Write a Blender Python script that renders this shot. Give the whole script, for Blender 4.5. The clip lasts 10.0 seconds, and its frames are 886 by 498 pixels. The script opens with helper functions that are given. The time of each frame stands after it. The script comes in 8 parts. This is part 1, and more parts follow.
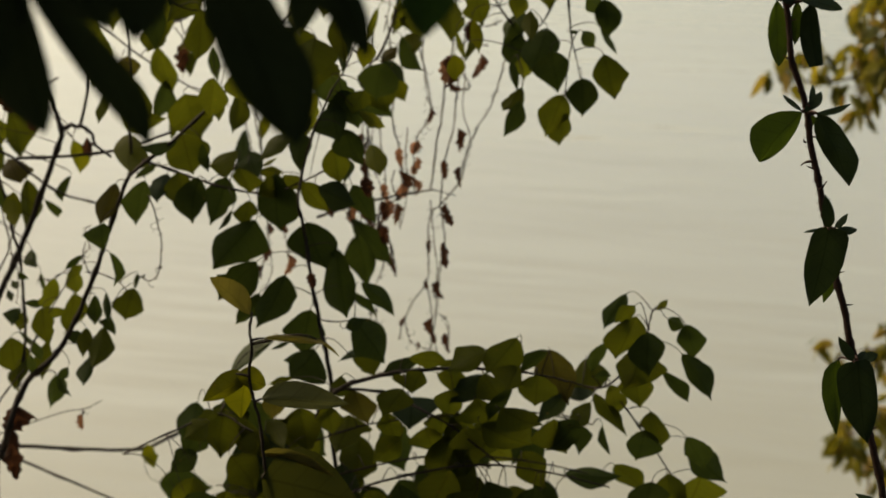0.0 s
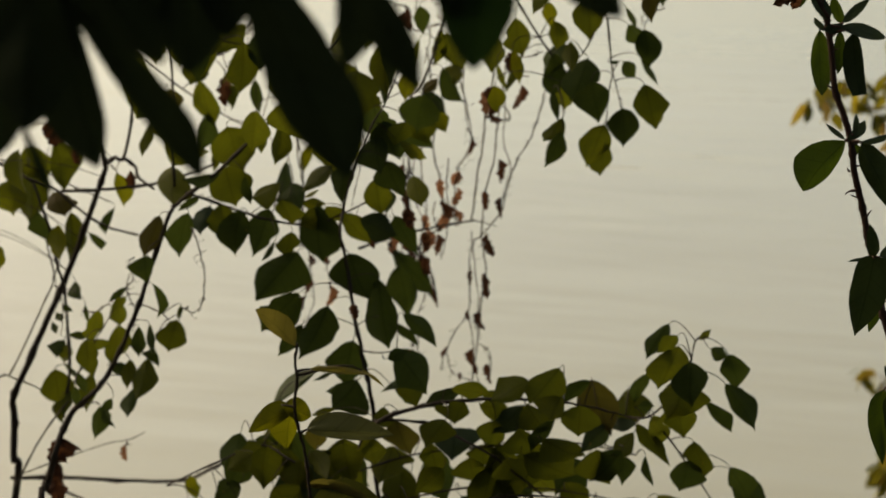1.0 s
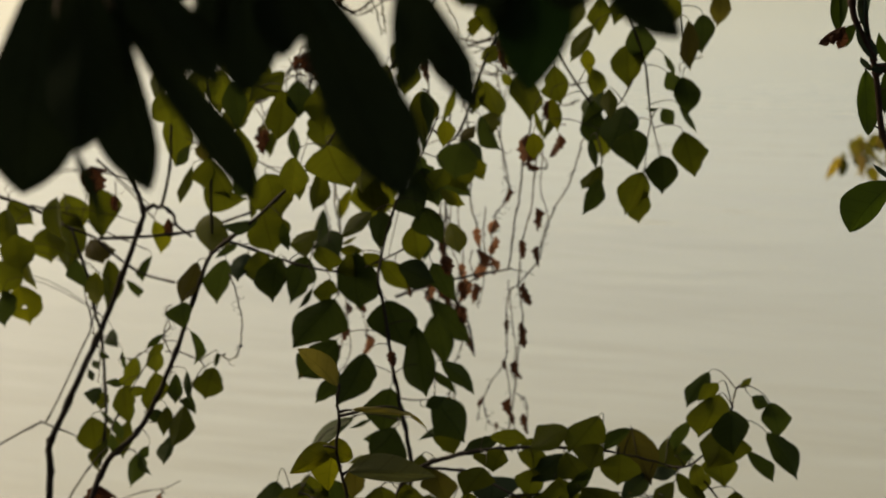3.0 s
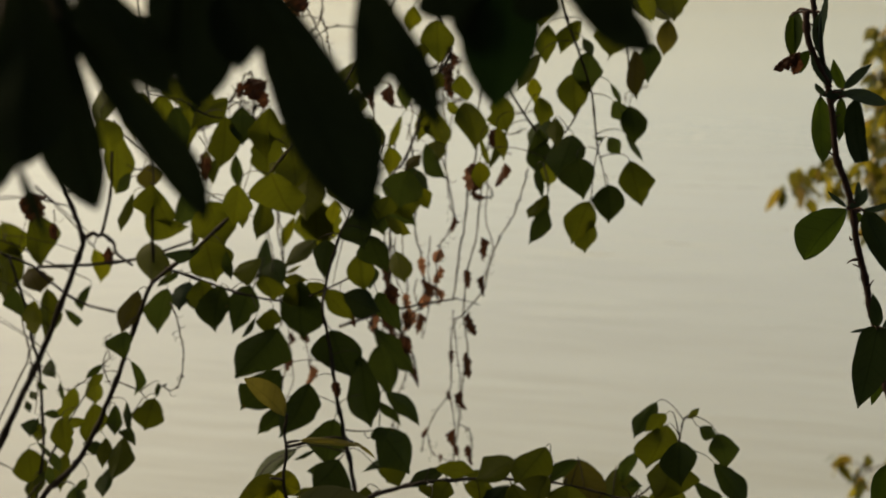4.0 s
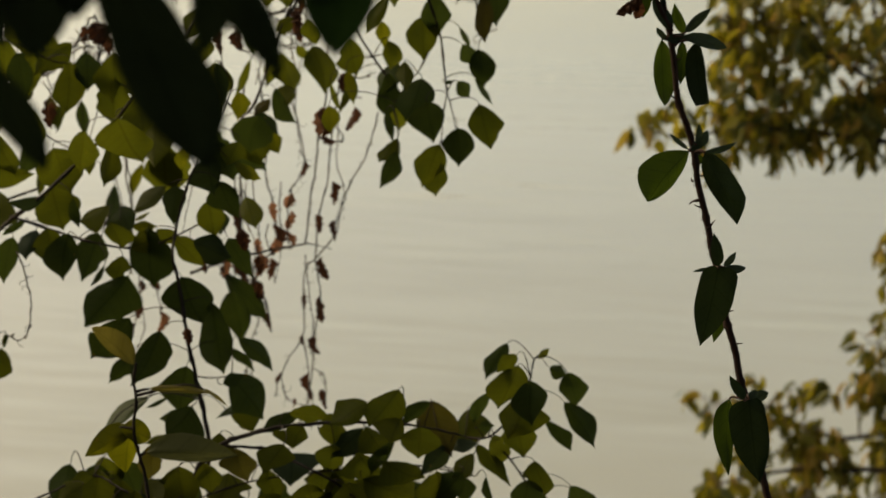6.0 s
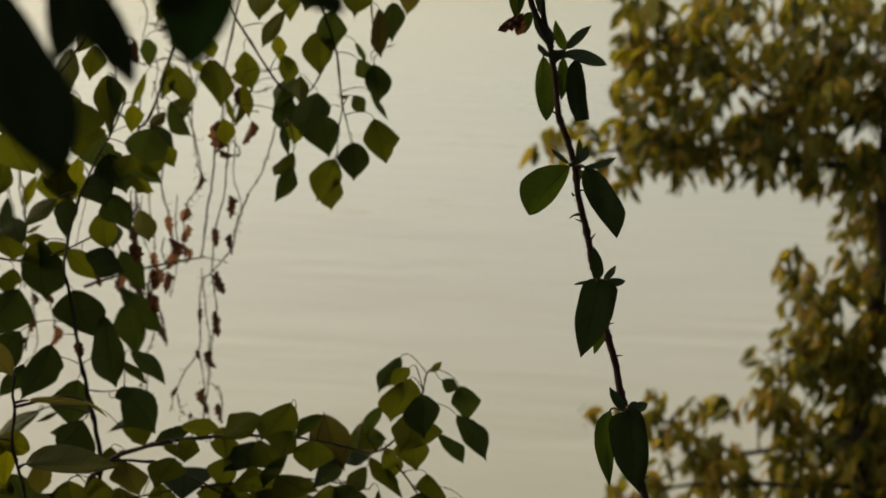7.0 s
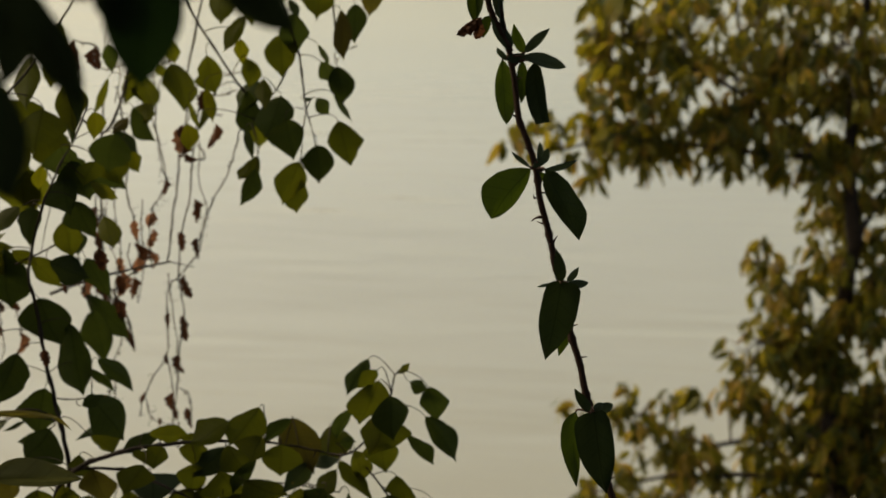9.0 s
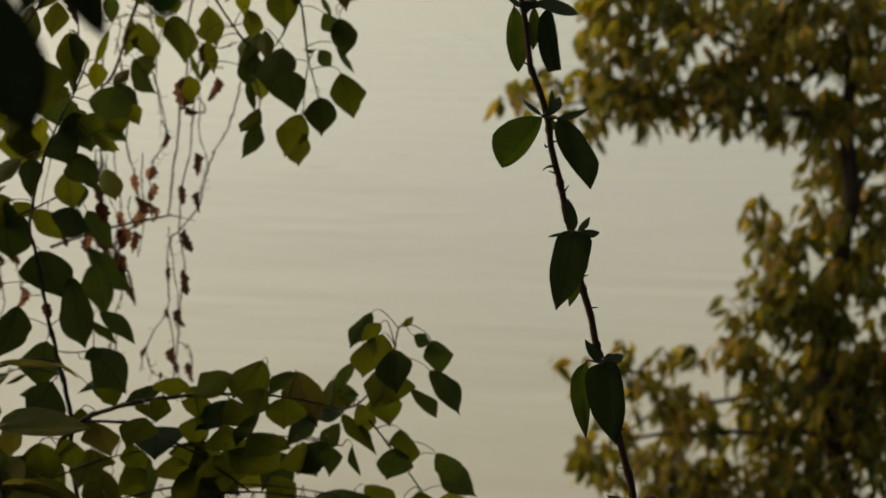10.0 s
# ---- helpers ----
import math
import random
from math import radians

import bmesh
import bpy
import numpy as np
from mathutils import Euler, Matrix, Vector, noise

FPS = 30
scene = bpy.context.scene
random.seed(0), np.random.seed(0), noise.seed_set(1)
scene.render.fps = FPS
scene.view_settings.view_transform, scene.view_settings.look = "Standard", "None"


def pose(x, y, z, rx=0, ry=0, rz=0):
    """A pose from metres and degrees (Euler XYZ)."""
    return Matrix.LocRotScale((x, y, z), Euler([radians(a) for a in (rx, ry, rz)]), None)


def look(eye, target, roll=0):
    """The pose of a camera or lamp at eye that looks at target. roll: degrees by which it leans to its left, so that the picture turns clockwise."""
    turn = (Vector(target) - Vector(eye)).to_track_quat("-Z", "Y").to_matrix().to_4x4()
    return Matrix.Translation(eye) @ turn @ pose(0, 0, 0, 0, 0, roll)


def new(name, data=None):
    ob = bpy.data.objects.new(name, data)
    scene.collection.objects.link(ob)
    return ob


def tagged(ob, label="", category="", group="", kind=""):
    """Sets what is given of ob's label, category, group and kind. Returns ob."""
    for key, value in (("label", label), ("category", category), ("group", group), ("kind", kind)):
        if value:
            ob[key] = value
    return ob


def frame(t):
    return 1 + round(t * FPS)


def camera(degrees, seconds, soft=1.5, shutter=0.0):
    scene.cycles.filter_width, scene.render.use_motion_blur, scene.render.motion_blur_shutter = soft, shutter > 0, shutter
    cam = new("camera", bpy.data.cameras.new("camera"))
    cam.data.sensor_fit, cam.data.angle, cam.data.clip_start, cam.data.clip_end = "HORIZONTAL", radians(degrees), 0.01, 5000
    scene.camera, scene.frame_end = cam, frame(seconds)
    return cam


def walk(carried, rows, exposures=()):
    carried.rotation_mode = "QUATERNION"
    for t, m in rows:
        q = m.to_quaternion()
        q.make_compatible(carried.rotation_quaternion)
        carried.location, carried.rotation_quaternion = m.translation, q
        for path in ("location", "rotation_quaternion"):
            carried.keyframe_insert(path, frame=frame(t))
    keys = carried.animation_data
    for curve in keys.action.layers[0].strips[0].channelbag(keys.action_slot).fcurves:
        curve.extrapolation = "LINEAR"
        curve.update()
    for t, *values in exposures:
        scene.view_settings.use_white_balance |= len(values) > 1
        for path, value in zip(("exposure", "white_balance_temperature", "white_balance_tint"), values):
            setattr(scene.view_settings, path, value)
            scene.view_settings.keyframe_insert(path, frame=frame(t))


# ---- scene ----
cam = camera(30, 10.0, soft=1.5)
cam.data.dof.use_dof = True
cam.data.dof.focus_distance = 1.22
cam.data.dof.aperture_fstop = 12.0

# seconds, x, y, z, and the three turns in degrees
PATH = [
    (0.0, 0.0258, 0.0012, 1.6297, 72.689, -0.112, -0.367),
    (0.5, 0.022, -0.002, 1.6311, 73.145, 0.421, 0.576),
    (1.0, 0.0227, -0.002, 1.6308, 73.754, 0.517, 0.856),
    (1.5, 0.0227, -0.0033, 1.6313, 74.121, 0.623, 0.973),
    (2.0, 0.0224, -0.0031, 1.6306, 74.448, 0.562, 1.264),
    (2.2, 0.023, -0.0026, 1.6264, 74.851, 0.659, 1.505),
    (3.3, 0.0117, 0.009, 1.6177, 75.788, 0.695, 1.978),
    (3.5, 0.0099, 0.0178, 1.6148, 75.908, 0.745, 1.162),
    (4.0, 0.0083, 0.0214, 1.6122, 76.755, 0.074, -0.042),
    (4.5, 0.0083, 0.0225, 1.6107, 77.007, -0.174, -0.005),
    (5.0, 0.0087, 0.0245, 1.6107, 75.452, -0.017, -1.779),
    (5.5, 0.0096, 0.0255, 1.6126, 74.699, -0.359, -4.023),
    (6.0, 0.0114, 0.0172, 1.6143, 74.804, -0.462, -5.12),
    (6.2, 0.017, 0.0193, 1.6104, 75.017, -0.496, -5.414),
    (7.3, 0.0295, 0.003, 1.618, 75.465, -1.5, -8.83),
    (7.5, 0.0332, 0.0046, 1.6202, 75.463, -1.195, -8.899),
    (8.0, 0.0365, -0.0018, 1.6216, 75.382, -1.025, -9.137),
    (8.5, 0.0371, 0.0053, 1.6198, 75.25, -0.891, -9.345),
    (9.0, 0.0317, 0.0062, 1.6205, 75.297, -0.765, -9.381),
    (9.5, 0.0265, 0.0155, 1.6146, 75.445, -0.992, -9.391),
    (10.0, 0.0232, 0.0164, 1.6118, 73.859, -0.913, -9.53),
]
LOOK = [(0.0, 1.14, 8000, 5), (1.5, 1.08, 8000, 5), (3.3, 1.0, 8000, 5), (6.0, 1.03, 8050, 5), (8.0, 1.05, 8150, 5), (10.0, 0.96, 8200, 5)]
walk(cam, [(row[0], pose(*row[1:])) for row in PATH], LOOK)

# ---- light: a hazy low sun ahead and to the left, behind thin cloud ----
SUN_UP, SUN_TURN = radians(42), radians(-52)
world = bpy.data.worlds.new("hazy_sky")
scene.world = world
world.use_nodes = True
wn = world.node_tree.nodes
sky = wn.new("ShaderNodeTexSky")
sky.sky_type = "NISHITA"
sky.sun_disc = False
sky.sun_elevation, sky.sun_rotation = SUN_UP, SUN_TURN
sky.air_density, sky.dust_density, sky.ozone_density, sky.altitude = 1.0, 5.4, 1.0, 0
world.node_tree.links.new(sky.outputs[0], wn["Background"].inputs[0])
wn["Background"].inputs[1].default_value = 0.12
sun = new("sun", bpy.data.lights.new("sun", "SUN"))
sun.data.energy, sun.data.angle, sun.data.color = 0.9, radians(12), (1.0, 0.9, 0.74)
sun_way = Vector((math.sin(SUN_TURN) * math.cos(SUN_UP), math.cos(SUN_TURN) * math.cos(SUN_UP), math.sin(SUN_UP)))
sun.matrix_world = look(sun_way * 50, (0, 0, 0))


# ---- materials ----
def nodes(name):
    mat = bpy.data.materials.new(name)
    mat.use_nodes = True
    tree = mat.node_tree
    return mat, tree, tree.nodes["Principled BSDF"], tree.nodes["Material Output"]


def math_node(tree, op, a, b=None):
    n = tree.nodes.new("ShaderNodeMath")
    n.operation = op
    for i, v in enumerate((a, b)):
        if v is None:
            continue
        if isinstance(v, (int, float)):
            n.inputs[i].default_value = v
        else:
            tree.links.new(v, n.inputs[i])
    return n.outputs[0]


def noise_node(tree, vector, scale, detail=3.0, rough=0.55, w=None):
    n = tree.nodes.new("ShaderNodeTexNoise")
    n.inputs["Scale"].default_value, n.inputs["Detail"].default_value, n.inputs["Roughness"].default_value = scale, detail, rough
    if vector:
        tree.links.new(vector, n.inputs["Vector"])
    if w:
        n.noise_dimensions = "4D"
        tree.links.new(w, n.inputs["W"])
    return n.outputs[0]


def ramp_node(tree, fac, *stops):
    n = tree.nodes.new("ShaderNodeValToRGB")
    for i, (at, col) in enumerate(stops):
        e = n.color_ramp.elements[i] if i < 2 else n.color_ramp.elements.new(at)
        e.position, e.color = at, (*col, 1)
    tree.links.new(fac, n.inputs[0])
    return n.outputs[0]


def leaf_material(name, dark, light, through_col, share, rough=0.45, veins=7.0, spots=(0.12, 0.06, 0.015), islands=False, sheen=0.35, turned=None):
    """A leaf: a waxy or felted face, light that passes through it, midrib and side veins, worn spots."""
    mat, tree, bsdf, out = nodes(name)
    link = tree.links.new
    co = tree.nodes.new("ShaderNodeTexCoord").outputs["UV"]
    xyz = tree.nodes.new("ShaderNodeSeparateXYZ")
    link(co, xyz.inputs[0])
    if islands:
        rnd = tree.nodes.new("ShaderNodeNewGeometry").outputs["Random Per Island"]
    else:
        rnd = tree.nodes.new("ShaderNodeObjectInfo").outputs["Random"]
    w = math_node(tree, "MULTIPLY", rnd, 60.0)
    across = math_node(tree, "ABSOLUTE", math_node(tree, "SUBTRACT", xyz.outputs[1], 0.5))
    rib = math_node(tree, "LESS_THAN", across, 0.010)
    wave = math_node(tree, "SINE", math_node(tree, "MULTIPLY", math_node(tree, "SUBTRACT", xyz.outputs[0], math_node(tree, "MULTIPLY", across, 0.8)), veins * 6.283))
    side = math_node(tree, "MULTIPLY", math_node(tree, "GREATER_THAN", wave, 0.93), 0.5)
    vein = math_node(tree, "MAXIMUM", rib, side)
    patch = noise_node(tree, co, 3.0, 4.0, 0.6, w)
    grain = noise_node(tree, co, 26.0, 3.0, 0.6, w)
    mixed = math_node(tree, "ADD", math_node(tree, "MULTIPLY", patch, 0.55), math_node(tree, "MULTIPLY", rnd, 0.5))
    mixed = math_node(tree, "ADD", mixed, math_node(tree, "MULTIPLY", math_node(tree, "SUBTRACT", grain, 0.5), 0.25))
    stops = [(0.25, dark), (0.85, light)]
    pass_stops = [(0.2, tuple(0.65 * c for c in through_col)), (0.9, through_col)]
    if turned:
        # a few leaves have turned to their autumn colour
        stops = [(0.3, dark), (0.64, light), (0.76, turned)]
        pass_stops = [(0.3, tuple(0.3 * c for c in through_col)), (0.64, through_col), (0.76, tuple(1.2 * c for c in turned))]
    face = ramp_node(tree, mixed, *stops)
    spot = math_node(tree, "GREATER_THAN", noise_node(tree, co, 7.0, 2.0, 0.5, w), 0.72)
    blend = tree.nodes.new("ShaderNodeMixRGB")
    link(spot, blend.inputs[0])
    link(face, blend.inputs[1])
    blend.inputs[2].default_value = (*spots, 1)
    ribbed = tree.nodes.new("ShaderNodeMixRGB")
    ribbed.blend_type = "MULTIPLY"
    link(math_node(tree, "MULTIPLY", vein, 0.4), ribbed.inputs[0])
    link(blend.outputs[0], ribbed.inputs[1])
    ribbed.inputs[2].default_value = (0.35, 0.35, 0.25, 1)
    link(ribbed.outputs[0], bsdf.inputs["Base Color"])
    bsdf.inputs["Roughness"].default_value = rough
    bsdf.inputs["Specular IOR Level"].default_value = sheen
    passing = ramp_node(tree, mixed, *pass_stops)
    dim = tree.nodes.new("ShaderNodeMixRGB")
    dim.blend_type = "MULTIPLY"
    link(math_node(tree, "MULTIPLY", vein, 0.28), dim.inputs[0])
    link(passing, dim.inputs[1])
    dim.inputs[2].default_value = (0.25, 0.25, 0.15, 1)
    glow = tree.nodes.new("ShaderNodeBsdfTranslucent")
    link(dim.outputs[0], glow.inputs[0])
    mix = tree.nodes.new("ShaderNodeMixShader")
    mix.inputs[0].default_value = share
    link(bsdf.outputs[0], mix.inputs[1])
    link(glow.outputs[0], mix.inputs[2])
    link(mix.outputs[0], out.inputs[0])
    bump = tree.nodes.new("ShaderNodeBump")
    bump.inputs["Strength"].default_value, bump.inputs["Distance"].default_value = 0.35, 0.002
    link(math_node(tree, "ADD", vein, math_node(tree, "MULTIPLY", grain, 0.6)), bump.inputs["Height"])
    link(bump.outputs[0], bsdf.inputs["Normal"])
    return mat


def bark_material(name, dark, light, scale, rough=0.85):
    mat, tree, bsdf, out = nodes(name)
    co = tree.nodes.new("ShaderNodeTexCoord").outputs["Object"]
    big, fine = noise_node(tree, co, scale, 4.0), noise_node(tree, co, scale * 9, 5.0, 0.65)
    both = math_node(tree, "ADD", math_node(tree, "MULTIPLY", big, 0.6), math_node(tree, "MULTIPLY", fine, 0.4))
    tree.links.new(ramp_node(tree, both, (0.35, dark), (0.65, light)), bsdf.inputs["Base Color"])
    bsdf.inputs["Roughness"].default_value = rough
    bsdf.inputs["Specular IOR Level"].default_value = 0.15
    bump = tree.nodes.new("ShaderNodeBump")
    bump.inputs["Strength"].default_value, bump.inputs["Distance"].default_value = 0.6, 0.002
    tree.links.new(fine, bump.inputs["Height"])
    tree.links.new(bump.outputs[0], bsdf.inputs["Normal"])
    return mat


LEAF = {
    "o": leaf_material("olive_leaf", (0.036, 0.043, 0.008), (0.056, 0.057, 0.01), (0.08, 0.089, 0.006), 0.5, sheen=0.06),
    # darker green that carries the shade of leaves facing away from the sun
    "d": leaf_material("shaded_green_leaf", (0.02, 0.03, 0.008), (0.032, 0.044, 0.011), (0.035, 0.05, 0.008), 0.38, sheen=0.06),
    "y": leaf_material("yellow_green_leaf", (0.055, 0.062, 0.008), (0.08, 0.08, 0.01), (0.115, 0.118, 0.006), 0.5, sheen=0.06),
    # matte greyer green; the sky's sheen on some leaves is painted into it
    "g": leaf_material("sky_sheen_leaf", (0.016, 0.025, 0.013), (0.026, 0.036, 0.018), (0.03, 0.042, 0.01), 0.3, rough=0.6, sheen=0.06),
    "r": leaf_material("reddening_leaf", (0.045, 0.034, 0.012), (0.046, 0.046, 0.01), (0.075, 0.066, 0.01), 0.5, sheen=0.06),
    "b": leaf_material("dry_brown_leaf", (0.035, 0.018, 0.011), (0.08, 0.04, 0.024), (0.07, 0.028, 0.013), 0.35, rough=0.85, sheen=0.08),
    "o2": leaf_material("dry_russet_leaf", (0.09, 0.045, 0.027), (0.16, 0.085, 0.05), (0.22, 0.10, 0.05), 0.5, rough=0.85, sheen=0.08),
    # two copies of one leaf: light is painted into v, shade into e
    "v": leaf_material("climber_lit_leaf", (0.022, 0.036, 0.008), (0.034, 0.052, 0.011), (0.034, 0.055, 0.005), 0.4, rough=0.6, veins=5, sheen=0.1),
    "e": leaf_material("climber_shaded_leaf", (0.014, 0.024, 0.011), (0.022, 0.034, 0.014), (0.012, 0.02, 0.005), 0.25, rough=0.65, veins=5, sheen=0.1),
    "t": leaf_material("downy_young_leaf", (0.03, 0.046, 0.032), (0.048, 0.066, 0.046), (0.03, 0.045, 0.02), 0.25, rough=0.85, veins=5, sheen=0.1),
    "sy": leaf_material("sapling_yellow_leaf", (0.07, 0.06, 0.014), (0.12, 0.10, 0.026), (0.14, 0.12, 0.02), 0.42, veins=4, sheen=0.1),
    "sg": leaf_material("sapling_green_leaf", (0.05, 0.056, 0.008), (0.08, 0.08, 0.012), (0.12, 0.12, 0.005), 0.5, veins=4, sheen=0.08),
    "sp": leaf_material("sapling_pale_leaf", (0.052, 0.057, 0.026), (0.075, 0.08, 0.036), (0.08, 0.084, 0.026), 0.4, veins=4, sheen=0.08),
    "so": leaf_material("sapling_olive_leaf", (0.035, 0.042, 0.01), (0.048, 0.052, 0.013), (0.038, 0.04, 0.005), 0.35, veins=4, sheen=0.08),
    # near-black k has its shade put into the colour; kt is the lit copy
    "k": leaf_material("overhanging_shaded_leaf", (0.013, 0.02, 0.011), (0.021, 0.029, 0.014), (0.009, 0.014, 0.006), 0.2, rough=0.75, veins=9, spots=(0.015, 0.014, 0.008), sheen=0.03),
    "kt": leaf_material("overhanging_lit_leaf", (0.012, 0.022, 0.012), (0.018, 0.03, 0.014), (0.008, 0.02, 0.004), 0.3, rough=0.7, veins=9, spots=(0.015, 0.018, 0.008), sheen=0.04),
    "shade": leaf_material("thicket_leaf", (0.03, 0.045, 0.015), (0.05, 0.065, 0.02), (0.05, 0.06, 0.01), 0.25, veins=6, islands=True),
    "far": leaf_material("bank_tree_leaf", (0.022, 0.042, 0.008), (0.155, 0.136, 0.018), (0.265, 0.222, 0.015), 0.47, veins=6, islands=True, sheen=0.2, turned=(0.24, 0.145, 0.028)),
    "spray": leaf_material("bank_tree_spray_leaf", (0.022, 0.042, 0.008), (0.155, 0.136, 0.018), (0.265, 0.222, 0.015), 0.47, veins=6, sheen=0.2, turned=(0.24, 0.145, 0.028)),
}
BARK = bark_material("twig_bark", (0.011, 0.008, 0.006), (0.034, 0.025, 0.018), 40)
DRY_STEM = bark_material("dry_climber_stem", (0.018, 0.012, 0.009), (0.045, 0.03, 0.021), 90)
REDDISH = bark_material("reddish_stem", (0.028, 0.014, 0.011), (0.06, 0.034, 0.025), 120)
TRUNK = bark_material("trunk_bark", (0.05, 0.04, 0.03), (0.14, 0.11, 0.085), 9)


# ---- water and bank ----
def water_material():
    mat, tree, bsdf, out = nodes("lake_water")
    link = tree.links.new
    co = tree.nodes.new("ShaderNodeTexCoord").outputs["Object"]

    def waves(sx, sy, turn, scale, detail):
        about, m = tree.nodes.new("ShaderNodeMapping"), tree.nodes.new("ShaderNodeMapping")
        about.inputs["Rotation"].default_value, m.inputs["Scale"].default_value = (0, 0, radians(turn)), (sx, sy, 1)
        link(co, about.inputs[0])
        link(about.outputs[0], m.inputs[0])
        return noise_node(tree, m.outputs[0], scale, detail, 0.5)

    long_swell = waves(0.12, 0.7, 15, 1.0, 2.0)
    ripple = waves(0.8, 3.0, 14, 1.0, 1.5)
    calm = waves(0.04, 0.10, 10, 1.0, 2.0)
    # ripples come in patches, with smooth water between
    patchy = math_node(tree, "MINIMUM", math_node(tree, "MAXIMUM", math_node(tree, "MULTIPLY", math_node(tree, "SUBTRACT", calm, 0.36), 3.5), 0.12), 1.0)
    both = math_node(tree, "ADD", math_node(tree, "MULTIPLY", long_swell, 0.7), math_node(tree, "MULTIPLY", ripple, 0.6))
    height = math_node(tree, "MULTIPLY", both, patchy)
    bump = tree.nodes.new("ShaderNodeBump")
    bump.inputs["Strength"].default_value, bump.inputs["Distance"].default_value = 0.55, 0.07
    link(height, bump.inputs["Height"])
    link(bump.outputs[0], bsdf.inputs["Normal"])
    murk = noise_node(tree, co, 0.08, 3.0)
    link(ramp_node(tree, murk, (0.3, (0.193, 0.194, 0.149)), (0.7, (0.231, 0.234, 0.184))), bsdf.inputs["Base Color"])
    bsdf.inputs["Roughness"].default_value = 0.14
    bsdf.inputs["IOR"].default_value = 1.33
    return mat


def soil_material():
    mat, tree, bsdf, out = nodes("bank_soil")
    co = tree.nodes.new("ShaderNodeTexCoord").outputs["Object"]
    big, fine = noise_node(tree, co, 0.8, 4.0), noise_node(tree, co, 14, 6.0, 0.65)
    both = math_node(tree, "ADD", math_node(tree, "MULTIPLY", big, 0.5), math_node(tree, "MULTIPLY", fine, 0.5))
    tree.links.new(ramp_node(tree, both, (0.35, (0.05, 0.045, 0.025)), (0.55, (0.09, 0.075, 0.045)), (0.7, (0.07, 0.085, 0.03))), bsdf.inputs["Base Color"])
    bsdf.inputs["Roughness"].default_value = 0.95
    bump = tree.nodes.new("ShaderNodeBump")
    bump.inputs["Distance"].default_value = 0.03
    tree.links.new(fine, bump.inputs["Height"])
    tree.links.new(bump.outputs[0], bsdf.inputs["Normal"])
    return mat


WATER_Z, BED_Z, SPIT_Z = -2.5, -3.6, -2.15


def step(a, b, v):
    v = min(1, max(0, (v - a) / (b - a)))
    return v * v * (3 - 2 * v)


def bank_height(x, y):
    spit = step(1.6, 2.6, x) * (1 - step(7.5, 8.0, y)) * (1 - step(60, 90, x))
    low = BED_Z + (SPIT_Z - BED_Z) * spit
    lump = 0.04 * noise.noise(Vector((x * 0.9, y * 0.9, 0)))
    return (0 if y < 2.3 else low * step(2.3, 4.0, y)) + (lump if y > 2.3 else 0)


def sheet(name, xs, ys, height, material):
    verts = [(x, y, height(x, y)) for y in ys for x in xs]
    n = len(xs)
    faces = [(j * n + i, j * n + i + 1, (j + 1) * n + i + 1, (j + 1) * n + i) for j in range(len(ys) - 1) for i in range(n - 1)]
    me = bpy.data.meshes.new(name)
    me.from_pydata(verts, [], faces)
    me.polygons.foreach_set("use_smooth", [True] * len(faces))
    me.materials.append(material)
    return new(name, me)


near_x = [-2000, -400, -90, -30] + [-12 + 0.5 * i for i in range(49)] + [14, 20, 30, 60, 90, 400, 2000]
near_y = [-2000, -400, -60, -15] + [-5 + 0.35 * i for i in range(46)] + [13, 20, 60, 400, 3000]
ground = tagged(sheet("ground", near_x, near_y, bank_height, soil_material()), "brown earth bank of the lake, littered and sloping under water", "ground", kind="structure")
water = tagged(sheet("water", [-2000, -200, 0, 200, 2000], [2.4, 40, 300, 3000], lambda x, y: WATER_Z, water_material()), "calm grey-beige lake water with faint ripples", "water", kind="structure")


# ---- plants ----
def part(name, bm, material, parent, label=""):
    me = bpy.data.meshes.new(name)
    bm.to_mesh(me)
    bm.free()
    me.polygons.foreach_set("use_smooth", [True] * len(me.polygons))
    me.materials.append(material)
    ob = new(name, me)
    ob.parent = parent
    return tagged(ob, label)


def plant(name, label, category, x, y, z, group=""):
    ob = new(name)
    ob.empty_display_size = 0.05
    ob.location = (x, y, z)
    return tagged(ob, label, category, group)


def smooth_path(points, per=4):
    """Catmull-Rom through the points."""
    p = [Vector(q) for q in points]
    p = [2 * p[0] - p[1]] + p + [2 * p[-1] - p[-2]]
    line = []
    for a, b, c, d in zip(p, p[1:], p[2:], p[3:]):
        for k in range(per):
            t = k / per
            line.append(0.5 * (2 * b + (c - a) * t + (2 * a - 5 * b + 4 * c - d) * t * t + (3 * b - a - 3 * c + d) * t ** 3))
    return line + [p[-2]]


def tube(bm, line, radii, sides=6):
    """A skin round a line, closed at both ends."""
    rings, side = [], Vector((0.31, 0.9, 0.17))
    for i, q in enumerate(line):
        ahead = (line[min(i + 1, len(line) - 1)] - line[max(i - 1, 0)]).normalized()
        a = ahead.cross(side).normalized()
        b = ahead.cross(a)
        rings.append([bm.verts.new(q + radii[i] * (math.cos(6.2832 * k / sides) * a + math.sin(6.2832 * k / sides) * b)) for k in range(sides)])
    for lo, hi in zip(rings, rings[1:]):
        for k in range(sides):
            bm.faces.new((lo[k], lo[(k + 1) % sides], hi[(k + 1) % sides], hi[k]))
    bm.faces.new(rings[0][::-1])
    bm.faces.new(rings[-1])


SKIN = {}
LINES = {}
rng = random.Random(7)


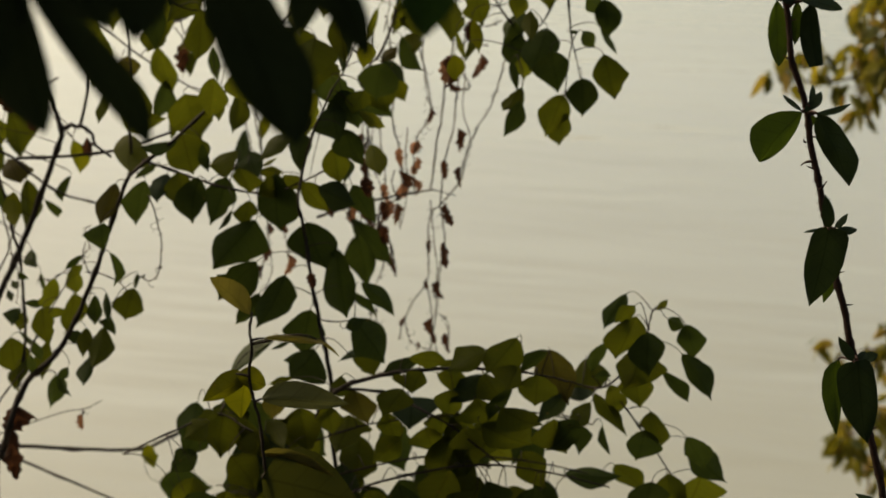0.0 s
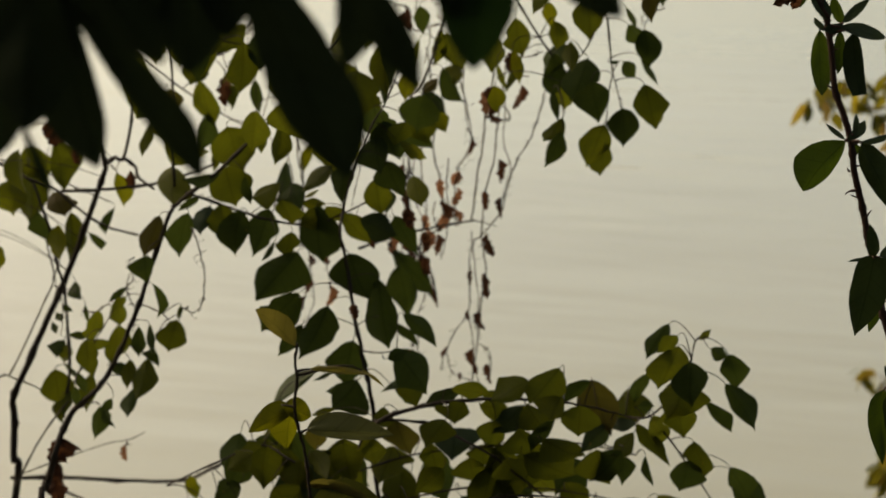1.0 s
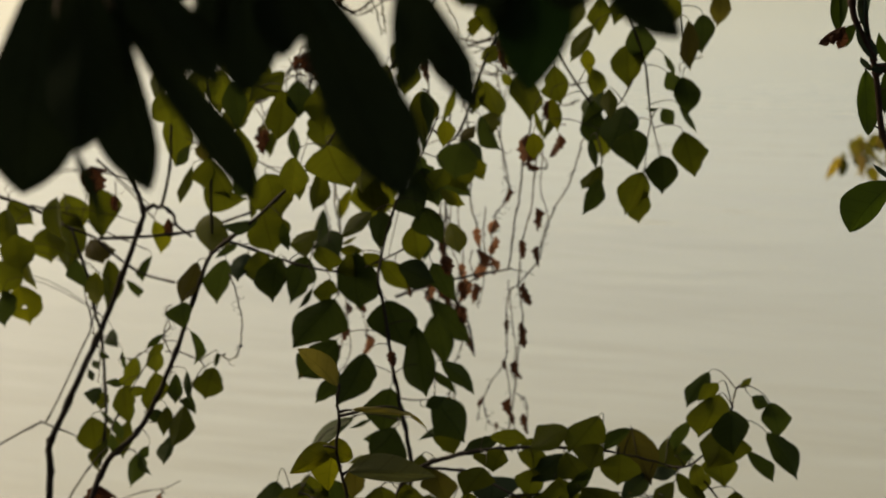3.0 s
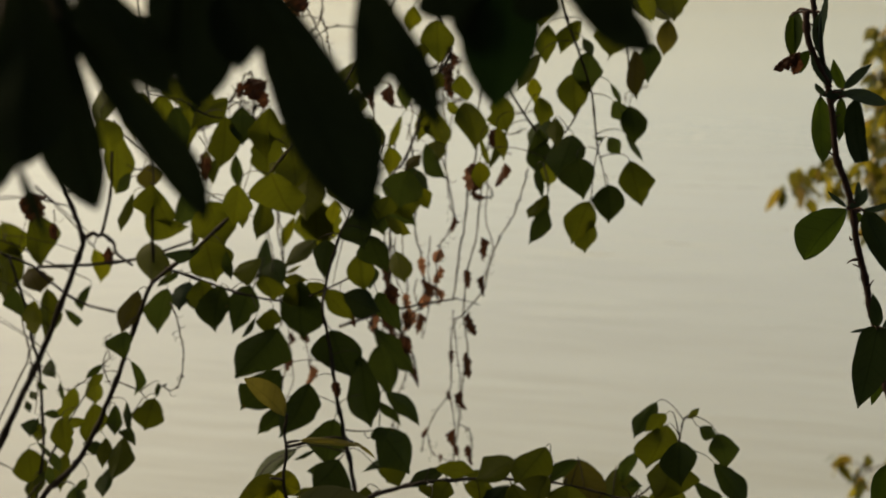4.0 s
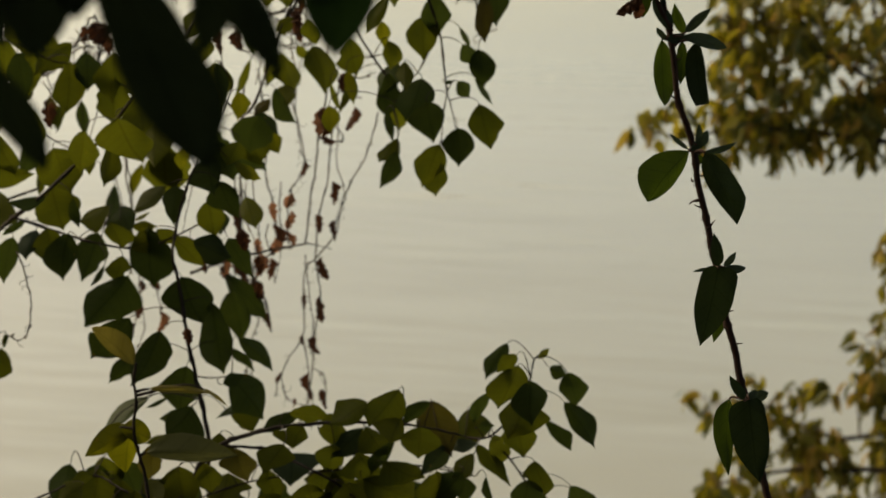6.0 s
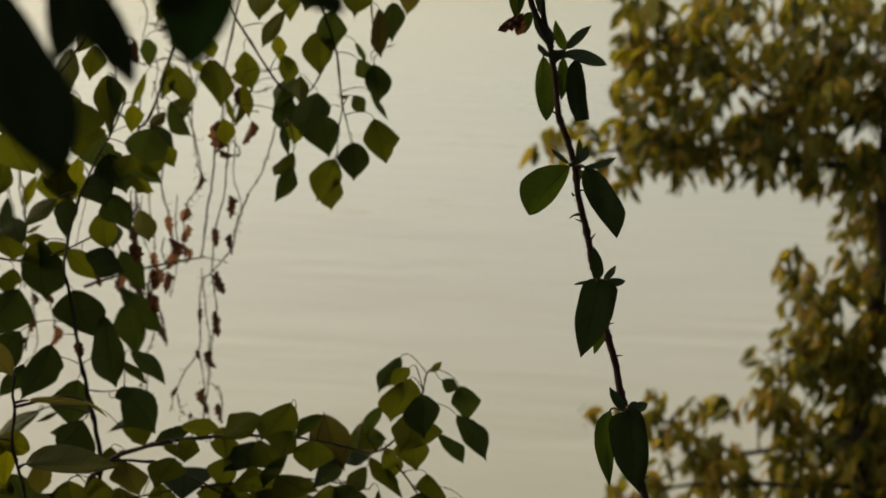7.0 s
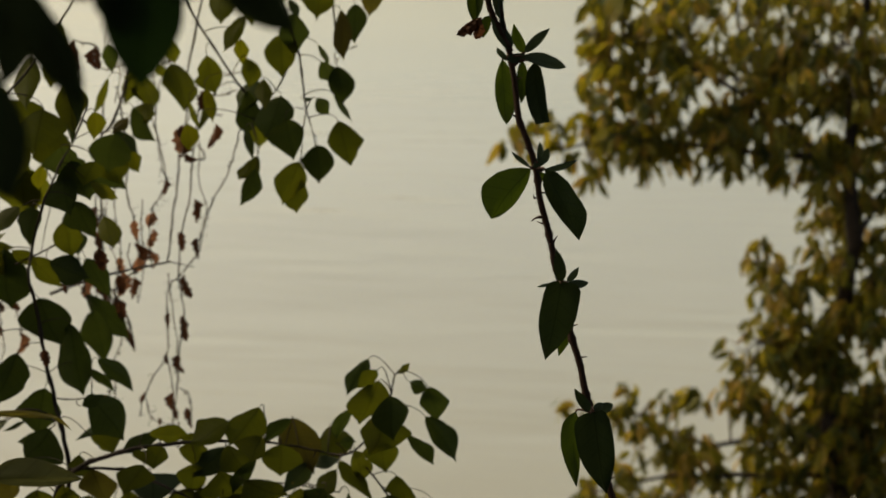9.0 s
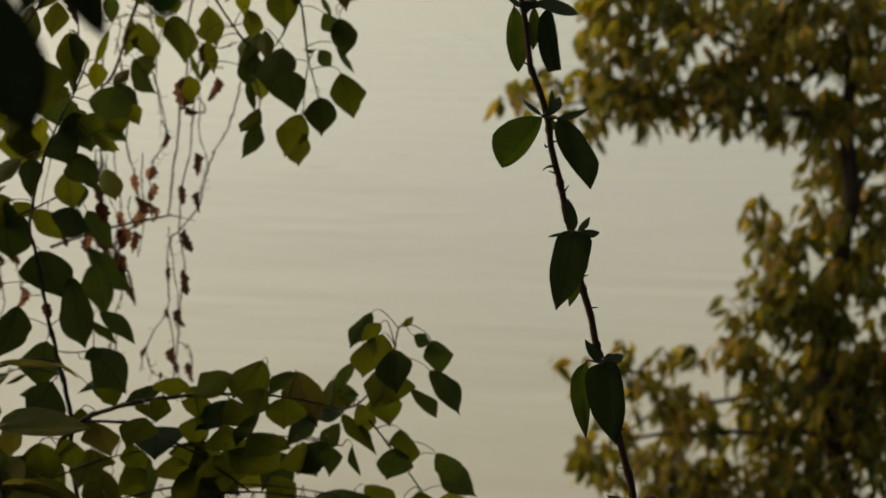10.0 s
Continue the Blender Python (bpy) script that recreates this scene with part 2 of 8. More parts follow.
def branch(owner, name, r0, r1, *points):
    """A twig, stem or strand through the points, r0 thick at its start and r1 at its end, with knots and kinks."""
    bark, knots, wild = SKIN[owner.name]
    line = smooth_path(points, 5)
    seed = rng.random() * 50
    step_len = sum((b - a).length for a, b in zip(line, line[1:])) / len(line)
    for i in range(1, len(line) - 1):
        line[i] += wild * min(r0 * 3, step_len) * Vector((noise.noise((i * 0.7, seed, 0)), noise.noise((i * 0.7, 0, seed)), noise.noise((0, i * 0.7, seed))))
    radii = [(r0 + (r1 - r0) * i / (len(line) - 1)) * (1 + 0.12 * noise.noise((i * 0.9, seed, 5))) for i in range(len(line))]
    for i in range(3, len(line) - 1, knots):
        radii[i] *= 1.35
    bm = bmesh.new()
    tube(bm, line, radii, 7 if r0 > 0.002 else 5)
    if name == "strand":
        # withered hooks and curls along a dead climber
        for i in range(2, len(line) - 1, 2):
            if rng.random() < 0.3:
                # a shrivelled bud
                tube(bm, [line[i] + Vector((rng.uniform(-1, 1), rng.uniform(-1, 1), rng.uniform(-1, 1))) * 0.0022 * k for k in range(3)], [0.0011, 0.0016, 0.0006], 4)
            if rng.random() < 0.6:
                size, turn, out = rng.uniform(0.003, 0.009), rng.uniform(1.5, 4), Vector((rng.uniform(-1, 1), rng.uniform(-0.4, 0.4), rng.uniform(-1, 0.6))).normalized()
                up = Vector((-out.z, 0.2, out.x))
                curl = [line[i] + size * (out * (math.sin(turn * k / 7) * (1 - k / 12) + k / 8) + up * (1 - math.cos(turn * k / 7)) * 0.6) for k in range(8)]
                tube(bm, curl, [0.00045 * (1 - k / 14) for k in range(8)], 3)
    if name == "branch" and r0 > 0.001:
        # buds and leaf scars
        for i in range(2, len(line) - 1, 3):
            out = Vector((rng.uniform(-1, 1), rng.uniform(-1, 1), rng.uniform(0, 1))).normalized()
            tube(bm, [line[i] + out * radii[i] * s for s in (0.5, 1.3, 1.9)], [radii[i] * 0.55, radii[i] * 0.4, radii[i] * 0.1], 4)
    ob = part(name, bm, bark, None)
    ob.parent = owner
    ob.matrix_parent_inverse = Matrix.Translation(-Vector(owner.location))
    LINES[ob.name] = (line, owner, bark)
    return ob


def outline(kind, u):
    """Half the width of a leaf, as a share of its full width, along its length."""
    if kind == "tallow":
        rows = ((0, 0.02), (0.07, 0.21), (0.18, 0.38), (0.31, 0.48), (0.43, 0.5), (0.56, 0.475), (0.67, 0.395), (0.76, 0.28), (0.83, 0.155), (0.88, 0.075), (0.94, 0.03), (1, 0.005))
    elif kind == "cordate":
        rows = ((0, 0.25), (0.03, 0.38), (0.1, 0.47), (0.25, 0.5), (0.45, 0.49), (0.62, 0.42), (0.75, 0.31), (0.87, 0.17), (0.95, 0.06), (1, 0.005))
    elif kind == "paddle":
        rows = ((0, 0.03), (0.06, 0.14), (0.18, 0.3), (0.34, 0.42), (0.52, 0.49), (0.66, 0.5), (0.78, 0.43), (0.88, 0.31), (0.95, 0.17), (1, 0.02))
    elif kind == "blunt":
        rows = ((0, 0.1), (0.08, 0.34), (0.25, 0.46), (0.45, 0.5), (0.65, 0.48), (0.82, 0.43), (0.95, 0.36), (1, 0.33))
    elif kind == "ovate":
        rows = ((0, 0.03), (0.05, 0.25), (0.15, 0.42), (0.32, 0.5), (0.5, 0.48), (0.68, 0.37), (0.82, 0.23), (0.92, 0.11), (0.97, 0.05), (1, 0.005))
    elif kind == "long":
        rows = ((0, 0.02), (0.06, 0.1), (0.18, 0.25), (0.35, 0.4), (0.55, 0.5), (0.7, 0.47), (0.82, 0.36), (0.92, 0.2), (0.97, 0.09), (1, 0.005))
    else:
        rows = ((0, 0.03), (0.1, 0.3), (0.25, 0.5), (0.4, 0.38), (0.52, 0.5), (0.65, 0.3), (0.78, 0.36), (0.9, 0.14), (1, 0.01))
    for (a, p), (b, q) in zip(rows, rows[1:]):
        if u <= b:
            return p + (q - p) * (u - a) / (b - a)
    return 0.0


ROWS = {"tallow": (0, 0.07, 0.18, 0.31, 0.43, 0.56, 0.68, 0.79, 0.9, 1),
        "paddle": (0, 0.06, 0.18, 0.34, 0.52, 0.66, 0.78, 0.88, 0.95, 1), "blunt": (0, 0.08, 0.25, 0.45, 0.65, 0.82, 0.95, 1), "ovate": (0, 0.05, 0.15, 0.25, 0.4, 0.55, 0.7, 0.82, 0.92, 1),
        "long": (0, 0.06, 0.18, 0.35, 0.5, 0.65, 0.75, 0.84, 0.92, 0.97, 1), "dry": (0, 0.1, 0.25, 0.4, 0.52, 0.65, 0.78, 0.9, 1)}


def blade(kind, n, material):
    """One leaf blade, one long and one wide, lying along x; n picks its fold, droop and unevenness."""
    r = random.Random(kind + str(n))
    fold, droop, twist, skew = r.uniform(0.05, 0.32), r.uniform(-0.12, 0.16), r.uniform(-0.25, 0.25), r.uniform(-0.05, 0.05)
    hook = r.uniform(-0.14, 0.14)
    if kind not in ("tallow", "dry"):
        fold, hook = r.uniform(0.03, 0.16), hook * 0.4
    if kind == "dry":
        fold, droop, twist = r.uniform(0.5, 0.9), r.uniform(-0.3, 0.3), r.uniform(-1.6, 1.6)
    verts, uvs = [], []
    rows, cols = ROWS[kind], (-1, -0.82, -0.5, -0.22, 0, 0.22, 0.5, 0.82, 1)
    rows = sorted(set(rows) | {(a + b) / 2 for a, b in zip(rows, rows[1:])})
    for u in rows:
        half = outline(kind, u)
        for v in cols:
            uneven = 1 + (0.12 if kind != "dry" else 0.35) * noise.noise((u * 5, v * 2 + n * 7, n))
            if abs(v) > 0.8 and kind != "dry":
                uneven += 0.07 * noise.noise((u * 17, v * 3, n * 5 + 2))
            y = v * half * uneven + skew * math.sin(u * 3.1) + 0.02 * math.sin(u * 5 + n) + hook * max(0.0, u - 0.6) ** 1.5 * 2
            z = abs(v) * half * fold * (1 + 0.4 * math.sin(u * 4 + n)) + droop * math.sin(u * 3.1416) + 0.03 * noise.noise((u * 4, v + n, 3))
            if kind == "dry":
                z += 0.22 * noise.noise((u * 6, v * 2, n * 3.3))
            a = twist * (u - 0.4)
            verts.append((u, y * math.cos(a) - z * math.sin(a), z * math.cos(a) + y * math.sin(a)))
            uvs.append((u, v * half + 0.5))
    faces = [(9 * i + j, 9 * i + j + 9, 9 * i + j + 10, 9 * i + j + 1) for i in range(len(rows) - 1) for j in range(8)]
    if kind == "tallow" and n == 4 and material.name.startswith("yellow"):
        # an insect hole
        i, j = len(rows) // 2, r.choice((3, 4))
        faces = [f for f in faces if f[0] != 9 * i + j]
    me = bpy.data.meshes.new("leaf")
    me.from_pydata(verts, [], faces)
    layer = me.uv_layers.new(name="along")
    for loop in me.loops:
        layer.data[loop.index].uv = uvs[loop.vertex_index]
    me.polygons.foreach_set("use_smooth", [True] * len(faces))
    me.materials.append(material)
    return me


BLADES = {}
BROAD = {"tallow": 0.95, "ovate": 0.54, "long": 0.36, "dry": 0.6, "paddle": 0.56, "blunt": 0.36}
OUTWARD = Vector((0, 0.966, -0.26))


def leaf(twig, kind, tone, x, y, z, tip_x, tip_y, tip_z, width):
    """A leaf from its base to its tip; one that looks narrow is turned on edge, one that looks short leans to or from the lake. A petiole joins it to its twig."""
    base, tip = Vector((x, y, z)), Vector((tip_x, tip_y, tip_z))
    key = (kind, tone, rng.randrange(9))
    if key not in BLADES:
        BLADES[key] = blade(kind, key[2], LEAF[tone])
    width *= 1.1 if kind == "tallow" else 1.05
    way = (tip - base) * (1.1 if kind == "tallow" else 1.0)
    long_ = way.length
    full = max(width, BROAD[kind] * long_ * 0.9)
    along = way.normalized()
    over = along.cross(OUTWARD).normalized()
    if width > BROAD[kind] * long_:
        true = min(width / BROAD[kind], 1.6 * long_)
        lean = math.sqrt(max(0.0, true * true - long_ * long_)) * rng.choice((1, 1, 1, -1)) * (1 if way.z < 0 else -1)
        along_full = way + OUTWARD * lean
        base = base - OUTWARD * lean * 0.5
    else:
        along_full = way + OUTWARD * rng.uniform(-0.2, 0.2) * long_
    face = along_full.cross(over).normalized()
    # turned so that most leaves show undersides, kept from the pale sky light
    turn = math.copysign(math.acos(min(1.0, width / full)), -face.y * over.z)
    if tone != "k" and rng.random() < 0.2:
        turn = -turn
    wide = over * math.cos(turn) + face * math.sin(turn)
    up = along_full.normalized().cross(wide)
    line, owner, bark = LINES[twig.name]
    ob = new("leaf", BLADES[key])
    ob.parent = twig
    m = Matrix((along_full, wide * full, up * full)).transposed().to_4x4()
    m.translation = base
    ob.matrix_basis = m
    if kind != "dry":
        near = min(range(len(line)), key=lambda i: (line[i] - base).length + (0.012 if line[i].z < base.z and kind == "tallow" else 0))
        gap = (line[near] - base).length
        if 0.003 < gap < 0.3:
            a, d = line[near], base + along_full * 0.02
            b = a + (base - a) * 0.4 + Vector((0, 0, gap * (0.22 if kind == "tallow" else 0.05)))
            c = base - along_full.normalized() * gap * 0.3
            curve = [a * (1 - t) ** 3 + b * 3 * t * (1 - t) ** 2 + c * 3 * t * t * (1 - t) + d * t ** 3 for t in (k / 6 for k in range(7))]
            thick = {"tallow": 0.0006, "long": 0.0016}.get(kind, 0.0009)
            bm = bmesh.new()
            tube(bm, curve, [thick * (1.25 - 0.5 * k / 6) for k in range(7)], 4)
            part("petiole", bm, bark, twig)
    return ob


def warp(u, peak, at):
    """Moves the widest place of an outline from peak to at."""
    return u * peak / at if u < at else peak + (u - at) * (1 - peak) / (1 - at)


PEAK = {"tallow": 0.43, "paddle": 0.62, "cordate": 0.3, "blunt": 0.45, "ovate": 0.38, "long": 0.55, "dry": 0.38}


def shaped_leaf(twig, kind, tone, x, y, z, tip_x, tip_z, one_at, one_wide, two_at, two_wide):
    """A leaf of its own shape from base to tip: where along it each half is widest and how wide; it leans, folds and droops in depth."""
    base, way = Vector((x, y, z)), Vector((tip_x - x, 0, tip_z - z))
    long_ = way.length
    along = way.normalized()
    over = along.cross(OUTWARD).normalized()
    seed = rng.random() * 90
    reach = 1.12 if kind == "tallow" else 1.0
    if kind == "tallow":
        one_wide, two_wide = one_wide * 1.05, two_wide * 1.05
    lean, roll_ = rng.uniform(-0.45, 0.45), rng.uniform(-0.5, 0.5)
    if kind == "tallow":
        # a leaf that looks short or narrow is one that leans away
        full = rng.uniform(0.9, 1.1) * 0.05
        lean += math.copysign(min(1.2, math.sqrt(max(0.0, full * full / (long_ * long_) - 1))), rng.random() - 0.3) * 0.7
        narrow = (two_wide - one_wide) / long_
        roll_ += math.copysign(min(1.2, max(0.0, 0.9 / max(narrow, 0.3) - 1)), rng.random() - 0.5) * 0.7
    elif kind != "dry":
        lean, roll_ = lean * 0.35, roll_ * 0.35
    corner = rng.uniform(0.4, 0.9)
    rise = rng.uniform(0.5, 0.95), rng.uniform(0.5, 0.95)
    fall = rng.uniform(0.8, 1.35), rng.uniform(0.8, 1.35)
    notch = rng.uniform(0.2, 0.9), rng.choice((-1, 1)), rng.choice((0, 0, 0, 0.12, 0.25))
    hook = rng.uniform(-0.16, 0.16) if kind == "tallow" else rng.uniform(-0.04, 0.04)
    fold, droop = rng.uniform(0.05, 0.3), rng.uniform(-0.1, 0.1)
    ragged = 0.3 if kind == "dry" else 0.09 if kind == "tallow" else 0.03
    steps, cols = 22, (-1, -0.85, -0.55, -0.25, 0, 0.25, 0.55, 0.85, 1)
    verts, uvs = [], []
    for i in range(steps + 1):
        u = i / steps
        u = u * u * (3 - 2 * u) * 0.5 + u * 0.5
        curl = hook * long_ * max(0.0, u - 0.62) ** 1.6 * 3
        spine = 0.5 * (one_wide + two_wide) * 0.25 * math.sin(u * math.pi)
        for v in cols:
            wide, at = (one_wide, one_at) if v < 0 else (two_wide, two_at)
            half = 2 * outline(kind, warp(u, PEAK[kind], at))
            if kind == "tallow":
                # between a rounded and a plainly rhombic blade with blunt corners and a drawn-out tip
                k = v > 0
                up, down = (u / at) ** rise[k], ((1.03 - u) / (1.03 - at)) ** fall[k]
                rhomb = max(0.0, (up + down - math.sqrt((up - down) ** 2 + 0.035)) / 2 + 0.06) * min(1.0, u * 30)
                half = half * (1 - corner) + rhomb * corner
                if u > 0.84:
                    half *= 0.3 + 0.7 * ((1 - u) / 0.16) ** 0.7
            if kind == "tallow" and v * notch[1] > 0:
                # a bitten or turned-in stretch of one margin
                half *= 1 - notch[2] * math.exp(-((u - notch[0]) / 0.09) ** 2)
            edge = wide * half * (1 + ragged * noise.noise((u * 4.5, v * 2, seed)) + (0.4 * ragged * noise.noise((u * 31, v, seed)) if abs(v) > 0.8 else 0))
            middle = spine * half
            side = middle + (edge - middle) * abs(v) + curl
            deep = lean * (u - 0.5) * long_ + roll_ * side + abs(side - curl - middle) * fold + droop * long_ * math.sin(u * 3.14)
            deep += 0.04 * long_ * noise.noise((u * 3, v * 1.5, seed))
            if kind == "dry":
                deep += 0.3 * long_ * noise.noise((u * 6, v * 2, seed))
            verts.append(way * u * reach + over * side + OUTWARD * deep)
            uvs.append((u, 0.5 + 0.25 * v * half))
    n = len(cols)
    faces = [(n * i + j, n * i + j + n, n * i + j + n + 1, n * i + j + 1) for i in range(steps) for j in range(n - 1)]
    me = bpy.data.meshes.new("leaf")
    me.from_pydata(verts, [], faces)
    layer = me.uv_layers.new(name="along")
    for loop in me.loops:
        layer.data[loop.index].uv = uvs[loop.vertex_index]
    me.polygons.foreach_set("use_smooth", [True] * len(faces))
    me.materials.append(LEAF[tone])
    ob = new("leaf", me)
    ob.parent = twig
    ob.location = base
    line, owner, bark = LINES[twig.name]
    foot = base + verts[4]
    near = min(range(len(line)), key=lambda i: (line[i] - foot).length + (0.012 if line[i].z < foot.z and kind == "tallow" else 0))
    gap = (line[near] - foot).length
    if kind != "dry" and 0.003 < gap < 0.12:
        a = line[near]
        b = a + (foot - a) * 0.4 + Vector((0, 0, gap * (0.22 if kind == "tallow" else 0.05)))
        c = foot - along * gap * 0.3
        curve = [a * (1 - t) ** 3 + b * 3 * t * (1 - t) ** 2 + c * 3 * t * t * (1 - t) + foot * t ** 3 for t in (k / 6 for k in range(7))]
        thick = {"tallow": 0.0006, "long": 0.0016}.get(kind, 0.0009)
        bm = bmesh.new()
        tube(bm, curve, [thick * (1.25 - 0.5 * k / 6) for k in range(7)], 4)
        part("petiole", bm, bark, twig)
    return ob


# ---- tallow tree over the water ----
tallow = plant("tallow_tree", "slender tallow tree with rhombic olive and yellowing leaves over the water", "tree", -0.6, 2.1, 0)
SKIN[tallow.name] = (BARK, 6, 0.12)
branch(tallow, "branch", 0.004, 0.0026, (-0.492, 2.084, 1.295), (-0.48, 2.09, 1.42), (-0.36, 2.1, 1.55), (-0.1, 2.08, 1.59), (0.15, 2.03, 1.58), (0.36, 2.0, 1.55))
b = branch(tallow, 'stem', 0.00538, 0.00258, (-0.78, 2.1, 0), (-0.614, 2.089, 0.643), (-0.605, 2.084, 0.729), (-0.603, 2.096, 0.774), (-0.599, 2.086, 0.815), (-0.581, 2.083, 0.852), (-0.549, 2.096, 0.919), (-0.519, 2.117, 0.984), (-0.487, 2.112, 1.056), (-0.465, 2.111, 1.11), (-0.453, 2.089, 1.138), (-0.463, 2.101, 1.166), (-0.472, 2.091, 1.201), (-0.481, 2.087, 1.243), (-0.492, 2.084, 1.295))
leaf(b, 'tallow', 'y', -0.6284, 2.1106, 1.0334, -0.6208, 2.1106, 0.9823, 0.0447)
leaf(b, 'tallow', 'y', -0.6181, 2.1172, 1.0745, -0.6107, 2.1172, 1.03, 0.0246)
leaf(b, 'tallow', 'o', -0.6454, 2.1006, 1.0711, -0.646, 2.1006, 1.0238, 0.0316)
leaf(b, 'tallow', 'd', -0.6398, 2.0678, 1.0377, -0.6404, 2.0678, 0.9915, 0.0141)
leaf(b, 'tallow', 'o', -0.6353, 2.0974, 1.1407, -0.6284, 2.0974, 1.0835, 0.043)
leaf(b, 'tallow', 'o', -0.6164, 2.0589, 1.1159, -0.6113, 2.0589, 1.0668, 0.0422)
leaf(b, 'tallow', 'o', -0.6427, 2.1365, 1.1433, -0.6146, 2.1365, 1.1123, 0.0292)
leaf(b, 'dry', 'b', -0.4861, 2.08, 1.1628, -0.4897, 2.08, 1.1404, 0.0114)
shaped_leaf(b, 'dry', 'b', -0.5147, 2.071, 1.2034, -0.5096, 1.1655, 0.49, -0.0144, 0.34, 0.0164)
shaped_leaf(b, 'tallow', 'd', -0.4904, 2.139, 1.0320, -0.4817, 1.0095, 0.52, -0.0022, 0.77, 0.0097)
shaped_leaf(b, 'tallow', 'd', -0.5062, 2.092, 0.9775, -0.4978, 0.9544, 0.50, -0.0156, 0.39, 0.0039)
shaped_leaf(b, 'tallow', 'd', -0.5370, 2.101, 0.9302, -0.5271, 0.9201, 0.37, -0.0057, 0.51, 0.0052)
shaped_leaf(b, 'tallow', 'd', -0.5364, 2.074, 0.9267, -0.5284, 0.9128, 0.48, -0.0051, 0.53, 0.0040)
b = branch(tallow, 'branch', 0.00287, 0.00144, (-0.459, 2.116, 1.132), (-0.443, 2.103, 1.144), (-0.434, 2.115, 1.141), (-0.42, 2.114, 1.193), (-0.413, 2.1, 1.24), (-0.406, 2.097, 1.292))
shaped_leaf(b, 'tallow', 'y', -0.4432, 2.128, 1.1162, -0.4450, 1.0758, 0.37, -0.0067, 0.49, 0.0163)
shaped_leaf(b, 'tallow', 'o', -0.4120, 2.128, 1.2775, -0.4138, 1.1998, 0.53, -0.0154, 0.47, 0.0183)
b = branch(tallow, 'branch', 0.00244, 0.00158, (-0.429, 2.092, 1.146), (-0.419, 2.113, 1.129), (-0.408, 2.082, 1.121), (-0.389, 2.082, 1.106))
leaf(b, 'dry', 'b', -0.4256, 2.1126, 1.1241, -0.4231, 2.1126, 1.0977, 0.014)
b = branch(tallow, 'branch', 0.00265, 0.00147, (-0.722, 2.151, 1.164), (-0.661, 2.149, 1.147), (-0.623, 2.144, 1.134), (-0.593, 2.17, 1.111), (-0.57, 2.138, 1.108), (-0.535, 2.147, 1.09), (-0.504, 2.138, 1.065), (-0.471, 2.155, 1.036), (-0.426, 2.141, 1.028))
leaf(b, 'tallow', 'o', -0.5777, 2.1356, 1.1471, -0.5703, 2.1356, 1.0891, 0.0321)
shaped_leaf(b, 'tallow', 'r', -0.5427, 2.144, 1.0876, -0.5242, 1.0567, 0.37, -0.0152, 0.80, 0.0226)
shaped_leaf(b, 'tallow', 'o', -0.5173, 2.148, 1.0582, -0.5221, 0.9958, 0.51, -0.0113, 0.50, 0.0218)
b = branch(tallow, 'branch', 0.0023, 0.00172, (-0.514, 2.093, 1.102), (-0.46, 2.087, 1.105), (-0.403, 2.098, 1.108), (-0.362, 2.082, 1.121), (-0.314, 2.108, 1.133))
shaped_leaf(b, 'tallow', 'o', -0.3125, 2.117, 1.1559, -0.3157, 1.1236, 0.55, -0.0047, 0.51, 0.0077)
b = branch(tallow, 'branch', 0.00137, 0.00089, (-0.693, 2.016, 0.81), (-0.647, 2.018, 0.841), (-0.589, 2.009, 0.875), (-0.577, 2.018, 0.88), (-0.52, 1.981, 0.981), (-0.506, 1.992, 1.014), (-0.518, 2.019, 1.044), (-0.518, 2.011, 1.068))
b = branch(tallow, 'branch', 0.00109, 0.00068, (-0.582, 1.996, 0.883), (-0.541, 2.018, 0.853), (-0.52, 2.005, 0.842))
b = branch(tallow, 'branch', 0.00133, 0.00107, (-0.572, 1.963, 0.734), (-0.533, 1.942, 0.804), (-0.504, 1.938, 0.846), (-0.487, 1.948, 0.864))
b = branch(tallow, 'branch', 0.00205, 0.00164, (-0.506, 1.985, 0.826), (-0.496, 1.995, 0.885), (-0.5, 2.018, 0.93), (-0.494, 1.993, 0.999), (-0.497, 1.98, 1.033), (-0.503, 1.982, 1.076), (-0.521, 1.987, 1.14))
leaf(b, 'tallow', 'o', -0.503, 1.9669, 0.8569, -0.5014, 1.9669, 0.8247, 0.0175)
shaped_leaf(b, 'tallow', 'd', -0.5189, 1.994, 1.1002, -0.5089, 1.0671, 0.42, -0.0215, 0.73, 0.0070)
shaped_leaf(b, 'tallow', 'y', -0.4897, 1.958, 1.0926, -0.4850, 1.0528, 0.50, -0.0181, 0.54, 0.0081)
shaped_leaf(b, 'tallow', 'd', -0.4632, 1.983, 0.9816, -0.4665, 0.9573, 0.54, -0.0045, 0.44, 0.0016)
shaped_leaf(b, 'tallow', 'd', -0.4929, 1.976, 0.9838, -0.4828, 0.9751, 0.37, -0.0072, 0.50, 0.0028)
shaped_leaf(b, 'tallow', 'd', -0.5138, 2.038, 0.9129, -0.5199, 0.8930, 0.55, -0.0165, 0.42, 0.0052)
shaped_leaf(b, 'tallow', 'o', -0.5029, 2.040, 0.9084, -0.5137, 0.8831, 0.71, -0.0106, 0.45, 0.0060)
shaped_leaf(b, 'tallow', 'd', -0.4910, 1.996, 0.9366, -0.4720, 0.9329, 0.56, -0.0053, 0.47, 0.0061)
shaped_leaf(b, 'tallow', 'o', -0.5140, 1.993, 0.8904, -0.5114, 0.8459, 0.60, -0.0202, 0.57, 0.0222)
shaped_leaf(b, 'tallow', 'd', -0.4991, 1.998, 0.8984, -0.4891, 0.8721, 0.44, -0.0055, 0.53, 0.0058)
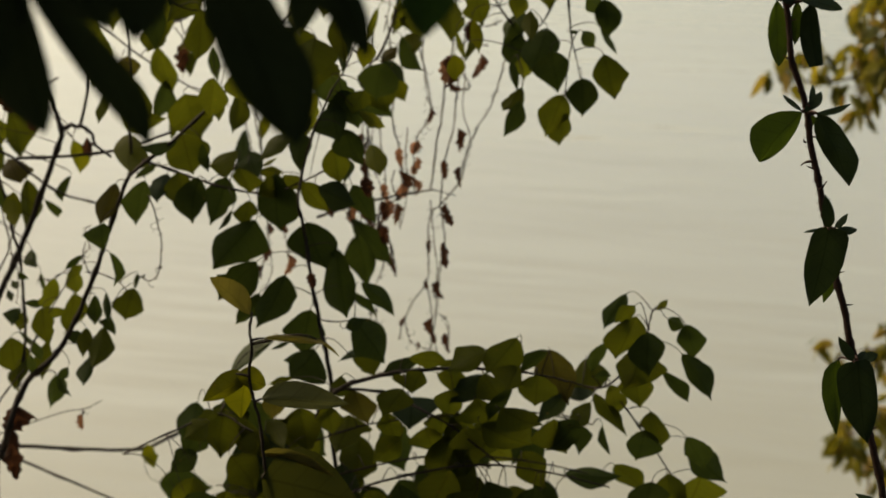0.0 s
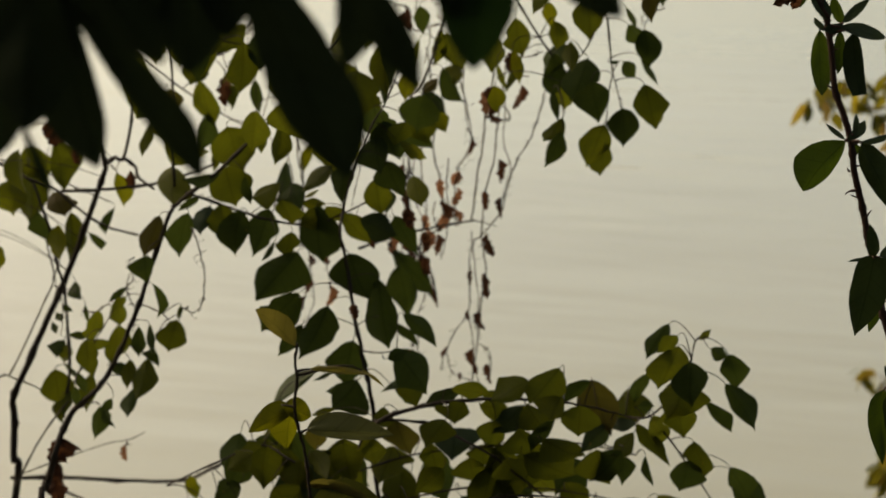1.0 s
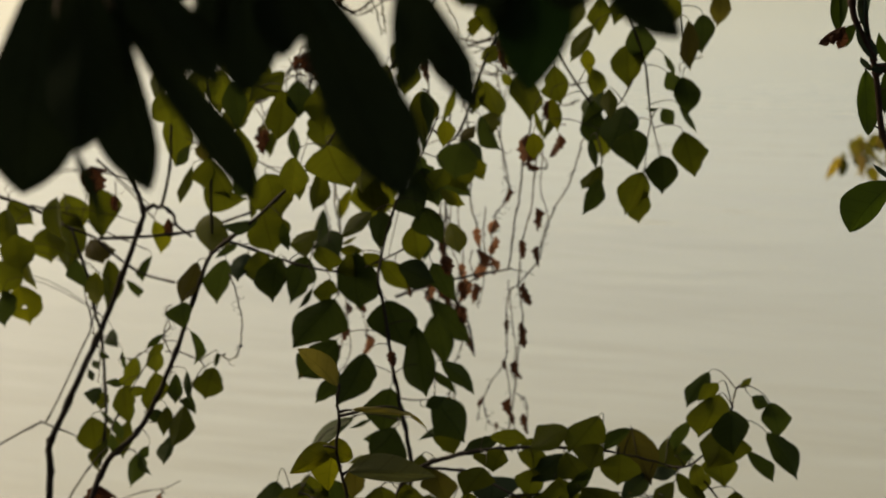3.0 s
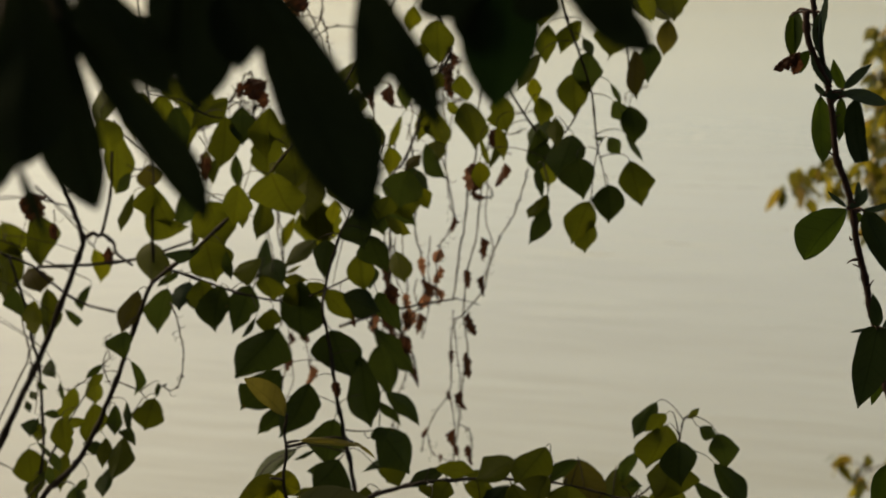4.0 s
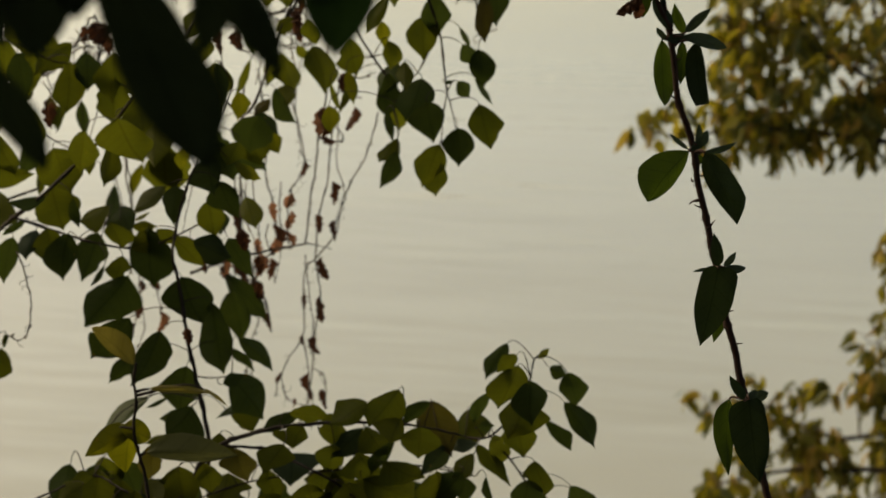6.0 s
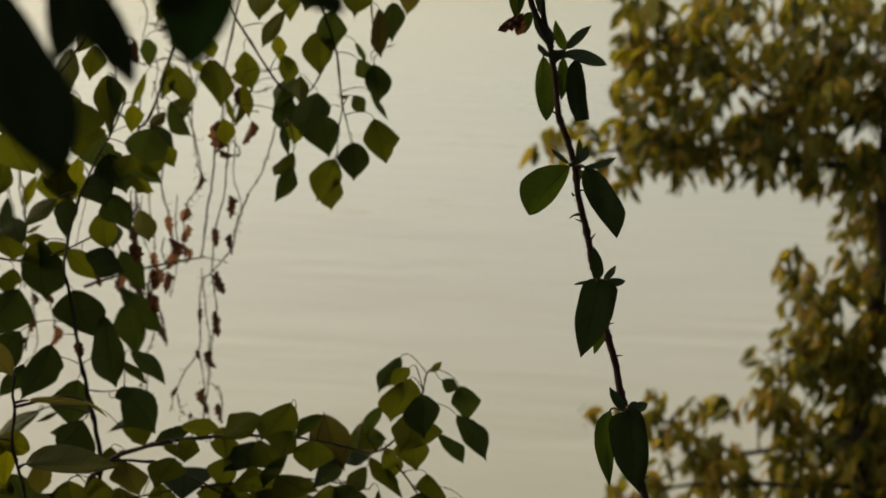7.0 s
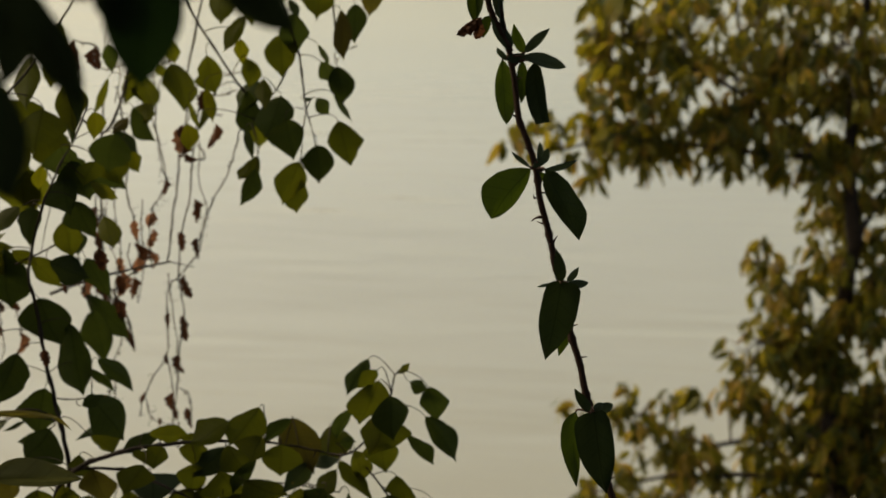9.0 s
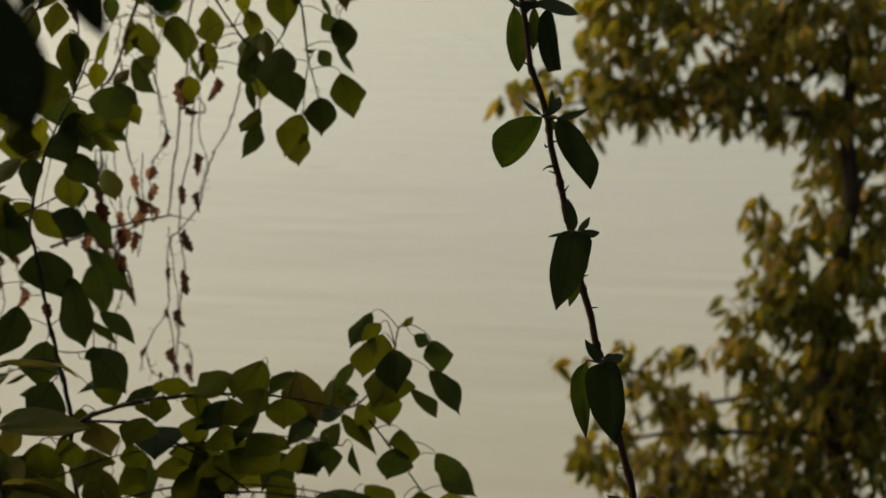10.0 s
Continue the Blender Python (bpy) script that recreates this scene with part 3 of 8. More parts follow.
shaped_leaf(b, 'tallow', 'o', -0.4919, 1.967, 0.8688, -0.5021, 0.8350, 0.63, -0.0083, 0.39, 0.0063)
b = branch(tallow, 'stem', 0.00443, 0.00089, (-0.53, 1.85, 0), (-0.507, 1.84, 0.713), (-0.501, 1.87, 0.785), (-0.482, 1.835, 0.835), (-0.474, 1.851, 0.86), (-0.459, 1.861, 0.887), (-0.434, 1.846, 0.911), (-0.418, 1.87, 0.928), (-0.392, 1.849, 0.975), (-0.368, 1.84, 1.028), (-0.349, 1.846, 1.08), (-0.323, 1.831, 1.141), (-0.317, 1.847, 1.148), (-0.28, 1.84, 1.178), (-0.238, 1.866, 1.212), (-0.205, 1.863, 1.245), (-0.158, 1.85, 1.303), (-0.121, 1.831, 1.344), (-0.08, 1.84, 1.402), (-0.043, 1.84, 1.464), (-0.024, 1.838, 1.525))
leaf(b, 'tallow', 'o', -0.2634, 1.8956, 1.2279, -0.2485, 1.8956, 1.1764, 0.0504)
leaf(b, 'tallow', 'd', -0.436, 1.8962, 0.8771, -0.4454, 1.8962, 0.8363, 0.0143)
leaf(b, 'tallow', 'd', -0.4224, 1.8668, 0.885, -0.4119, 1.8668, 0.8631, 0.0128)
shaped_leaf(b, 'dry', 'b', -0.1577, 1.844, 1.4682, -0.1419, 1.4499, 0.31, -0.0138, 0.71, 0.0125)
shaped_leaf(b, 'dry', 'b', -0.1630, 1.830, 1.4437, -0.1645, 1.4296, 0.56, -0.0055, 0.44, 0.0055)
shaped_leaf(b, 'tallow', 'r', -0.3373, 1.843, 1.1350, -0.3559, 1.0896, 0.66, -0.0156, 0.41, 0.0141)
shaped_leaf(b, 'tallow', 'd', -0.3508, 1.814, 1.0953, -0.3495, 1.0661, 0.40, -0.0208, 0.28, 0.0082)
shaped_leaf(b, 'tallow', 'd', -0.3069, 1.865, 1.1321, -0.3230, 1.0834, 0.60, -0.0181, 0.38, 0.0091)
shaped_leaf(b, 'tallow', 'd', -0.2671, 1.835, 1.1871, -0.3004, 1.1805, 0.47, -0.0017, 0.48, 0.0137)
shaped_leaf(b, 'tallow', 'o', -0.2630, 1.874, 1.1855, -0.2565, 1.1420, 0.57, -0.0277, 0.42, 0.0284)
shaped_leaf(b, 'tallow', 'd', -0.2361, 1.854, 1.1781, -0.2343, 1.1483, 0.54, -0.0079, 0.56, 0.0044)
shaped_leaf(b, 'tallow', 'o', -0.2219, 1.866, 1.2328, -0.2213, 1.2065, 0.49, -0.0084, 0.43, 0.0104)
shaped_leaf(b, 'tallow', 'o', -0.1936, 1.855, 1.2404, -0.2010, 1.1959, 0.55, -0.0094, 0.53, 0.0151)
shaped_leaf(b, 'tallow', 'o', -0.1620, 1.858, 1.3015, -0.1546, 1.2517, 0.51, -0.0237, 0.54, 0.0167)
shaped_leaf(b, 'tallow', 'o', -0.1824, 1.833, 1.2737, -0.1624, 1.2287, 0.24, -0.0318, 0.70, 0.0221)
shaped_leaf(b, 'tallow', 'o', -0.2168, 1.829, 1.2596, -0.2286, 1.2197, 0.53, -0.0136, 0.46, 0.0194)
shaped_leaf(b, 'tallow', 'd', -0.3537, 1.867, 1.0445, -0.3513, 1.0059, 0.66, 0.0007, 0.59, 0.0116)
shaped_leaf(b, 'tallow', 'o', -0.3839, 1.851, 1.0343, -0.4015, 1.0206, 0.54, -0.0049, 0.50, 0.0068)
shaped_leaf(b, 'tallow', 'd', -0.3732, 1.864, 0.9921, -0.3780, 0.9573, 0.68, -0.0110, 0.61, 0.0080)
shaped_leaf(b, 'tallow', 'd', -0.3584, 1.831, 1.0055, -0.3519, 0.9727, 0.45, -0.0043, 0.51, 0.0046)
shaped_leaf(b, 'tallow', 'o', -0.3642, 1.838, 0.9598, -0.3707, 0.9147, 0.55, -0.0146, 0.45, 0.0185)
shaped_leaf(b, 'tallow', 'd', -0.4169, 1.886, 0.9352, -0.3984, 0.9274, 0.58, -0.0080, 0.43, 0.0073)
shaped_leaf(b, 'tallow', 'o', -0.3865, 1.841, 0.9573, -0.3859, 0.9261, 0.46, -0.0088, 0.40, 0.0077)
shaped_leaf(b, 'tallow', 'd', -0.3819, 1.858, 0.9167, -0.3893, 0.8827, 0.71, -0.0172, 0.58, 0.0035)
shaped_leaf(b, 'tallow', 'd', -0.4176, 1.889, 0.8905, -0.4340, 0.8732, 0.43, -0.0045, 0.49, 0.0073)
shaped_leaf(b, 'tallow', 'o', -0.0815, 1.851, 1.3946, -0.1069, 1.3631, 0.59, -0.0144, 0.33, 0.0183)
shaped_leaf(b, 'dry', 'b', -0.4711, 1.843, 0.8572, -0.4898, 0.8248, 0.50, -0.0104, 0.12, 0.0245)
shaped_leaf(b, 'tallow', 'o', -0.1161, 1.866, 1.3613, -0.1250, 1.3049, 0.54, -0.0168, 0.41, 0.0129)
shaped_leaf(b, 'tallow', 'o', -0.1057, 1.850, 1.3024, -0.1170, 1.2558, 0.55, -0.0256, 0.29, 0.0293)
shaped_leaf(b, 'tallow', 'o', -0.0856, 1.818, 1.3708, -0.0932, 1.3342, 0.52, -0.0101, 0.34, 0.0140)
b = branch(tallow, 'branch', 0.00104, 0.00065, (-0.385, 1.916, 1.005), (-0.352, 1.885, 1.003), (-0.349, 1.919, 0.981))
shaped_leaf(b, 'tallow', 'o', -0.3273, 1.894, 1.0091, -0.3332, 0.9936, 0.57, -0.0031, 0.44, 0.0025)
shaped_leaf(b, 'tallow', 'o', -0.3446, 1.944, 0.9727, -0.3550, 0.9364, 0.59, -0.0194, 0.60, 0.0183)
shaped_leaf(b, 'tallow', 'd', -0.3622, 1.893, 0.9542, -0.3590, 0.9322, 0.18, -0.0178, 0.43, 0.0010)
b = branch(tallow, 'branch', 0.00178, 0.00109, (-0.349, 2.007, 1.108), (-0.344, 1.982, 1.172), (-0.341, 1.987, 1.234), (-0.344, 2.005, 1.286), (-0.347, 2.003, 1.355), (-0.354, 2.01, 1.429), (-0.359, 2.017, 1.515))
leaf(b, 'tallow', 'o', -0.3171, 2.0378, 1.2812, -0.325, 2.0378, 1.2529, 0.0301)
shaped_leaf(b, 'tallow', 'o', -0.3421, 1.985, 1.2299, -0.3232, 1.1845, 0.25, -0.0297, 0.74, 0.0095)
shaped_leaf(b, 'tallow', 'o', -0.3538, 1.996, 1.1883, -0.3087, 1.1750, 0.29, -0.0253, 0.47, 0.0071)
shaped_leaf(b, 'tallow', 'o', -0.3687, 2.012, 1.2141, -0.3878, 1.1708, 0.75, -0.0105, 0.42, 0.0071)
shaped_leaf(b, 'tallow', 'o', -0.3528, 1.999, 1.1565, -0.3504, 1.1107, 0.37, -0.0204, 0.78, 0.0275)
shaped_leaf(b, 'tallow', 'o', -0.3321, 2.030, 1.3329, -0.3373, 1.2827, 0.55, -0.0175, 0.44, 0.0167)
shaped_leaf(b, 'tallow', 'o', -0.3609, 2.037, 1.3360, -0.3699, 1.2835, 0.56, -0.0157, 0.38, 0.0173)
shaped_leaf(b, 'tallow', 'r', -0.3501, 2.028, 1.2477, -0.3554, 1.2180, 0.69, -0.0167, 0.25, 0.0172)
shaped_leaf(b, 'tallow', 'd', -0.3713, 2.019, 1.2366, -0.3950, 1.2167, 0.50, -0.0055, 0.48, 0.0078)
shaped_leaf(b, 'tallow', 'o', -0.3506, 1.991, 1.3889, -0.3332, 1.3701, 0.17, -0.0109, 0.70, 0.0075)
shaped_leaf(b, 'tallow', 'o', -0.3094, 1.995, 1.3919, -0.3090, 1.3629, 0.44, -0.0094, 0.45, 0.0169)
b = branch(tallow, 'branch', 0.00182, 0.0013, (-0.317, 1.902, 1.148), (-0.266, 1.915, 1.125), (-0.223, 1.888, 1.119), (-0.183, 1.907, 1.106), (-0.148, 1.893, 1.115))
shaped_leaf(b, 'tallow', 'g', -0.2929, 1.917, 1.1268, -0.3033, 1.0956, 0.66, -0.0172, 0.32, 0.0122)
shaped_leaf(b, 'tallow', 'o', -0.2730, 1.901, 1.1330, -0.2716, 1.0918, 0.56, -0.0235, 0.43, 0.0201)
shaped_leaf(b, 'tallow', 'd', -0.2490, 1.879, 1.1318, -0.2583, 1.0821, 0.60, -0.0251, 0.40, 0.0145)
shaped_leaf(b, 'tallow', 'd', -0.2204, 1.914, 1.1231, -0.2364, 1.0697, 0.40, -0.0188, 0.42, 0.0182)
shaped_leaf(b, 'tallow', 'd', -0.3051, 1.937, 1.1342, -0.3314, 1.1160, 0.62, -0.0050, 0.26, 0.0043)
shaped_leaf(b, 'tallow', 'o', -0.2044, 1.920, 1.1537, -0.2396, 1.1364, 0.60, -0.0067, 0.64, 0.0201)
shaped_leaf(b, 'tallow', 'd', -0.1915, 1.912, 1.1558, -0.1801, 1.1236, 0.41, -0.0265, 0.34, 0.0120)
shaped_leaf(b, 'tallow', 'o', -0.1988, 1.872, 1.1453, -0.1909, 1.1183, 0.24, -0.0103, 0.81, 0.0201)
shaped_leaf(b, 'tallow', 'y', -0.1818, 1.930, 1.1259, -0.1549, 1.1246, 0.46, -0.0081, 0.49, 0.0074)
shaped_leaf(b, 'tallow', 'y', -0.1779, 1.912, 1.1374, -0.1591, 1.1470, 0.45, -0.0032, 0.45, 0.0021)
shaped_leaf(b, 'tallow', 'd', -0.1573, 1.881, 1.1364, -0.1597, 1.0731, 0.57, -0.0223, 0.59, 0.0304)
shaped_leaf(b, 'tallow', 'o', -0.1770, 1.876, 1.1145, -0.1427, 1.1294, 0.66, -0.0162, 0.40, 0.0131)
shaped_leaf(b, 'tallow', 'o', -0.1894, 1.899, 1.0988, -0.2000, 1.0698, 0.70, -0.0150, 0.31, 0.0117)
shaped_leaf(b, 'tallow', 'd', -0.2078, 1.872, 1.0952, -0.2235, 1.0713, 0.54, -0.0035, 0.47, 0.0044)
shaped_leaf(b, 'tallow', 'd', -0.1859, 1.893, 1.0758, -0.2317, 1.0236, 0.62, -0.0219, 0.19, 0.0349)
b = branch(tallow, 'branch', 0.00195, 0.00135, (-0.332, 2.215, 1.317), (-0.302, 2.204, 1.285), (-0.248, 2.186, 1.257), (-0.204, 2.195, 1.218), (-0.161, 2.211, 1.176))
leaf(b, 'dry', 'b', -0.3009, 2.1881, 1.2355, -0.3081, 2.1881, 1.1943, 0.0129)
shaped_leaf(b, 'tallow', 'r', -0.3023, 2.172, 1.2392, -0.2986, 1.2127, 0.45, -0.0066, 0.52, 0.0060)
shaped_leaf(b, 'tallow', 'o', -0.2882, 2.170, 1.2297, -0.2965, 1.1994, 0.78, -0.0093, 0.31, 0.0070)
shaped_leaf(b, 'tallow', 'd', -0.2696, 2.219, 1.2251, -0.2692, 1.1809, 0.44, -0.0083, 0.53, 0.0084)
shaped_leaf(b, 'tallow', 'y', -0.1911, 2.201, 1.1435, -0.2064, 1.1028, 0.53, -0.0097, 0.48, 0.0049)
shaped_leaf(b, 'tallow', 'o', -0.1638, 2.217, 1.1713, -0.1618, 1.0999, 0.59, -0.0295, 0.61, 0.0227)
shaped_leaf(b, 'tallow', 'o', -0.3126, 2.230, 1.3189, -0.3203, 1.2638, 0.60, -0.0192, 0.43, 0.0217)
shaped_leaf(b, 'tallow', 'd', -0.3248, 2.232, 1.2959, -0.3376, 1.2536, 0.42, -0.0210, 0.12, 0.0226)
shaped_leaf(b, 'tallow', 'o', -0.1624, 2.217, 1.1599, -0.1540, 1.1065, 0.37, -0.0265, 0.57, 0.0310)
b = branch(tallow, 'branch', 0.00338, 0.00226, (-0.468, 2.219, 1.484), (-0.454, 2.184, 1.442), (-0.447, 2.185, 1.395), (-0.411, 2.205, 1.367), (-0.377, 2.215, 1.343), (-0.33, 2.2, 1.319))
shaped_leaf(b, 'tallow', 'o', -0.4319, 2.186, 1.3320, -0.4421, 1.2706, 0.60, -0.0180, 0.43, 0.0219)
shaped_leaf(b, 'tallow', 'o', -0.3513, 2.193, 1.3388, -0.3304, 1.2939, 0.31, -0.0202, 0.62, 0.0218)
b = branch(tallow, 'branch', 0.00338, 0.00226, (-0.453, 2.214, 1.392), (-0.392, 2.211, 1.405), (-0.324, 2.183, 1.421))
b = branch(tallow, 'stem', 0.00308, 0.0008, (0.02, 1.8, 0), (-0.084, 1.815, 0.748), (-0.091, 1.788, 0.907), (-0.098, 1.792, 0.953), (-0.108, 1.813, 0.993), (-0.113, 1.797, 1.039), (-0.12, 1.812, 1.087), (-0.124, 1.787, 1.127), (-0.122, 1.815, 1.152), (-0.107, 1.787, 1.204), (-0.088, 1.786, 1.248), (-0.07, 1.8, 1.277), (-0.054, 1.794, 1.316))
leaf(b, 'dry', 'b', -0.1106, 1.7633, 1.0528, -0.1071, 1.7633, 1.0332, 0.0108)
shaped_leaf(b, 'tallow', 'o', -0.1299, 1.791, 1.2054, -0.1639, 1.1798, 0.50, -0.0109, 0.46, 0.0098)
shaped_leaf(b, 'tallow', 'd', -0.1191, 1.813, 1.2010, -0.1253, 1.1602, 0.37, -0.0150, 0.19, 0.0125)
shaped_leaf(b, 'tallow', 'd', -0.0828, 1.799, 1.2394, -0.0776, 1.1980, 0.61, -0.0261, 0.37, 0.0111)
shaped_leaf(b, 'tallow', 'd', -0.0750, 1.820, 1.2490, -0.0615, 1.2092, 0.31, -0.0211, 0.70, 0.0175)
shaped_leaf(b, 'tallow', 'y', -0.0545, 1.820, 1.2240, -0.0288, 1.2105, 0.62, -0.0113, 0.52, 0.0049)
shaped_leaf(b, 'tallow', 'd', -0.0712, 1.796, 1.2095, -0.0552, 1.1712, 0.31, -0.0223, 0.49, 0.0123)
shaped_leaf(b, 'tallow', 'o', -0.1441, 1.840, 1.1449, -0.1218, 1.1290, 0.43, -0.0077, 0.56, 0.0092)
shaped_leaf(b, 'tallow', 'd', -0.1766, 1.824, 1.0467, -0.2213, 1.0060, 0.68, -0.0188, 0.56, 0.0256)
shaped_leaf(b, 'tallow', 'd', -0.1745, 1.828, 1.0070, -0.2012, 0.9693, 0.57, -0.0095, 0.46, 0.0121)
shaped_leaf(b, 'tallow', 'd', -0.1397, 1.765, 1.0488, -0.1663, 0.9916, 0.60, -0.0153, 0.31, 0.0238)
shaped_leaf(b, 'tallow', 'd', -0.1173, 1.813, 1.0968, -0.1000, 1.0463, 0.27, -0.0300, 0.59, 0.0246)
shaped_leaf(b, 'tallow', 'd', -0.0844, 1.824, 1.0636, -0.0773, 0.9852, 0.73, -0.0226, 0.53, 0.0179)
shaped_leaf(b, 'tallow', 'd', -0.0726, 1.839, 1.0061, -0.0408, 0.9794, 0.46, -0.0054, 0.56, 0.0068)
shaped_leaf(b, 'tallow', 'd', -0.1142, 1.813, 0.9922, -0.1259, 0.9383, 0.53, -0.0263, 0.47, 0.0211)
shaped_leaf(b, 'tallow', 'o', -0.0632, 1.755, 0.9549, -0.0432, 0.9323, 0.56, -0.0049, 0.78, 0.0165)
shaped_leaf(b, 'tallow', 'o', -0.0725, 1.781, 1.3434, -0.0699, 1.2930, 0.43, -0.0165, 0.38, 0.0177)
shaped_leaf(b, 'tallow', 'y', -0.0479, 1.823, 1.3019, -0.0499, 1.2759, 0.42, -0.0092, 0.35, 0.0119)
shaped_leaf(b, 'tallow', 'o', -0.0492, 1.798, 1.2523, -0.0630, 1.2302, 0.65, -0.0149, 0.26, 0.0128)
shaped_leaf(b, 'tallow', 'd', -0.0701, 1.780, 1.3430, -0.0697, 1.2824, 0.32, -0.0126, 0.30, 0.0120)
shaped_leaf(b, 'tallow', 'd', -0.0846, 1.821, 1.2635, -0.0739, 1.2324, 0.26, -0.0259, 0.64, 0.0175)
b = branch(tallow, 'branch', 0.00098, 0.00062, (-0.1, 1.783, 0.962), (-0.132, 1.786, 0.969), (-0.159, 1.812, 0.957), (-0.187, 1.787, 0.948))
shaped_leaf(b, 'tallow', 'd', -0.1618, 1.847, 0.9417, -0.2162, 0.8989, 0.50, -0.0136, 0.49, 0.0046)
shaped_leaf(b, 'tallow', 'd', -0.1048, 1.751, 0.9672, -0.1368, 0.9340, 0.55, -0.0118, 0.38, 0.0355)
shaped_leaf(b, 'tallow', 'd', -0.1121, 1.811, 0.9428, -0.1437, 0.9331, 0.57, -0.0024, 0.64, 0.0164)
shaped_leaf(b, 'tallow', 'd', -0.1366, 1.803, 0.9566, -0.1585, 0.9469, 0.44, -0.0027, 0.50, 0.0026)
shaped_leaf(b, 'tallow', 'o', -0.2125, 1.804, 0.8872, -0.2081, 0.8404, 0.37, -0.0140, 0.45, 0.0197)
b = branch(tallow, 'branch', 0.00098, 0.00062, (-0.105, 1.816, 0.978), (-0.085, 1.795, 0.983), (-0.064, 1.803, 0.982))
shaped_leaf(b, 'tallow', 'd', -0.0566, 1.830, 1.0181, -0.0197, 0.9854, 0.44, -0.0097, 0.42, 0.0117)
shaped_leaf(b, 'tallow', 'd', -0.0643, 1.790, 0.9871, -0.0301, 0.9420, 0.59, -0.0238, 0.46, 0.0216)
shaped_leaf(b, 'tallow', 'd', -0.0717, 1.768, 0.9856, -0.0528, 0.9936, 0.50, -0.0077, 0.50, 0.0077)
shaped_leaf(b, 'tallow', 'd', -0.0447, 1.810, 0.9439, -0.0797, 0.9328, 0.55, -0.0047, 0.42, 0.0051)
b = branch(tallow, 'branch', 0.00215, 0.00144, (-0.025, 2.094, 1.506), (-0.001, 2.105, 1.436), (0.02, 2.084, 1.385), (0.001, 2.096, 1.345), (-0.017, 2.117, 1.302), (-0.031, 2.087, 1.26), (-0.051, 2.106, 1.227), (-0.079, 2.093, 1.248))
shaped_leaf(b, 'dry', 'b', 0.0149, 2.069, 1.3635, 0.0178, 1.3375, 0.43, -0.0069, 0.62, 0.0053)
shaped_leaf(b, 'tallow', 'd', -0.0600, 2.131, 1.1888, -0.0285, 1.1528, 0.24, -0.0296, 0.59, 0.0062)
shaped_leaf(b, 'tallow', 'o', -0.0439, 2.146, 1.2902, -0.0602, 1.2449, 0.53, -0.0056, 0.46, 0.0047)
shaped_leaf(b, 'tallow', 'y', 0.0115, 2.085, 1.3488, -0.0104, 1.3388, 0.51, -0.0069, 0.53, 0.0141)
shaped_leaf(b, 'tallow', 'd', -0.0404, 2.097, 1.3386, -0.0391, 1.3085, 0.46, -0.0092, 0.35, 0.0123)
shaped_leaf(b, 'tallow', 'o', -0.0122, 2.118, 1.3032, -0.0230, 1.2652, 0.48, -0.0081, 0.44, 0.0109)
shaped_leaf(b, 'tallow', 'o', -0.0072, 2.126, 1.3020, 0.0096, 1.2566, 0.44, -0.0156, 0.68, 0.0156)
shaped_leaf(b, 'tallow', 'y', -0.0012, 2.102, 1.2658, 0.0039, 1.2381, 0.22, -0.0143, 0.35, 0.0143)
shaped_leaf(b, 'tallow', 'd', -0.0119, 2.094, 1.2599, 0.0082, 1.2206, 0.67, -0.0174, 0.47, 0.0055)
shaped_leaf(b, 'tallow', 'r', -0.0191, 2.096, 1.2486, -0.0386, 1.2303, 0.54, -0.0065, 0.45, 0.0095)
shaped_leaf(b, 'tallow', 'g', -0.0364, 2.131, 1.2246, -0.0123, 1.1851, 0.20, -0.0245, 0.42, 0.0136)
shaped_leaf(b, 'tallow', 'o', -0.0556, 2.106, 1.2011, -0.0324, 1.1663, 0.31, -0.0217, 0.71, 0.0218)
shaped_leaf(b, 'tallow', 'y', -0.0170, 2.099, 1.2026, -0.0105, 1.1782, 0.61, -0.0086, 0.32, 0.0098)
shaped_leaf(b, 'tallow', 'y', -0.0264, 2.120, 1.4307, -0.0343, 1.4044, 0.56, -0.0095, 0.40, 0.0129)
shaped_leaf(b, 'tallow', 'o', 0.0022, 2.081, 1.4181, 0.0037, 1.3712, 0.43, -0.0231, 0.46, 0.0204)
shaped_leaf(b, 'tallow', 'y', -0.0152, 2.076, 1.3927, -0.0209, 1.3647, 0.57, -0.0103, 0.24, 0.0085)
shaped_leaf(b, 'tallow', 'o', 0.0310, 2.121, 1.3450, 0.0383, 1.3153, 0.38, -0.0139, 0.66, 0.0121)
shaped_leaf(b, 'tallow', 'o', 0.0167, 2.111, 1.3117, 0.0261, 1.2972, 0.39, -0.0068, 0.63, 0.0074)
shaped_leaf(b, 'tallow', 'o', 0.0360, 2.108, 1.3143, 0.0529, 1.2592, 0.30, -0.0186, 0.66, 0.0215)
b = branch(tallow, 'branch', 0.00182, 0.00112, (0.02, 2.057, 1.508), (0.044, 2.06, 1.433), (0.062, 2.055, 1.385), (0.087, 2.063, 1.342), (0.115, 2.042, 1.299), (0.145, 2.067, 1.258), (0.151, 2.046, 1.246))
leaf(b, 'dry', 'b', 0.0464, 2.0627, 1.2425, 0.0438, 2.0627, 1.2013, 0.0198)
shaped_leaf(b, 'tallow', 'o', 0.0783, 2.026, 1.3329, 0.0870, 1.2925, 0.55, -0.0208, 0.51, 0.0147)
shaped_leaf(b, 'tallow', 'o', 0.0861, 2.037, 1.2859, 0.0677, 1.2427, 0.46, -0.0051, 0.48, 0.0061)
shaped_leaf(b, 'tallow', 'o', 0.0565, 2.049, 1.2733, 0.0680, 1.2421, 0.44, -0.0053, 0.49, 0.0031)
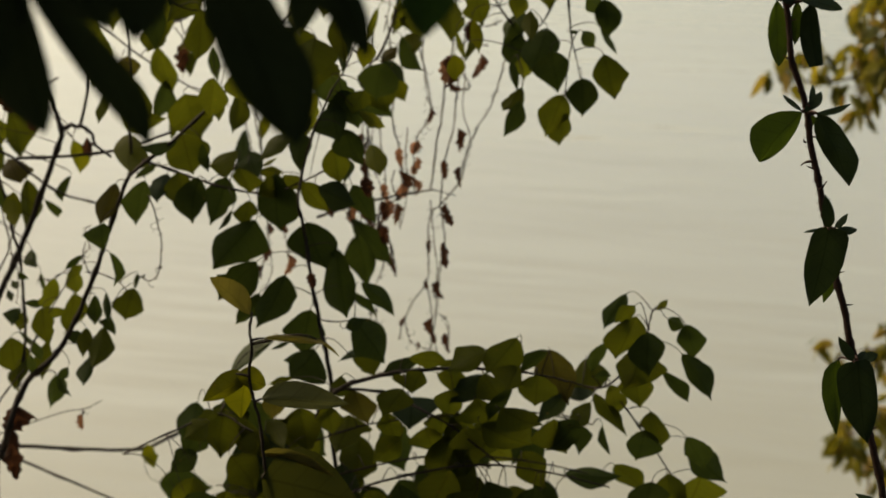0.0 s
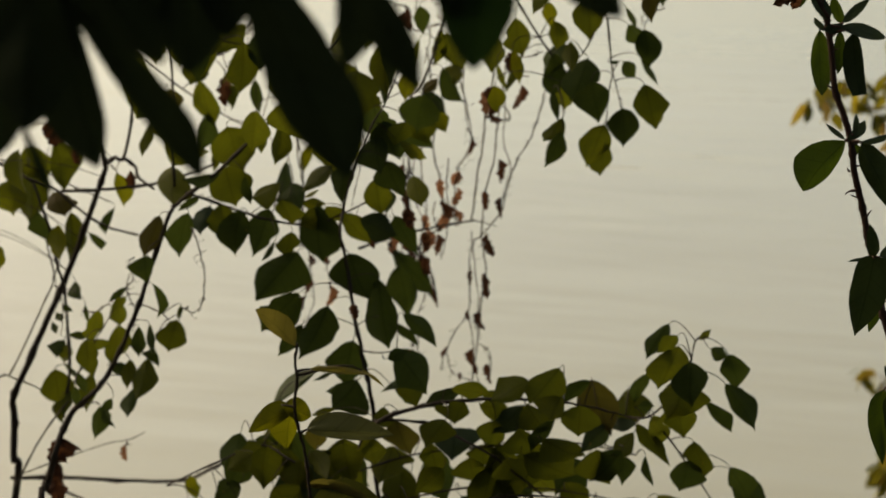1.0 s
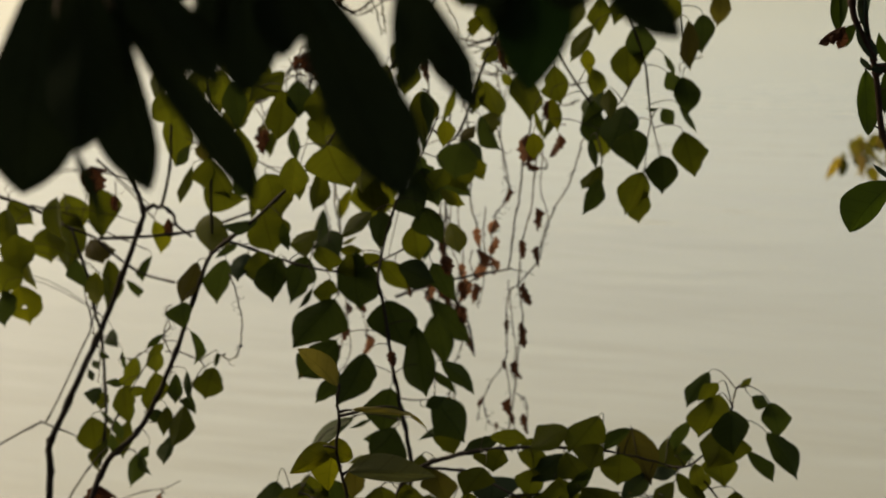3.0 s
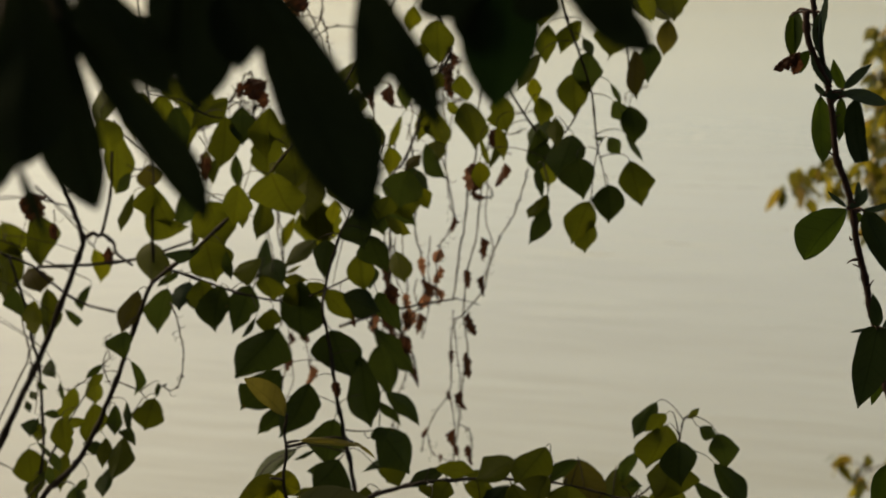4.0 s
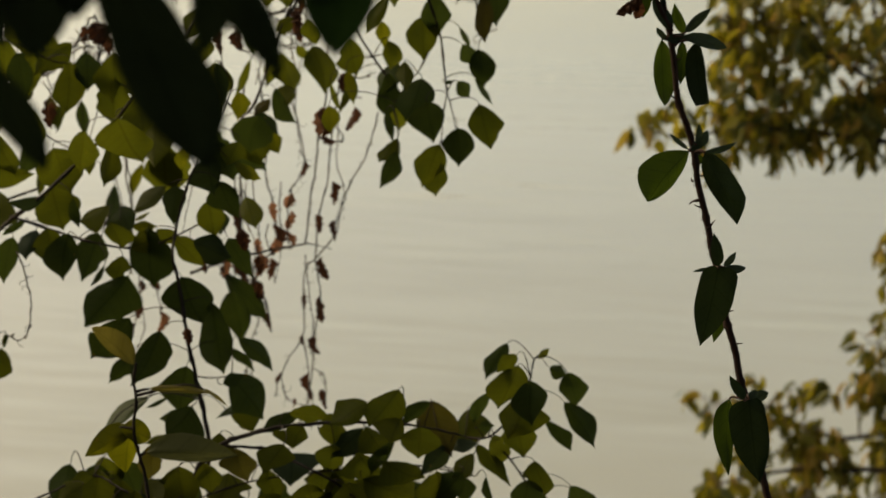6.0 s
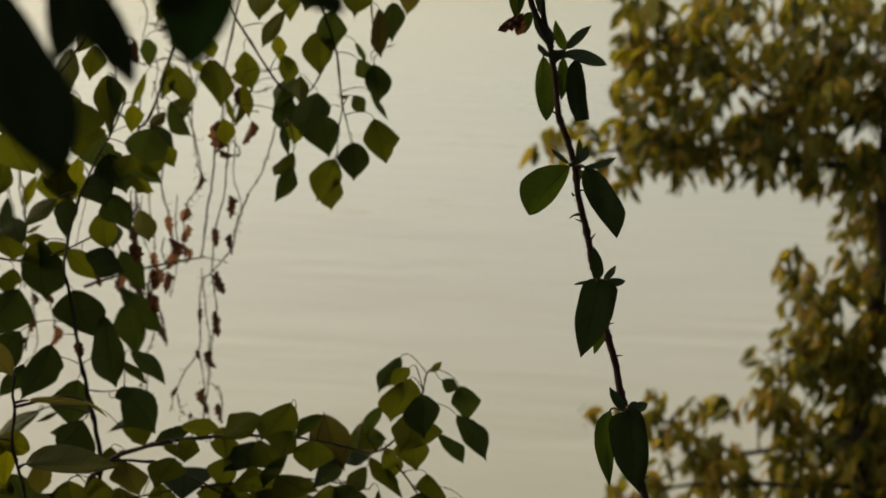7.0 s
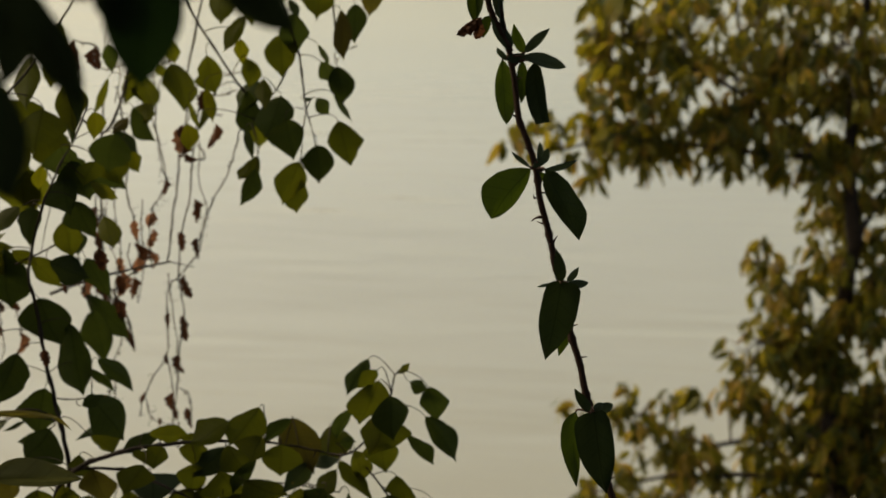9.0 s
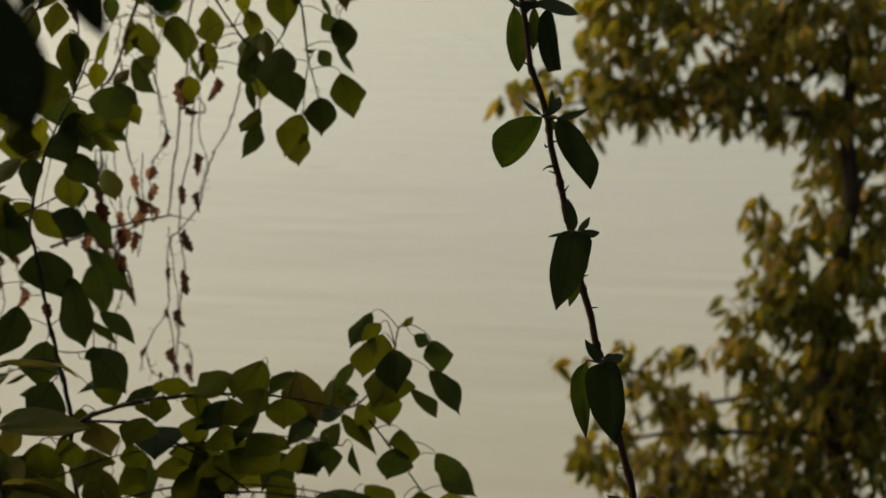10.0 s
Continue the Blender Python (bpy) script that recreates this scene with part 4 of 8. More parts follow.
shaped_leaf(b, 'tallow', 'y', 0.0748, 2.013, 1.2946, 0.0841, 1.2598, 0.43, -0.0068, 0.54, 0.0085)
shaped_leaf(b, 'tallow', 'o', 0.0995, 2.068, 1.4320, 0.0933, 1.3728, 0.61, -0.0112, 0.60, 0.0225)
shaped_leaf(b, 'tallow', 'y', 0.1197, 2.032, 1.3515, 0.1214, 1.3259, 0.41, -0.0095, 0.43, 0.0098)
shaped_leaf(b, 'tallow', 'o', 0.1264, 2.023, 1.3293, 0.1316, 1.3001, 0.47, -0.0093, 0.60, 0.0159)
shaped_leaf(b, 'tallow', 'd', 0.1405, 2.055, 1.3029, 0.1201, 1.2595, 0.54, -0.0137, 0.49, 0.0131)
shaped_leaf(b, 'tallow', 'd', 0.1285, 2.049, 1.2876, 0.1243, 1.2364, 0.64, -0.0123, 0.53, 0.0167)
shaped_leaf(b, 'tallow', 'o', 0.1415, 2.081, 1.2573, 0.1401, 1.2137, 0.56, -0.0131, 0.62, 0.0214)
b = branch(tallow, 'branch', 0.00205, 0.00109, (0.118, 1.987, 1.531), (0.136, 2.002, 1.498), (0.148, 2.008, 1.458), (0.157, 2.005, 1.428), (0.174, 1.995, 1.382), (0.19, 2.018, 1.335), (0.195, 2.005, 1.288), (0.196, 1.986, 1.271))
leaf(b, 'tallow', 'o', 0.2278, 2.0488, 1.4628, 0.2627, 2.0488, 1.4233, 0.0378)
shaped_leaf(b, 'tallow', 'o', 0.1267, 2.008, 1.3861, 0.1048, 1.3438, 0.57, -0.0139, 0.48, 0.0061)
shaped_leaf(b, 'tallow', 'o', 0.1346, 2.014, 1.4186, 0.1353, 1.3779, 0.51, -0.0163, 0.42, 0.0122)
shaped_leaf(b, 'tallow', 'o', 0.1743, 2.003, 1.4245, 0.1513, 1.3921, 0.68, -0.0143, 0.40, 0.0100)
shaped_leaf(b, 'tallow', 'o', 0.1276, 2.020, 1.4598, 0.1228, 1.4214, 0.64, -0.0184, 0.37, 0.0205)
shaped_leaf(b, 'tallow', 'd', 0.1768, 1.988, 1.4072, 0.1860, 1.3857, 0.44, -0.0049, 0.54, 0.0057)
shaped_leaf(b, 'tallow', 'd', 0.1825, 2.009, 1.3853, 0.1834, 1.3410, 0.47, -0.0191, 0.44, 0.0191)
shaped_leaf(b, 'tallow', 'o', 0.1667, 2.018, 1.3603, 0.1697, 1.3135, 0.39, -0.0193, 0.36, 0.0212)
shaped_leaf(b, 'tallow', 'd', 0.2141, 2.044, 1.3426, 0.2300, 1.3202, 0.42, -0.0043, 0.52, 0.0055)
shaped_leaf(b, 'tallow', 'd', 0.2151, 2.015, 1.3258, 0.2411, 1.3030, 0.26, -0.0147, 0.50, 0.0085)
shaped_leaf(b, 'tallow', 'd', 0.2315, 2.011, 1.2869, 0.2524, 1.2556, 0.44, -0.0054, 0.57, 0.0044)
shaped_leaf(b, 'tallow', 'd', 0.2075, 1.990, 1.2849, 0.2235, 1.2698, 0.46, -0.0101, 0.56, 0.0096)
shaped_leaf(b, 'tallow', 'd', 0.1921, 1.993, 1.2844, 0.2036, 1.2858, 0.50, -0.0034, 0.55, 0.0019)
b = branch(tallow, 'branch', 0.00089, 0.00055, (0.196, 1.986, 1.272), (0.202, 1.984, 1.25), (0.206, 1.981, 1.229))
shaped_leaf(b, 'tallow', 'd', 0.2045, 1.953, 1.2352, 0.2095, 1.1940, 0.36, -0.0197, 0.47, 0.0197)
shaped_leaf(b, 'tallow', 'o', 0.2327, 1.972, 1.2612, 0.2450, 1.2115, 0.37, -0.0180, 0.54, 0.0224)
b = branch(tallow, 'branch', 0.00089, 0.00055, (0.196, 1.993, 1.271), (0.191, 1.985, 1.247), (0.189, 1.982, 1.216))
shaped_leaf(b, 'tallow', 'd', 0.1682, 1.969, 1.2629, 0.1813, 1.2217, 0.26, -0.0264, 0.38, 0.0177)
shaped_leaf(b, 'tallow', 'o', 0.1856, 1.977, 1.2110, 0.1682, 1.1627, 0.51, -0.0212, 0.41, 0.0176)
shaped_leaf(b, 'tallow', 'o', 0.1870, 1.996, 1.1861, 0.1872, 1.1471, 0.67, -0.0175, 0.49, 0.0107)
b = branch(tallow, 'branch', 0.00109, 0.00062, (0.177, 2.02, 1.32), (0.16, 1.992, 1.297), (0.148, 2.016, 1.278), (0.131, 2.008, 1.253))
shaped_leaf(b, 'tallow', 'o', 0.1438, 1.972, 1.3149, 0.1445, 1.2795, 0.42, -0.0108, 0.43, 0.0101)
shaped_leaf(b, 'tallow', 'd', 0.1650, 1.979, 1.2921, 0.1489, 1.2439, 0.64, -0.0208, 0.36, 0.0215)
shaped_leaf(b, 'tallow', 'd', 0.1246, 2.029, 1.2429, 0.1321, 1.2074, 0.31, -0.0057, 0.47, 0.0052)
shaped_leaf(b, 'tallow', 'o', 0.1365, 1.990, 1.2175, 0.1163, 1.1887, 0.79, -0.0087, 0.42, 0.0130)
shaped_leaf(b, 'tallow', 'd', 0.1331, 1.986, 1.2007, 0.1186, 1.1599, 0.50, -0.0087, 0.43, 0.0149)
shaped_leaf(b, 'tallow', 'y', 0.0527, 1.996, 1.2557, 0.0543, 1.2265, 0.55, -0.0090, 0.43, 0.0131)
b = branch(tallow, 'branch', 0.00166, 0.00097, (0.243, 2.029, 1.51), (0.237, 2.026, 1.456), (0.233, 2.038, 1.415), (0.237, 2.035, 1.36), (0.244, 2.029, 1.333))
shaped_leaf(b, 'tallow', 'd', 0.2354, 2.012, 1.3215, 0.2414, 1.2786, 0.36, -0.0135, 0.51, 0.0189)
shaped_leaf(b, 'tallow', 'o', 0.2165, 2.021, 1.4296, 0.2143, 1.3833, 0.46, -0.0223, 0.57, 0.0190)
shaped_leaf(b, 'tallow', 'r', 0.2423, 2.028, 1.3881, 0.2431, 1.3330, 0.60, -0.0099, 0.50, 0.0120)
shaped_leaf(b, 'tallow', 'd', 0.2613, 2.045, 1.3932, 0.2612, 1.3502, 0.61, -0.0144, 0.40, 0.0151)
shaped_leaf(b, 'tallow', 'r', 0.2791, 2.021, 1.4230, 0.2797, 1.3856, 0.50, -0.0126, 0.46, 0.0139)
shaped_leaf(b, 'tallow', 'o', 0.2565, 2.019, 1.4434, 0.2789, 1.4218, 0.47, -0.0065, 0.53, 0.0083)
shaped_leaf(b, 'tallow', 'o', 0.2864, 2.045, 1.4684, 0.2913, 1.4228, 0.47, -0.0236, 0.42, 0.0205)
shaped_leaf(b, 'tallow', 'o', 0.2459, 1.993, 1.4687, 0.2591, 1.4303, 0.45, -0.0140, 0.64, 0.0087)
b = branch(tallow, 'stem', 0.00349, 0.00093, (0.04, 1.7, 0), (-0.119, 1.702, 0.77), (-0.109, 1.708, 0.868), (-0.096, 1.709, 0.914), (-0.068, 1.702, 0.942), (-0.041, 1.7, 0.952), (-0.01, 1.686, 0.964), (0.045, 1.714, 0.957), (0.081, 1.699, 0.962), (0.123, 1.683, 0.965), (0.16, 1.687, 0.956), (0.194, 1.715, 0.936))
shaped_leaf(b, 'tallow', 'o', -0.1327, 1.738, 0.9346, -0.1556, 0.9317, 0.43, -0.0040, 0.55, 0.0047)
shaped_leaf(b, 'tallow', 'r', -0.1482, 1.737, 0.9300, -0.1528, 0.8874, 0.61, -0.0148, 0.48, 0.0108)
shaped_leaf(b, 'tallow', 'o', -0.0748, 1.730, 0.9431, -0.0865, 0.9188, 0.59, -0.0063, 0.46, 0.0204)
shaped_leaf(b, 'tallow', 'o', -0.1201, 1.720, 0.9095, -0.1274, 0.8710, 0.63, -0.0191, 0.22, 0.0181)
shaped_leaf(b, 'tallow', 'o', -0.0917, 1.710, 0.9172, -0.0865, 0.8819, 0.51, -0.0156, 0.60, 0.0155)
shaped_leaf(b, 'tallow', 'g', 0.0131, 1.708, 0.9734, -0.0287, 0.9501, 0.61, -0.0100, 0.43, 0.0088)
shaped_leaf(b, 'tallow', 'o', 0.0011, 1.678, 0.9845, 0.0399, 0.9754, 0.51, -0.0085, 0.57, 0.0123)
shaped_leaf(b, 'tallow', 'o', 0.0159, 1.683, 0.9662, 0.0053, 0.9412, 0.79, -0.0275, 0.33, 0.0088)
shaped_leaf(b, 'tallow', 'o', 0.0504, 1.739, 0.9580, 0.0348, 0.9451, 0.46, -0.0062, 0.47, 0.0065)
shaped_leaf(b, 'tallow', 'o', 0.0848, 1.697, 0.9863, 0.0494, 0.9598, 0.54, -0.0183, 0.47, 0.0114)
shaped_leaf(b, 'tallow', 'o', 0.0315, 1.726, 0.9476, 0.0624, 0.9390, 0.54, -0.0156, 0.52, 0.0088)
shaped_leaf(b, 'tallow', 'o', 0.1167, 1.674, 1.0096, 0.0897, 0.9693, 0.72, -0.0176, 0.42, 0.0223)
shaped_leaf(b, 'tallow', 'o', 0.1202, 1.662, 0.9785, 0.1095, 0.9551, 0.59, -0.0271, 0.59, 0.0097)
shaped_leaf(b, 'tallow', 'd', 0.1509, 1.686, 0.9900, 0.1249, 0.9654, 0.54, -0.0109, 0.51, 0.0062)
shaped_leaf(b, 'tallow', 'r', 0.1556, 1.705, 0.9819, 0.1729, 0.9237, 0.30, -0.0219, 0.53, 0.0209)
shaped_leaf(b, 'tallow', 'o', 0.1381, 1.659, 0.9728, 0.1384, 0.9368, 0.43, -0.0192, 0.55, 0.0229)
shaped_leaf(b, 'tallow', 'o', 0.0839, 1.719, 0.9491, 0.1038, 0.9188, 0.44, -0.0213, 0.75, 0.0125)
shaped_leaf(b, 'tallow', 'g', 0.0812, 1.729, 0.9436, 0.0487, 0.9137, 0.56, -0.0116, 0.37, 0.0191)
shaped_leaf(b, 'tallow', 'o', 0.0489, 1.735, 0.9249, 0.0437, 0.8880, 0.38, -0.0182, 0.54, 0.0141)
shaped_leaf(b, 'tallow', 'o', -0.0052, 1.652, 0.9598, -0.0264, 0.9271, 0.65, -0.0167, 0.12, 0.0177)
shaped_leaf(b, 'tallow', 'd', 0.1156, 1.710, 0.9350, 0.0896, 0.9011, 0.72, -0.0115, 0.48, 0.0078)
shaped_leaf(b, 'tallow', 'o', 0.2009, 1.740, 0.9568, 0.1952, 0.9152, 0.57, -0.0130, 0.32, 0.0289)
shaped_leaf(b, 'tallow', 'g', 0.1745, 1.691, 0.9349, 0.1440, 0.9073, 0.56, -0.0108, 0.37, 0.0142)
shaped_leaf(b, 'tallow', 'o', -0.1198, 1.692, 0.9146, -0.1134, 0.8677, 0.40, -0.0196, 0.36, 0.0200)
shaped_leaf(b, 'tallow', 'o', -0.1330, 1.678, 0.8679, -0.1171, 0.8241, 0.45, -0.0176, 0.40, 0.0169)
shaped_leaf(b, 'tallow', 'o', -0.1268, 1.716, 0.8303, -0.1450, 0.7753, 0.41, -0.0243, 0.45, 0.0246)
shaped_leaf(b, 'tallow', 'd', -0.1573, 1.766, 0.8211, -0.1732, 0.7734, 0.40, -0.0214, 0.43, 0.0223)
shaped_leaf(b, 'tallow', 'd', -0.1064, 1.770, 0.8129, -0.1014, 0.7642, 0.56, -0.0214, 0.52, 0.0215)
shaped_leaf(b, 'tallow', 'd', -0.1463, 1.767, 0.7921, -0.1891, 0.7564, 0.42, -0.0238, 0.50, 0.0244)
shaped_leaf(b, 'tallow', 'd', -0.1485, 1.790, 0.7824, -0.1247, 0.7418, 0.43, -0.0189, 0.35, 0.0188)
b = branch(tallow, 'branch', 0.00198, 0.00116, (-0.087, 1.72, 0.929), (-0.065, 1.708, 0.935), (-0.023, 1.717, 0.927), (-0.005, 1.717, 0.917), (0.026, 1.695, 0.909), (0.05, 1.714, 0.886), (0.069, 1.713, 0.87), (0.106, 1.703, 0.843))
shaped_leaf(b, 'tallow', 'r', -0.0609, 1.714, 0.9327, -0.0495, 0.8921, 0.34, -0.0204, 0.62, 0.0183)
shaped_leaf(b, 'tallow', 'g', 0.0001, 1.741, 0.9096, 0.0009, 0.8779, 0.32, -0.0230, 0.29, 0.0373)
shaped_leaf(b, 'tallow', 'o', 0.0600, 1.716, 0.8859, 0.0818, 0.8597, 0.12, -0.0244, 0.79, 0.0140)
shaped_leaf(b, 'tallow', 'o', 0.0449, 1.742, 0.8631, 0.0340, 0.8073, 0.46, -0.0218, 0.49, 0.0214)
shaped_leaf(b, 'tallow', 'o', 0.0680, 1.736, 0.8707, 0.0677, 0.8208, 0.49, -0.0165, 0.50, 0.0158)
shaped_leaf(b, 'tallow', 'o', 0.0578, 1.736, 0.8504, 0.0522, 0.7980, 0.47, -0.0220, 0.51, 0.0219)
shaped_leaf(b, 'tallow', 'o', 0.1008, 1.715, 0.8043, 0.1137, 0.7566, 0.47, -0.0167, 0.45, 0.0163)
shaped_leaf(b, 'tallow', 'd', 0.1136, 1.760, 0.7652, 0.1142, 0.7190, 0.47, -0.0193, 0.46, 0.0193)
b = branch(tallow, 'branch', 0.00139, 0.00081, (0.193, 1.706, 0.939), (0.216, 1.692, 0.944), (0.243, 1.716, 0.957), (0.254, 1.705, 0.984), (0.261, 1.694, 1.008), (0.266, 1.713, 1.014), (0.268, 1.716, 1.022), (0.273, 1.716, 1.029))
shaped_leaf(b, 'tallow', 'd', 0.2428, 1.736, 1.0361, 0.2179, 1.0011, 0.67, -0.0104, 0.46, 0.0106)
shaped_leaf(b, 'tallow', 'o', 0.2429, 1.681, 1.0429, 0.2270, 1.0229, 0.42, -0.0098, 0.40, 0.0084)
shaped_leaf(b, 'tallow', 'o', 0.2473, 1.684, 1.0284, 0.2281, 0.9851, 0.72, -0.0229, 0.24, 0.0188)
shaped_leaf(b, 'tallow', 'd', 0.2587, 1.668, 1.0162, 0.2568, 0.9714, 0.47, -0.0210, 0.33, 0.0198)
shaped_leaf(b, 'tallow', 'o', 0.2517, 1.679, 0.9919, 0.2405, 0.9500, 0.49, -0.0185, 0.27, 0.0334)
shaped_leaf(b, 'tallow', 'o', 0.2472, 1.686, 0.9666, 0.2544, 0.9245, 0.34, -0.0208, 0.52, 0.0185)
shaped_leaf(b, 'tallow', 'd', 0.2205, 1.733, 0.9820, 0.2067, 0.9451, 0.52, -0.0121, 0.40, 0.0049)
shaped_leaf(b, 'tallow', 'd', 0.2022, 1.668, 0.9662, 0.2186, 0.9665, 0.48, -0.0072, 0.48, 0.0059)
shaped_leaf(b, 'tallow', 'o', 0.2721, 1.716, 1.0259, 0.2849, 1.0354, 0.54, -0.0049, 0.41, 0.0039)
shaped_leaf(b, 'tallow', 'd', 0.2827, 1.703, 1.0198, 0.3022, 1.0098, 0.45, -0.0100, 0.50, 0.0067)
shaped_leaf(b, 'tallow', 'd', 0.3020, 1.703, 1.0131, 0.3163, 0.9763, 0.32, -0.0141, 0.63, 0.0162)
shaped_leaf(b, 'tallow', 'd', 0.3000, 1.685, 0.9840, 0.3293, 0.9384, 0.53, -0.0093, 0.58, 0.0176)
shaped_leaf(b, 'tallow', 'd', 0.2835, 1.720, 0.9512, 0.3079, 0.9166, 0.41, -0.0046, 0.63, 0.0138)
shaped_leaf(b, 'tallow', 'o', 0.2043, 1.682, 0.9398, 0.2372, 0.8956, 0.34, -0.0110, 0.55, 0.0086)
shaped_leaf(b, 'tallow', 'o', 0.2181, 1.672, 0.9564, 0.2281, 0.9184, 0.42, -0.0078, 0.69, 0.0161)
shaped_leaf(b, 'tallow', 'g', 0.2033, 1.701, 0.9356, 0.1755, 0.9283, 0.47, -0.0071, 0.51, 0.0072)
shaped_leaf(b, 'tallow', 'o', 0.2049, 1.712, 0.9144, 0.1808, 0.8908, 0.55, -0.0093, 0.52, 0.0117)
b = branch(tallow, 'branch', 0.00128, 0.00081, (0.219, 1.688, 0.946), (0.24, 1.683, 0.921), (0.26, 1.711, 0.885), (0.277, 1.716, 0.859), (0.296, 1.708, 0.831))
leaf(b, 'tallow', 'o', 0.2956, 1.7344, 0.8194, 0.3093, 1.7344, 0.7761, 0.0356)
shaped_leaf(b, 'tallow', 'o', 0.2661, 1.689, 0.9170, 0.2828, 0.8780, 0.33, -0.0174, 0.83, 0.0096)
shaped_leaf(b, 'tallow', 'd', 0.2604, 1.701, 0.8907, 0.2582, 0.8524, 0.54, -0.0147, 0.56, 0.0245)
shaped_leaf(b, 'tallow', 'd', 0.3077, 1.694, 0.8841, 0.3298, 0.8471, 0.43, -0.0109, 0.75, 0.0180)
shaped_leaf(b, 'tallow', 'd', 0.3171, 1.720, 0.8649, 0.3528, 0.8179, 0.47, -0.0174, 0.53, 0.0156)
shaped_leaf(b, 'tallow', 'o', 0.3333, 1.728, 0.8193, 0.3189, 0.7787, 0.60, -0.0195, 0.18, 0.0395)
shaped_leaf(b, 'tallow', 'd', 0.2713, 1.701, 0.8284, 0.2665, 0.7884, 0.62, -0.0199, 0.35, 0.0242)
b = branch(tallow, 'branch', 0.00176, 0.00094, (-0.11, 1.725, 0.861), (-0.142, 1.725, 0.869), (-0.175, 1.701, 0.887), (-0.214, 1.729, 0.896), (-0.259, 1.701, 0.889), (-0.324, 1.719, 0.851))
leaf(b, 'tallow', 'o', -0.2404, 1.6999, 0.8316, -0.2485, 1.6999, 0.7932, 0.0372)
shaped_leaf(b, 'tallow', 'o', -0.2087, 1.695, 0.9131, -0.2326, 0.9012, 0.43, -0.0101, 0.49, 0.0048)
shaped_leaf(b, 'tallow', 'o', -0.2219, 1.699, 0.8985, -0.2499, 0.8781, 0.46, -0.0135, 0.36, 0.0134)
shaped_leaf(b, 'tallow', 'o', -0.1570, 1.697, 0.9004, -0.1379, 0.8735, 0.38, -0.0126, 0.47, 0.0130)
shaped_leaf(b, 'tallow', 'o', -0.1937, 1.746, 0.8912, -0.2078, 0.8509, 0.75, -0.0194, 0.28, 0.0295)
shaped_leaf(b, 'tallow', 'd', -0.2291, 1.736, 0.8832, -0.2564, 0.8469, 0.49, -0.0165, 0.54, 0.0168)
shaped_leaf(b, 'tallow', 'o', -0.2088, 1.723, 0.9053, -0.2165, 0.8527, 0.45, -0.0243, 0.43, 0.0243)
shaped_leaf(b, 'tallow', 'o', -0.1845, 1.729, 0.8885, -0.1809, 0.8446, 0.54, -0.0170, 0.51, 0.0167)
shaped_leaf(b, 'tallow', 'o', -0.1485, 1.714, 0.8961, -0.1332, 0.8534, 0.49, -0.0216, 0.41, 0.0212)
shaped_leaf(b, 'tallow', 'o', -0.1672, 1.697, 0.8912, -0.1756, 0.8446, 0.38, -0.0164, 0.38, 0.0166)
shaped_leaf(b, 'tallow', 'g', -0.1628, 1.701, 0.8848, -0.1433, 0.8386, 0.56, -0.0178, 0.51, 0.0180)
shaped_leaf(b, 'tallow', 'o', -0.1399, 1.753, 0.8647, -0.1111, 0.8179, 0.53, -0.0217, 0.46, 0.0220)
shaped_leaf(b, 'tallow', 'o', -0.1978, 1.687, 0.8638, -0.1714, 0.8259, 0.45, -0.0207, 0.36, 0.0210)
shaped_leaf(b, 'tallow', 'd', -0.1629, 1.709, 0.8634, -0.1485, 0.8119, 0.44, -0.0187, 0.40, 0.0193)
shaped_leaf(b, 'tallow', 'd', -0.2458, 1.669, 0.8256, -0.2188, 0.7827, 0.59, -0.0245, 0.50, 0.0241)
shaped_leaf(b, 'tallow', 'd', -0.2527, 1.817, 0.8730, -0.2658, 0.8192, 0.51, -0.0204, 0.50, 0.0205)
shaped_leaf(b, 'tallow', 'd', -0.2140, 1.803, 0.8799, -0.2270, 0.8338, 0.46, -0.0205, 0.47, 0.0199)
shaped_leaf(b, 'tallow', 'd', -0.1932, 1.813, 0.8806, -0.1742, 0.8248, 0.47, -0.0233, 0.40, 0.0230)
shaped_leaf(b, 'tallow', 'd', -0.1694, 1.744, 0.8668, -0.1811, 0.8259, 0.52, -0.0184, 0.53, 0.0183)
shaped_leaf(b, 'tallow', 'd', -0.1488, 1.814, 0.8462, -0.1656, 0.7994, 0.41, -0.0186, 0.43, 0.0183)
shaped_leaf(b, 'tallow', 'd', -0.1348, 1.798, 0.8489, -0.1062, 0.8133, 0.44, -0.0210, 0.35, 0.0209)
shaped_leaf(b, 'tallow', 'd', -0.2418, 1.743, 0.8453, -0.2760, 0.8213, 0.45, -0.0155, 0.53, 0.0154)
shaped_leaf(b, 'tallow', 'd', -0.1712, 1.764, 0.8330, -0.2115, 0.8044, 0.42, -0.0220, 0.51, 0.0229)
shaped_leaf(b, 'tallow', 'd', -0.1679, 1.786, 0.8361, -0.1508, 0.7838, 0.54, -0.0206, 0.48, 0.0207)
shaped_leaf(b, 'tallow', 'd', -0.2777, 1.777, 0.7807, -0.2584, 0.7351, 0.47, -0.0199, 0.38, 0.0203)
b = branch(tallow, 'branch', 0.00174, 0.00093, (-0.109, 1.708, 0.768), (-0.059, 1.712, 0.81), (0.015, 1.708, 0.834), (0.089, 1.697, 0.848), (0.162, 1.687, 0.842), (0.224, 1.681, 0.828))
leaf(b, 'tallow', 'd', 0.0866, 1.6999, 0.8278, 0.0997, 1.6999, 0.7928, 0.0383)
shaped_leaf(b, 'tallow', 'o', 0.0462, 1.675, 0.8532, 0.0237, 0.8029, 0.49, -0.0248, 0.56, 0.0255)
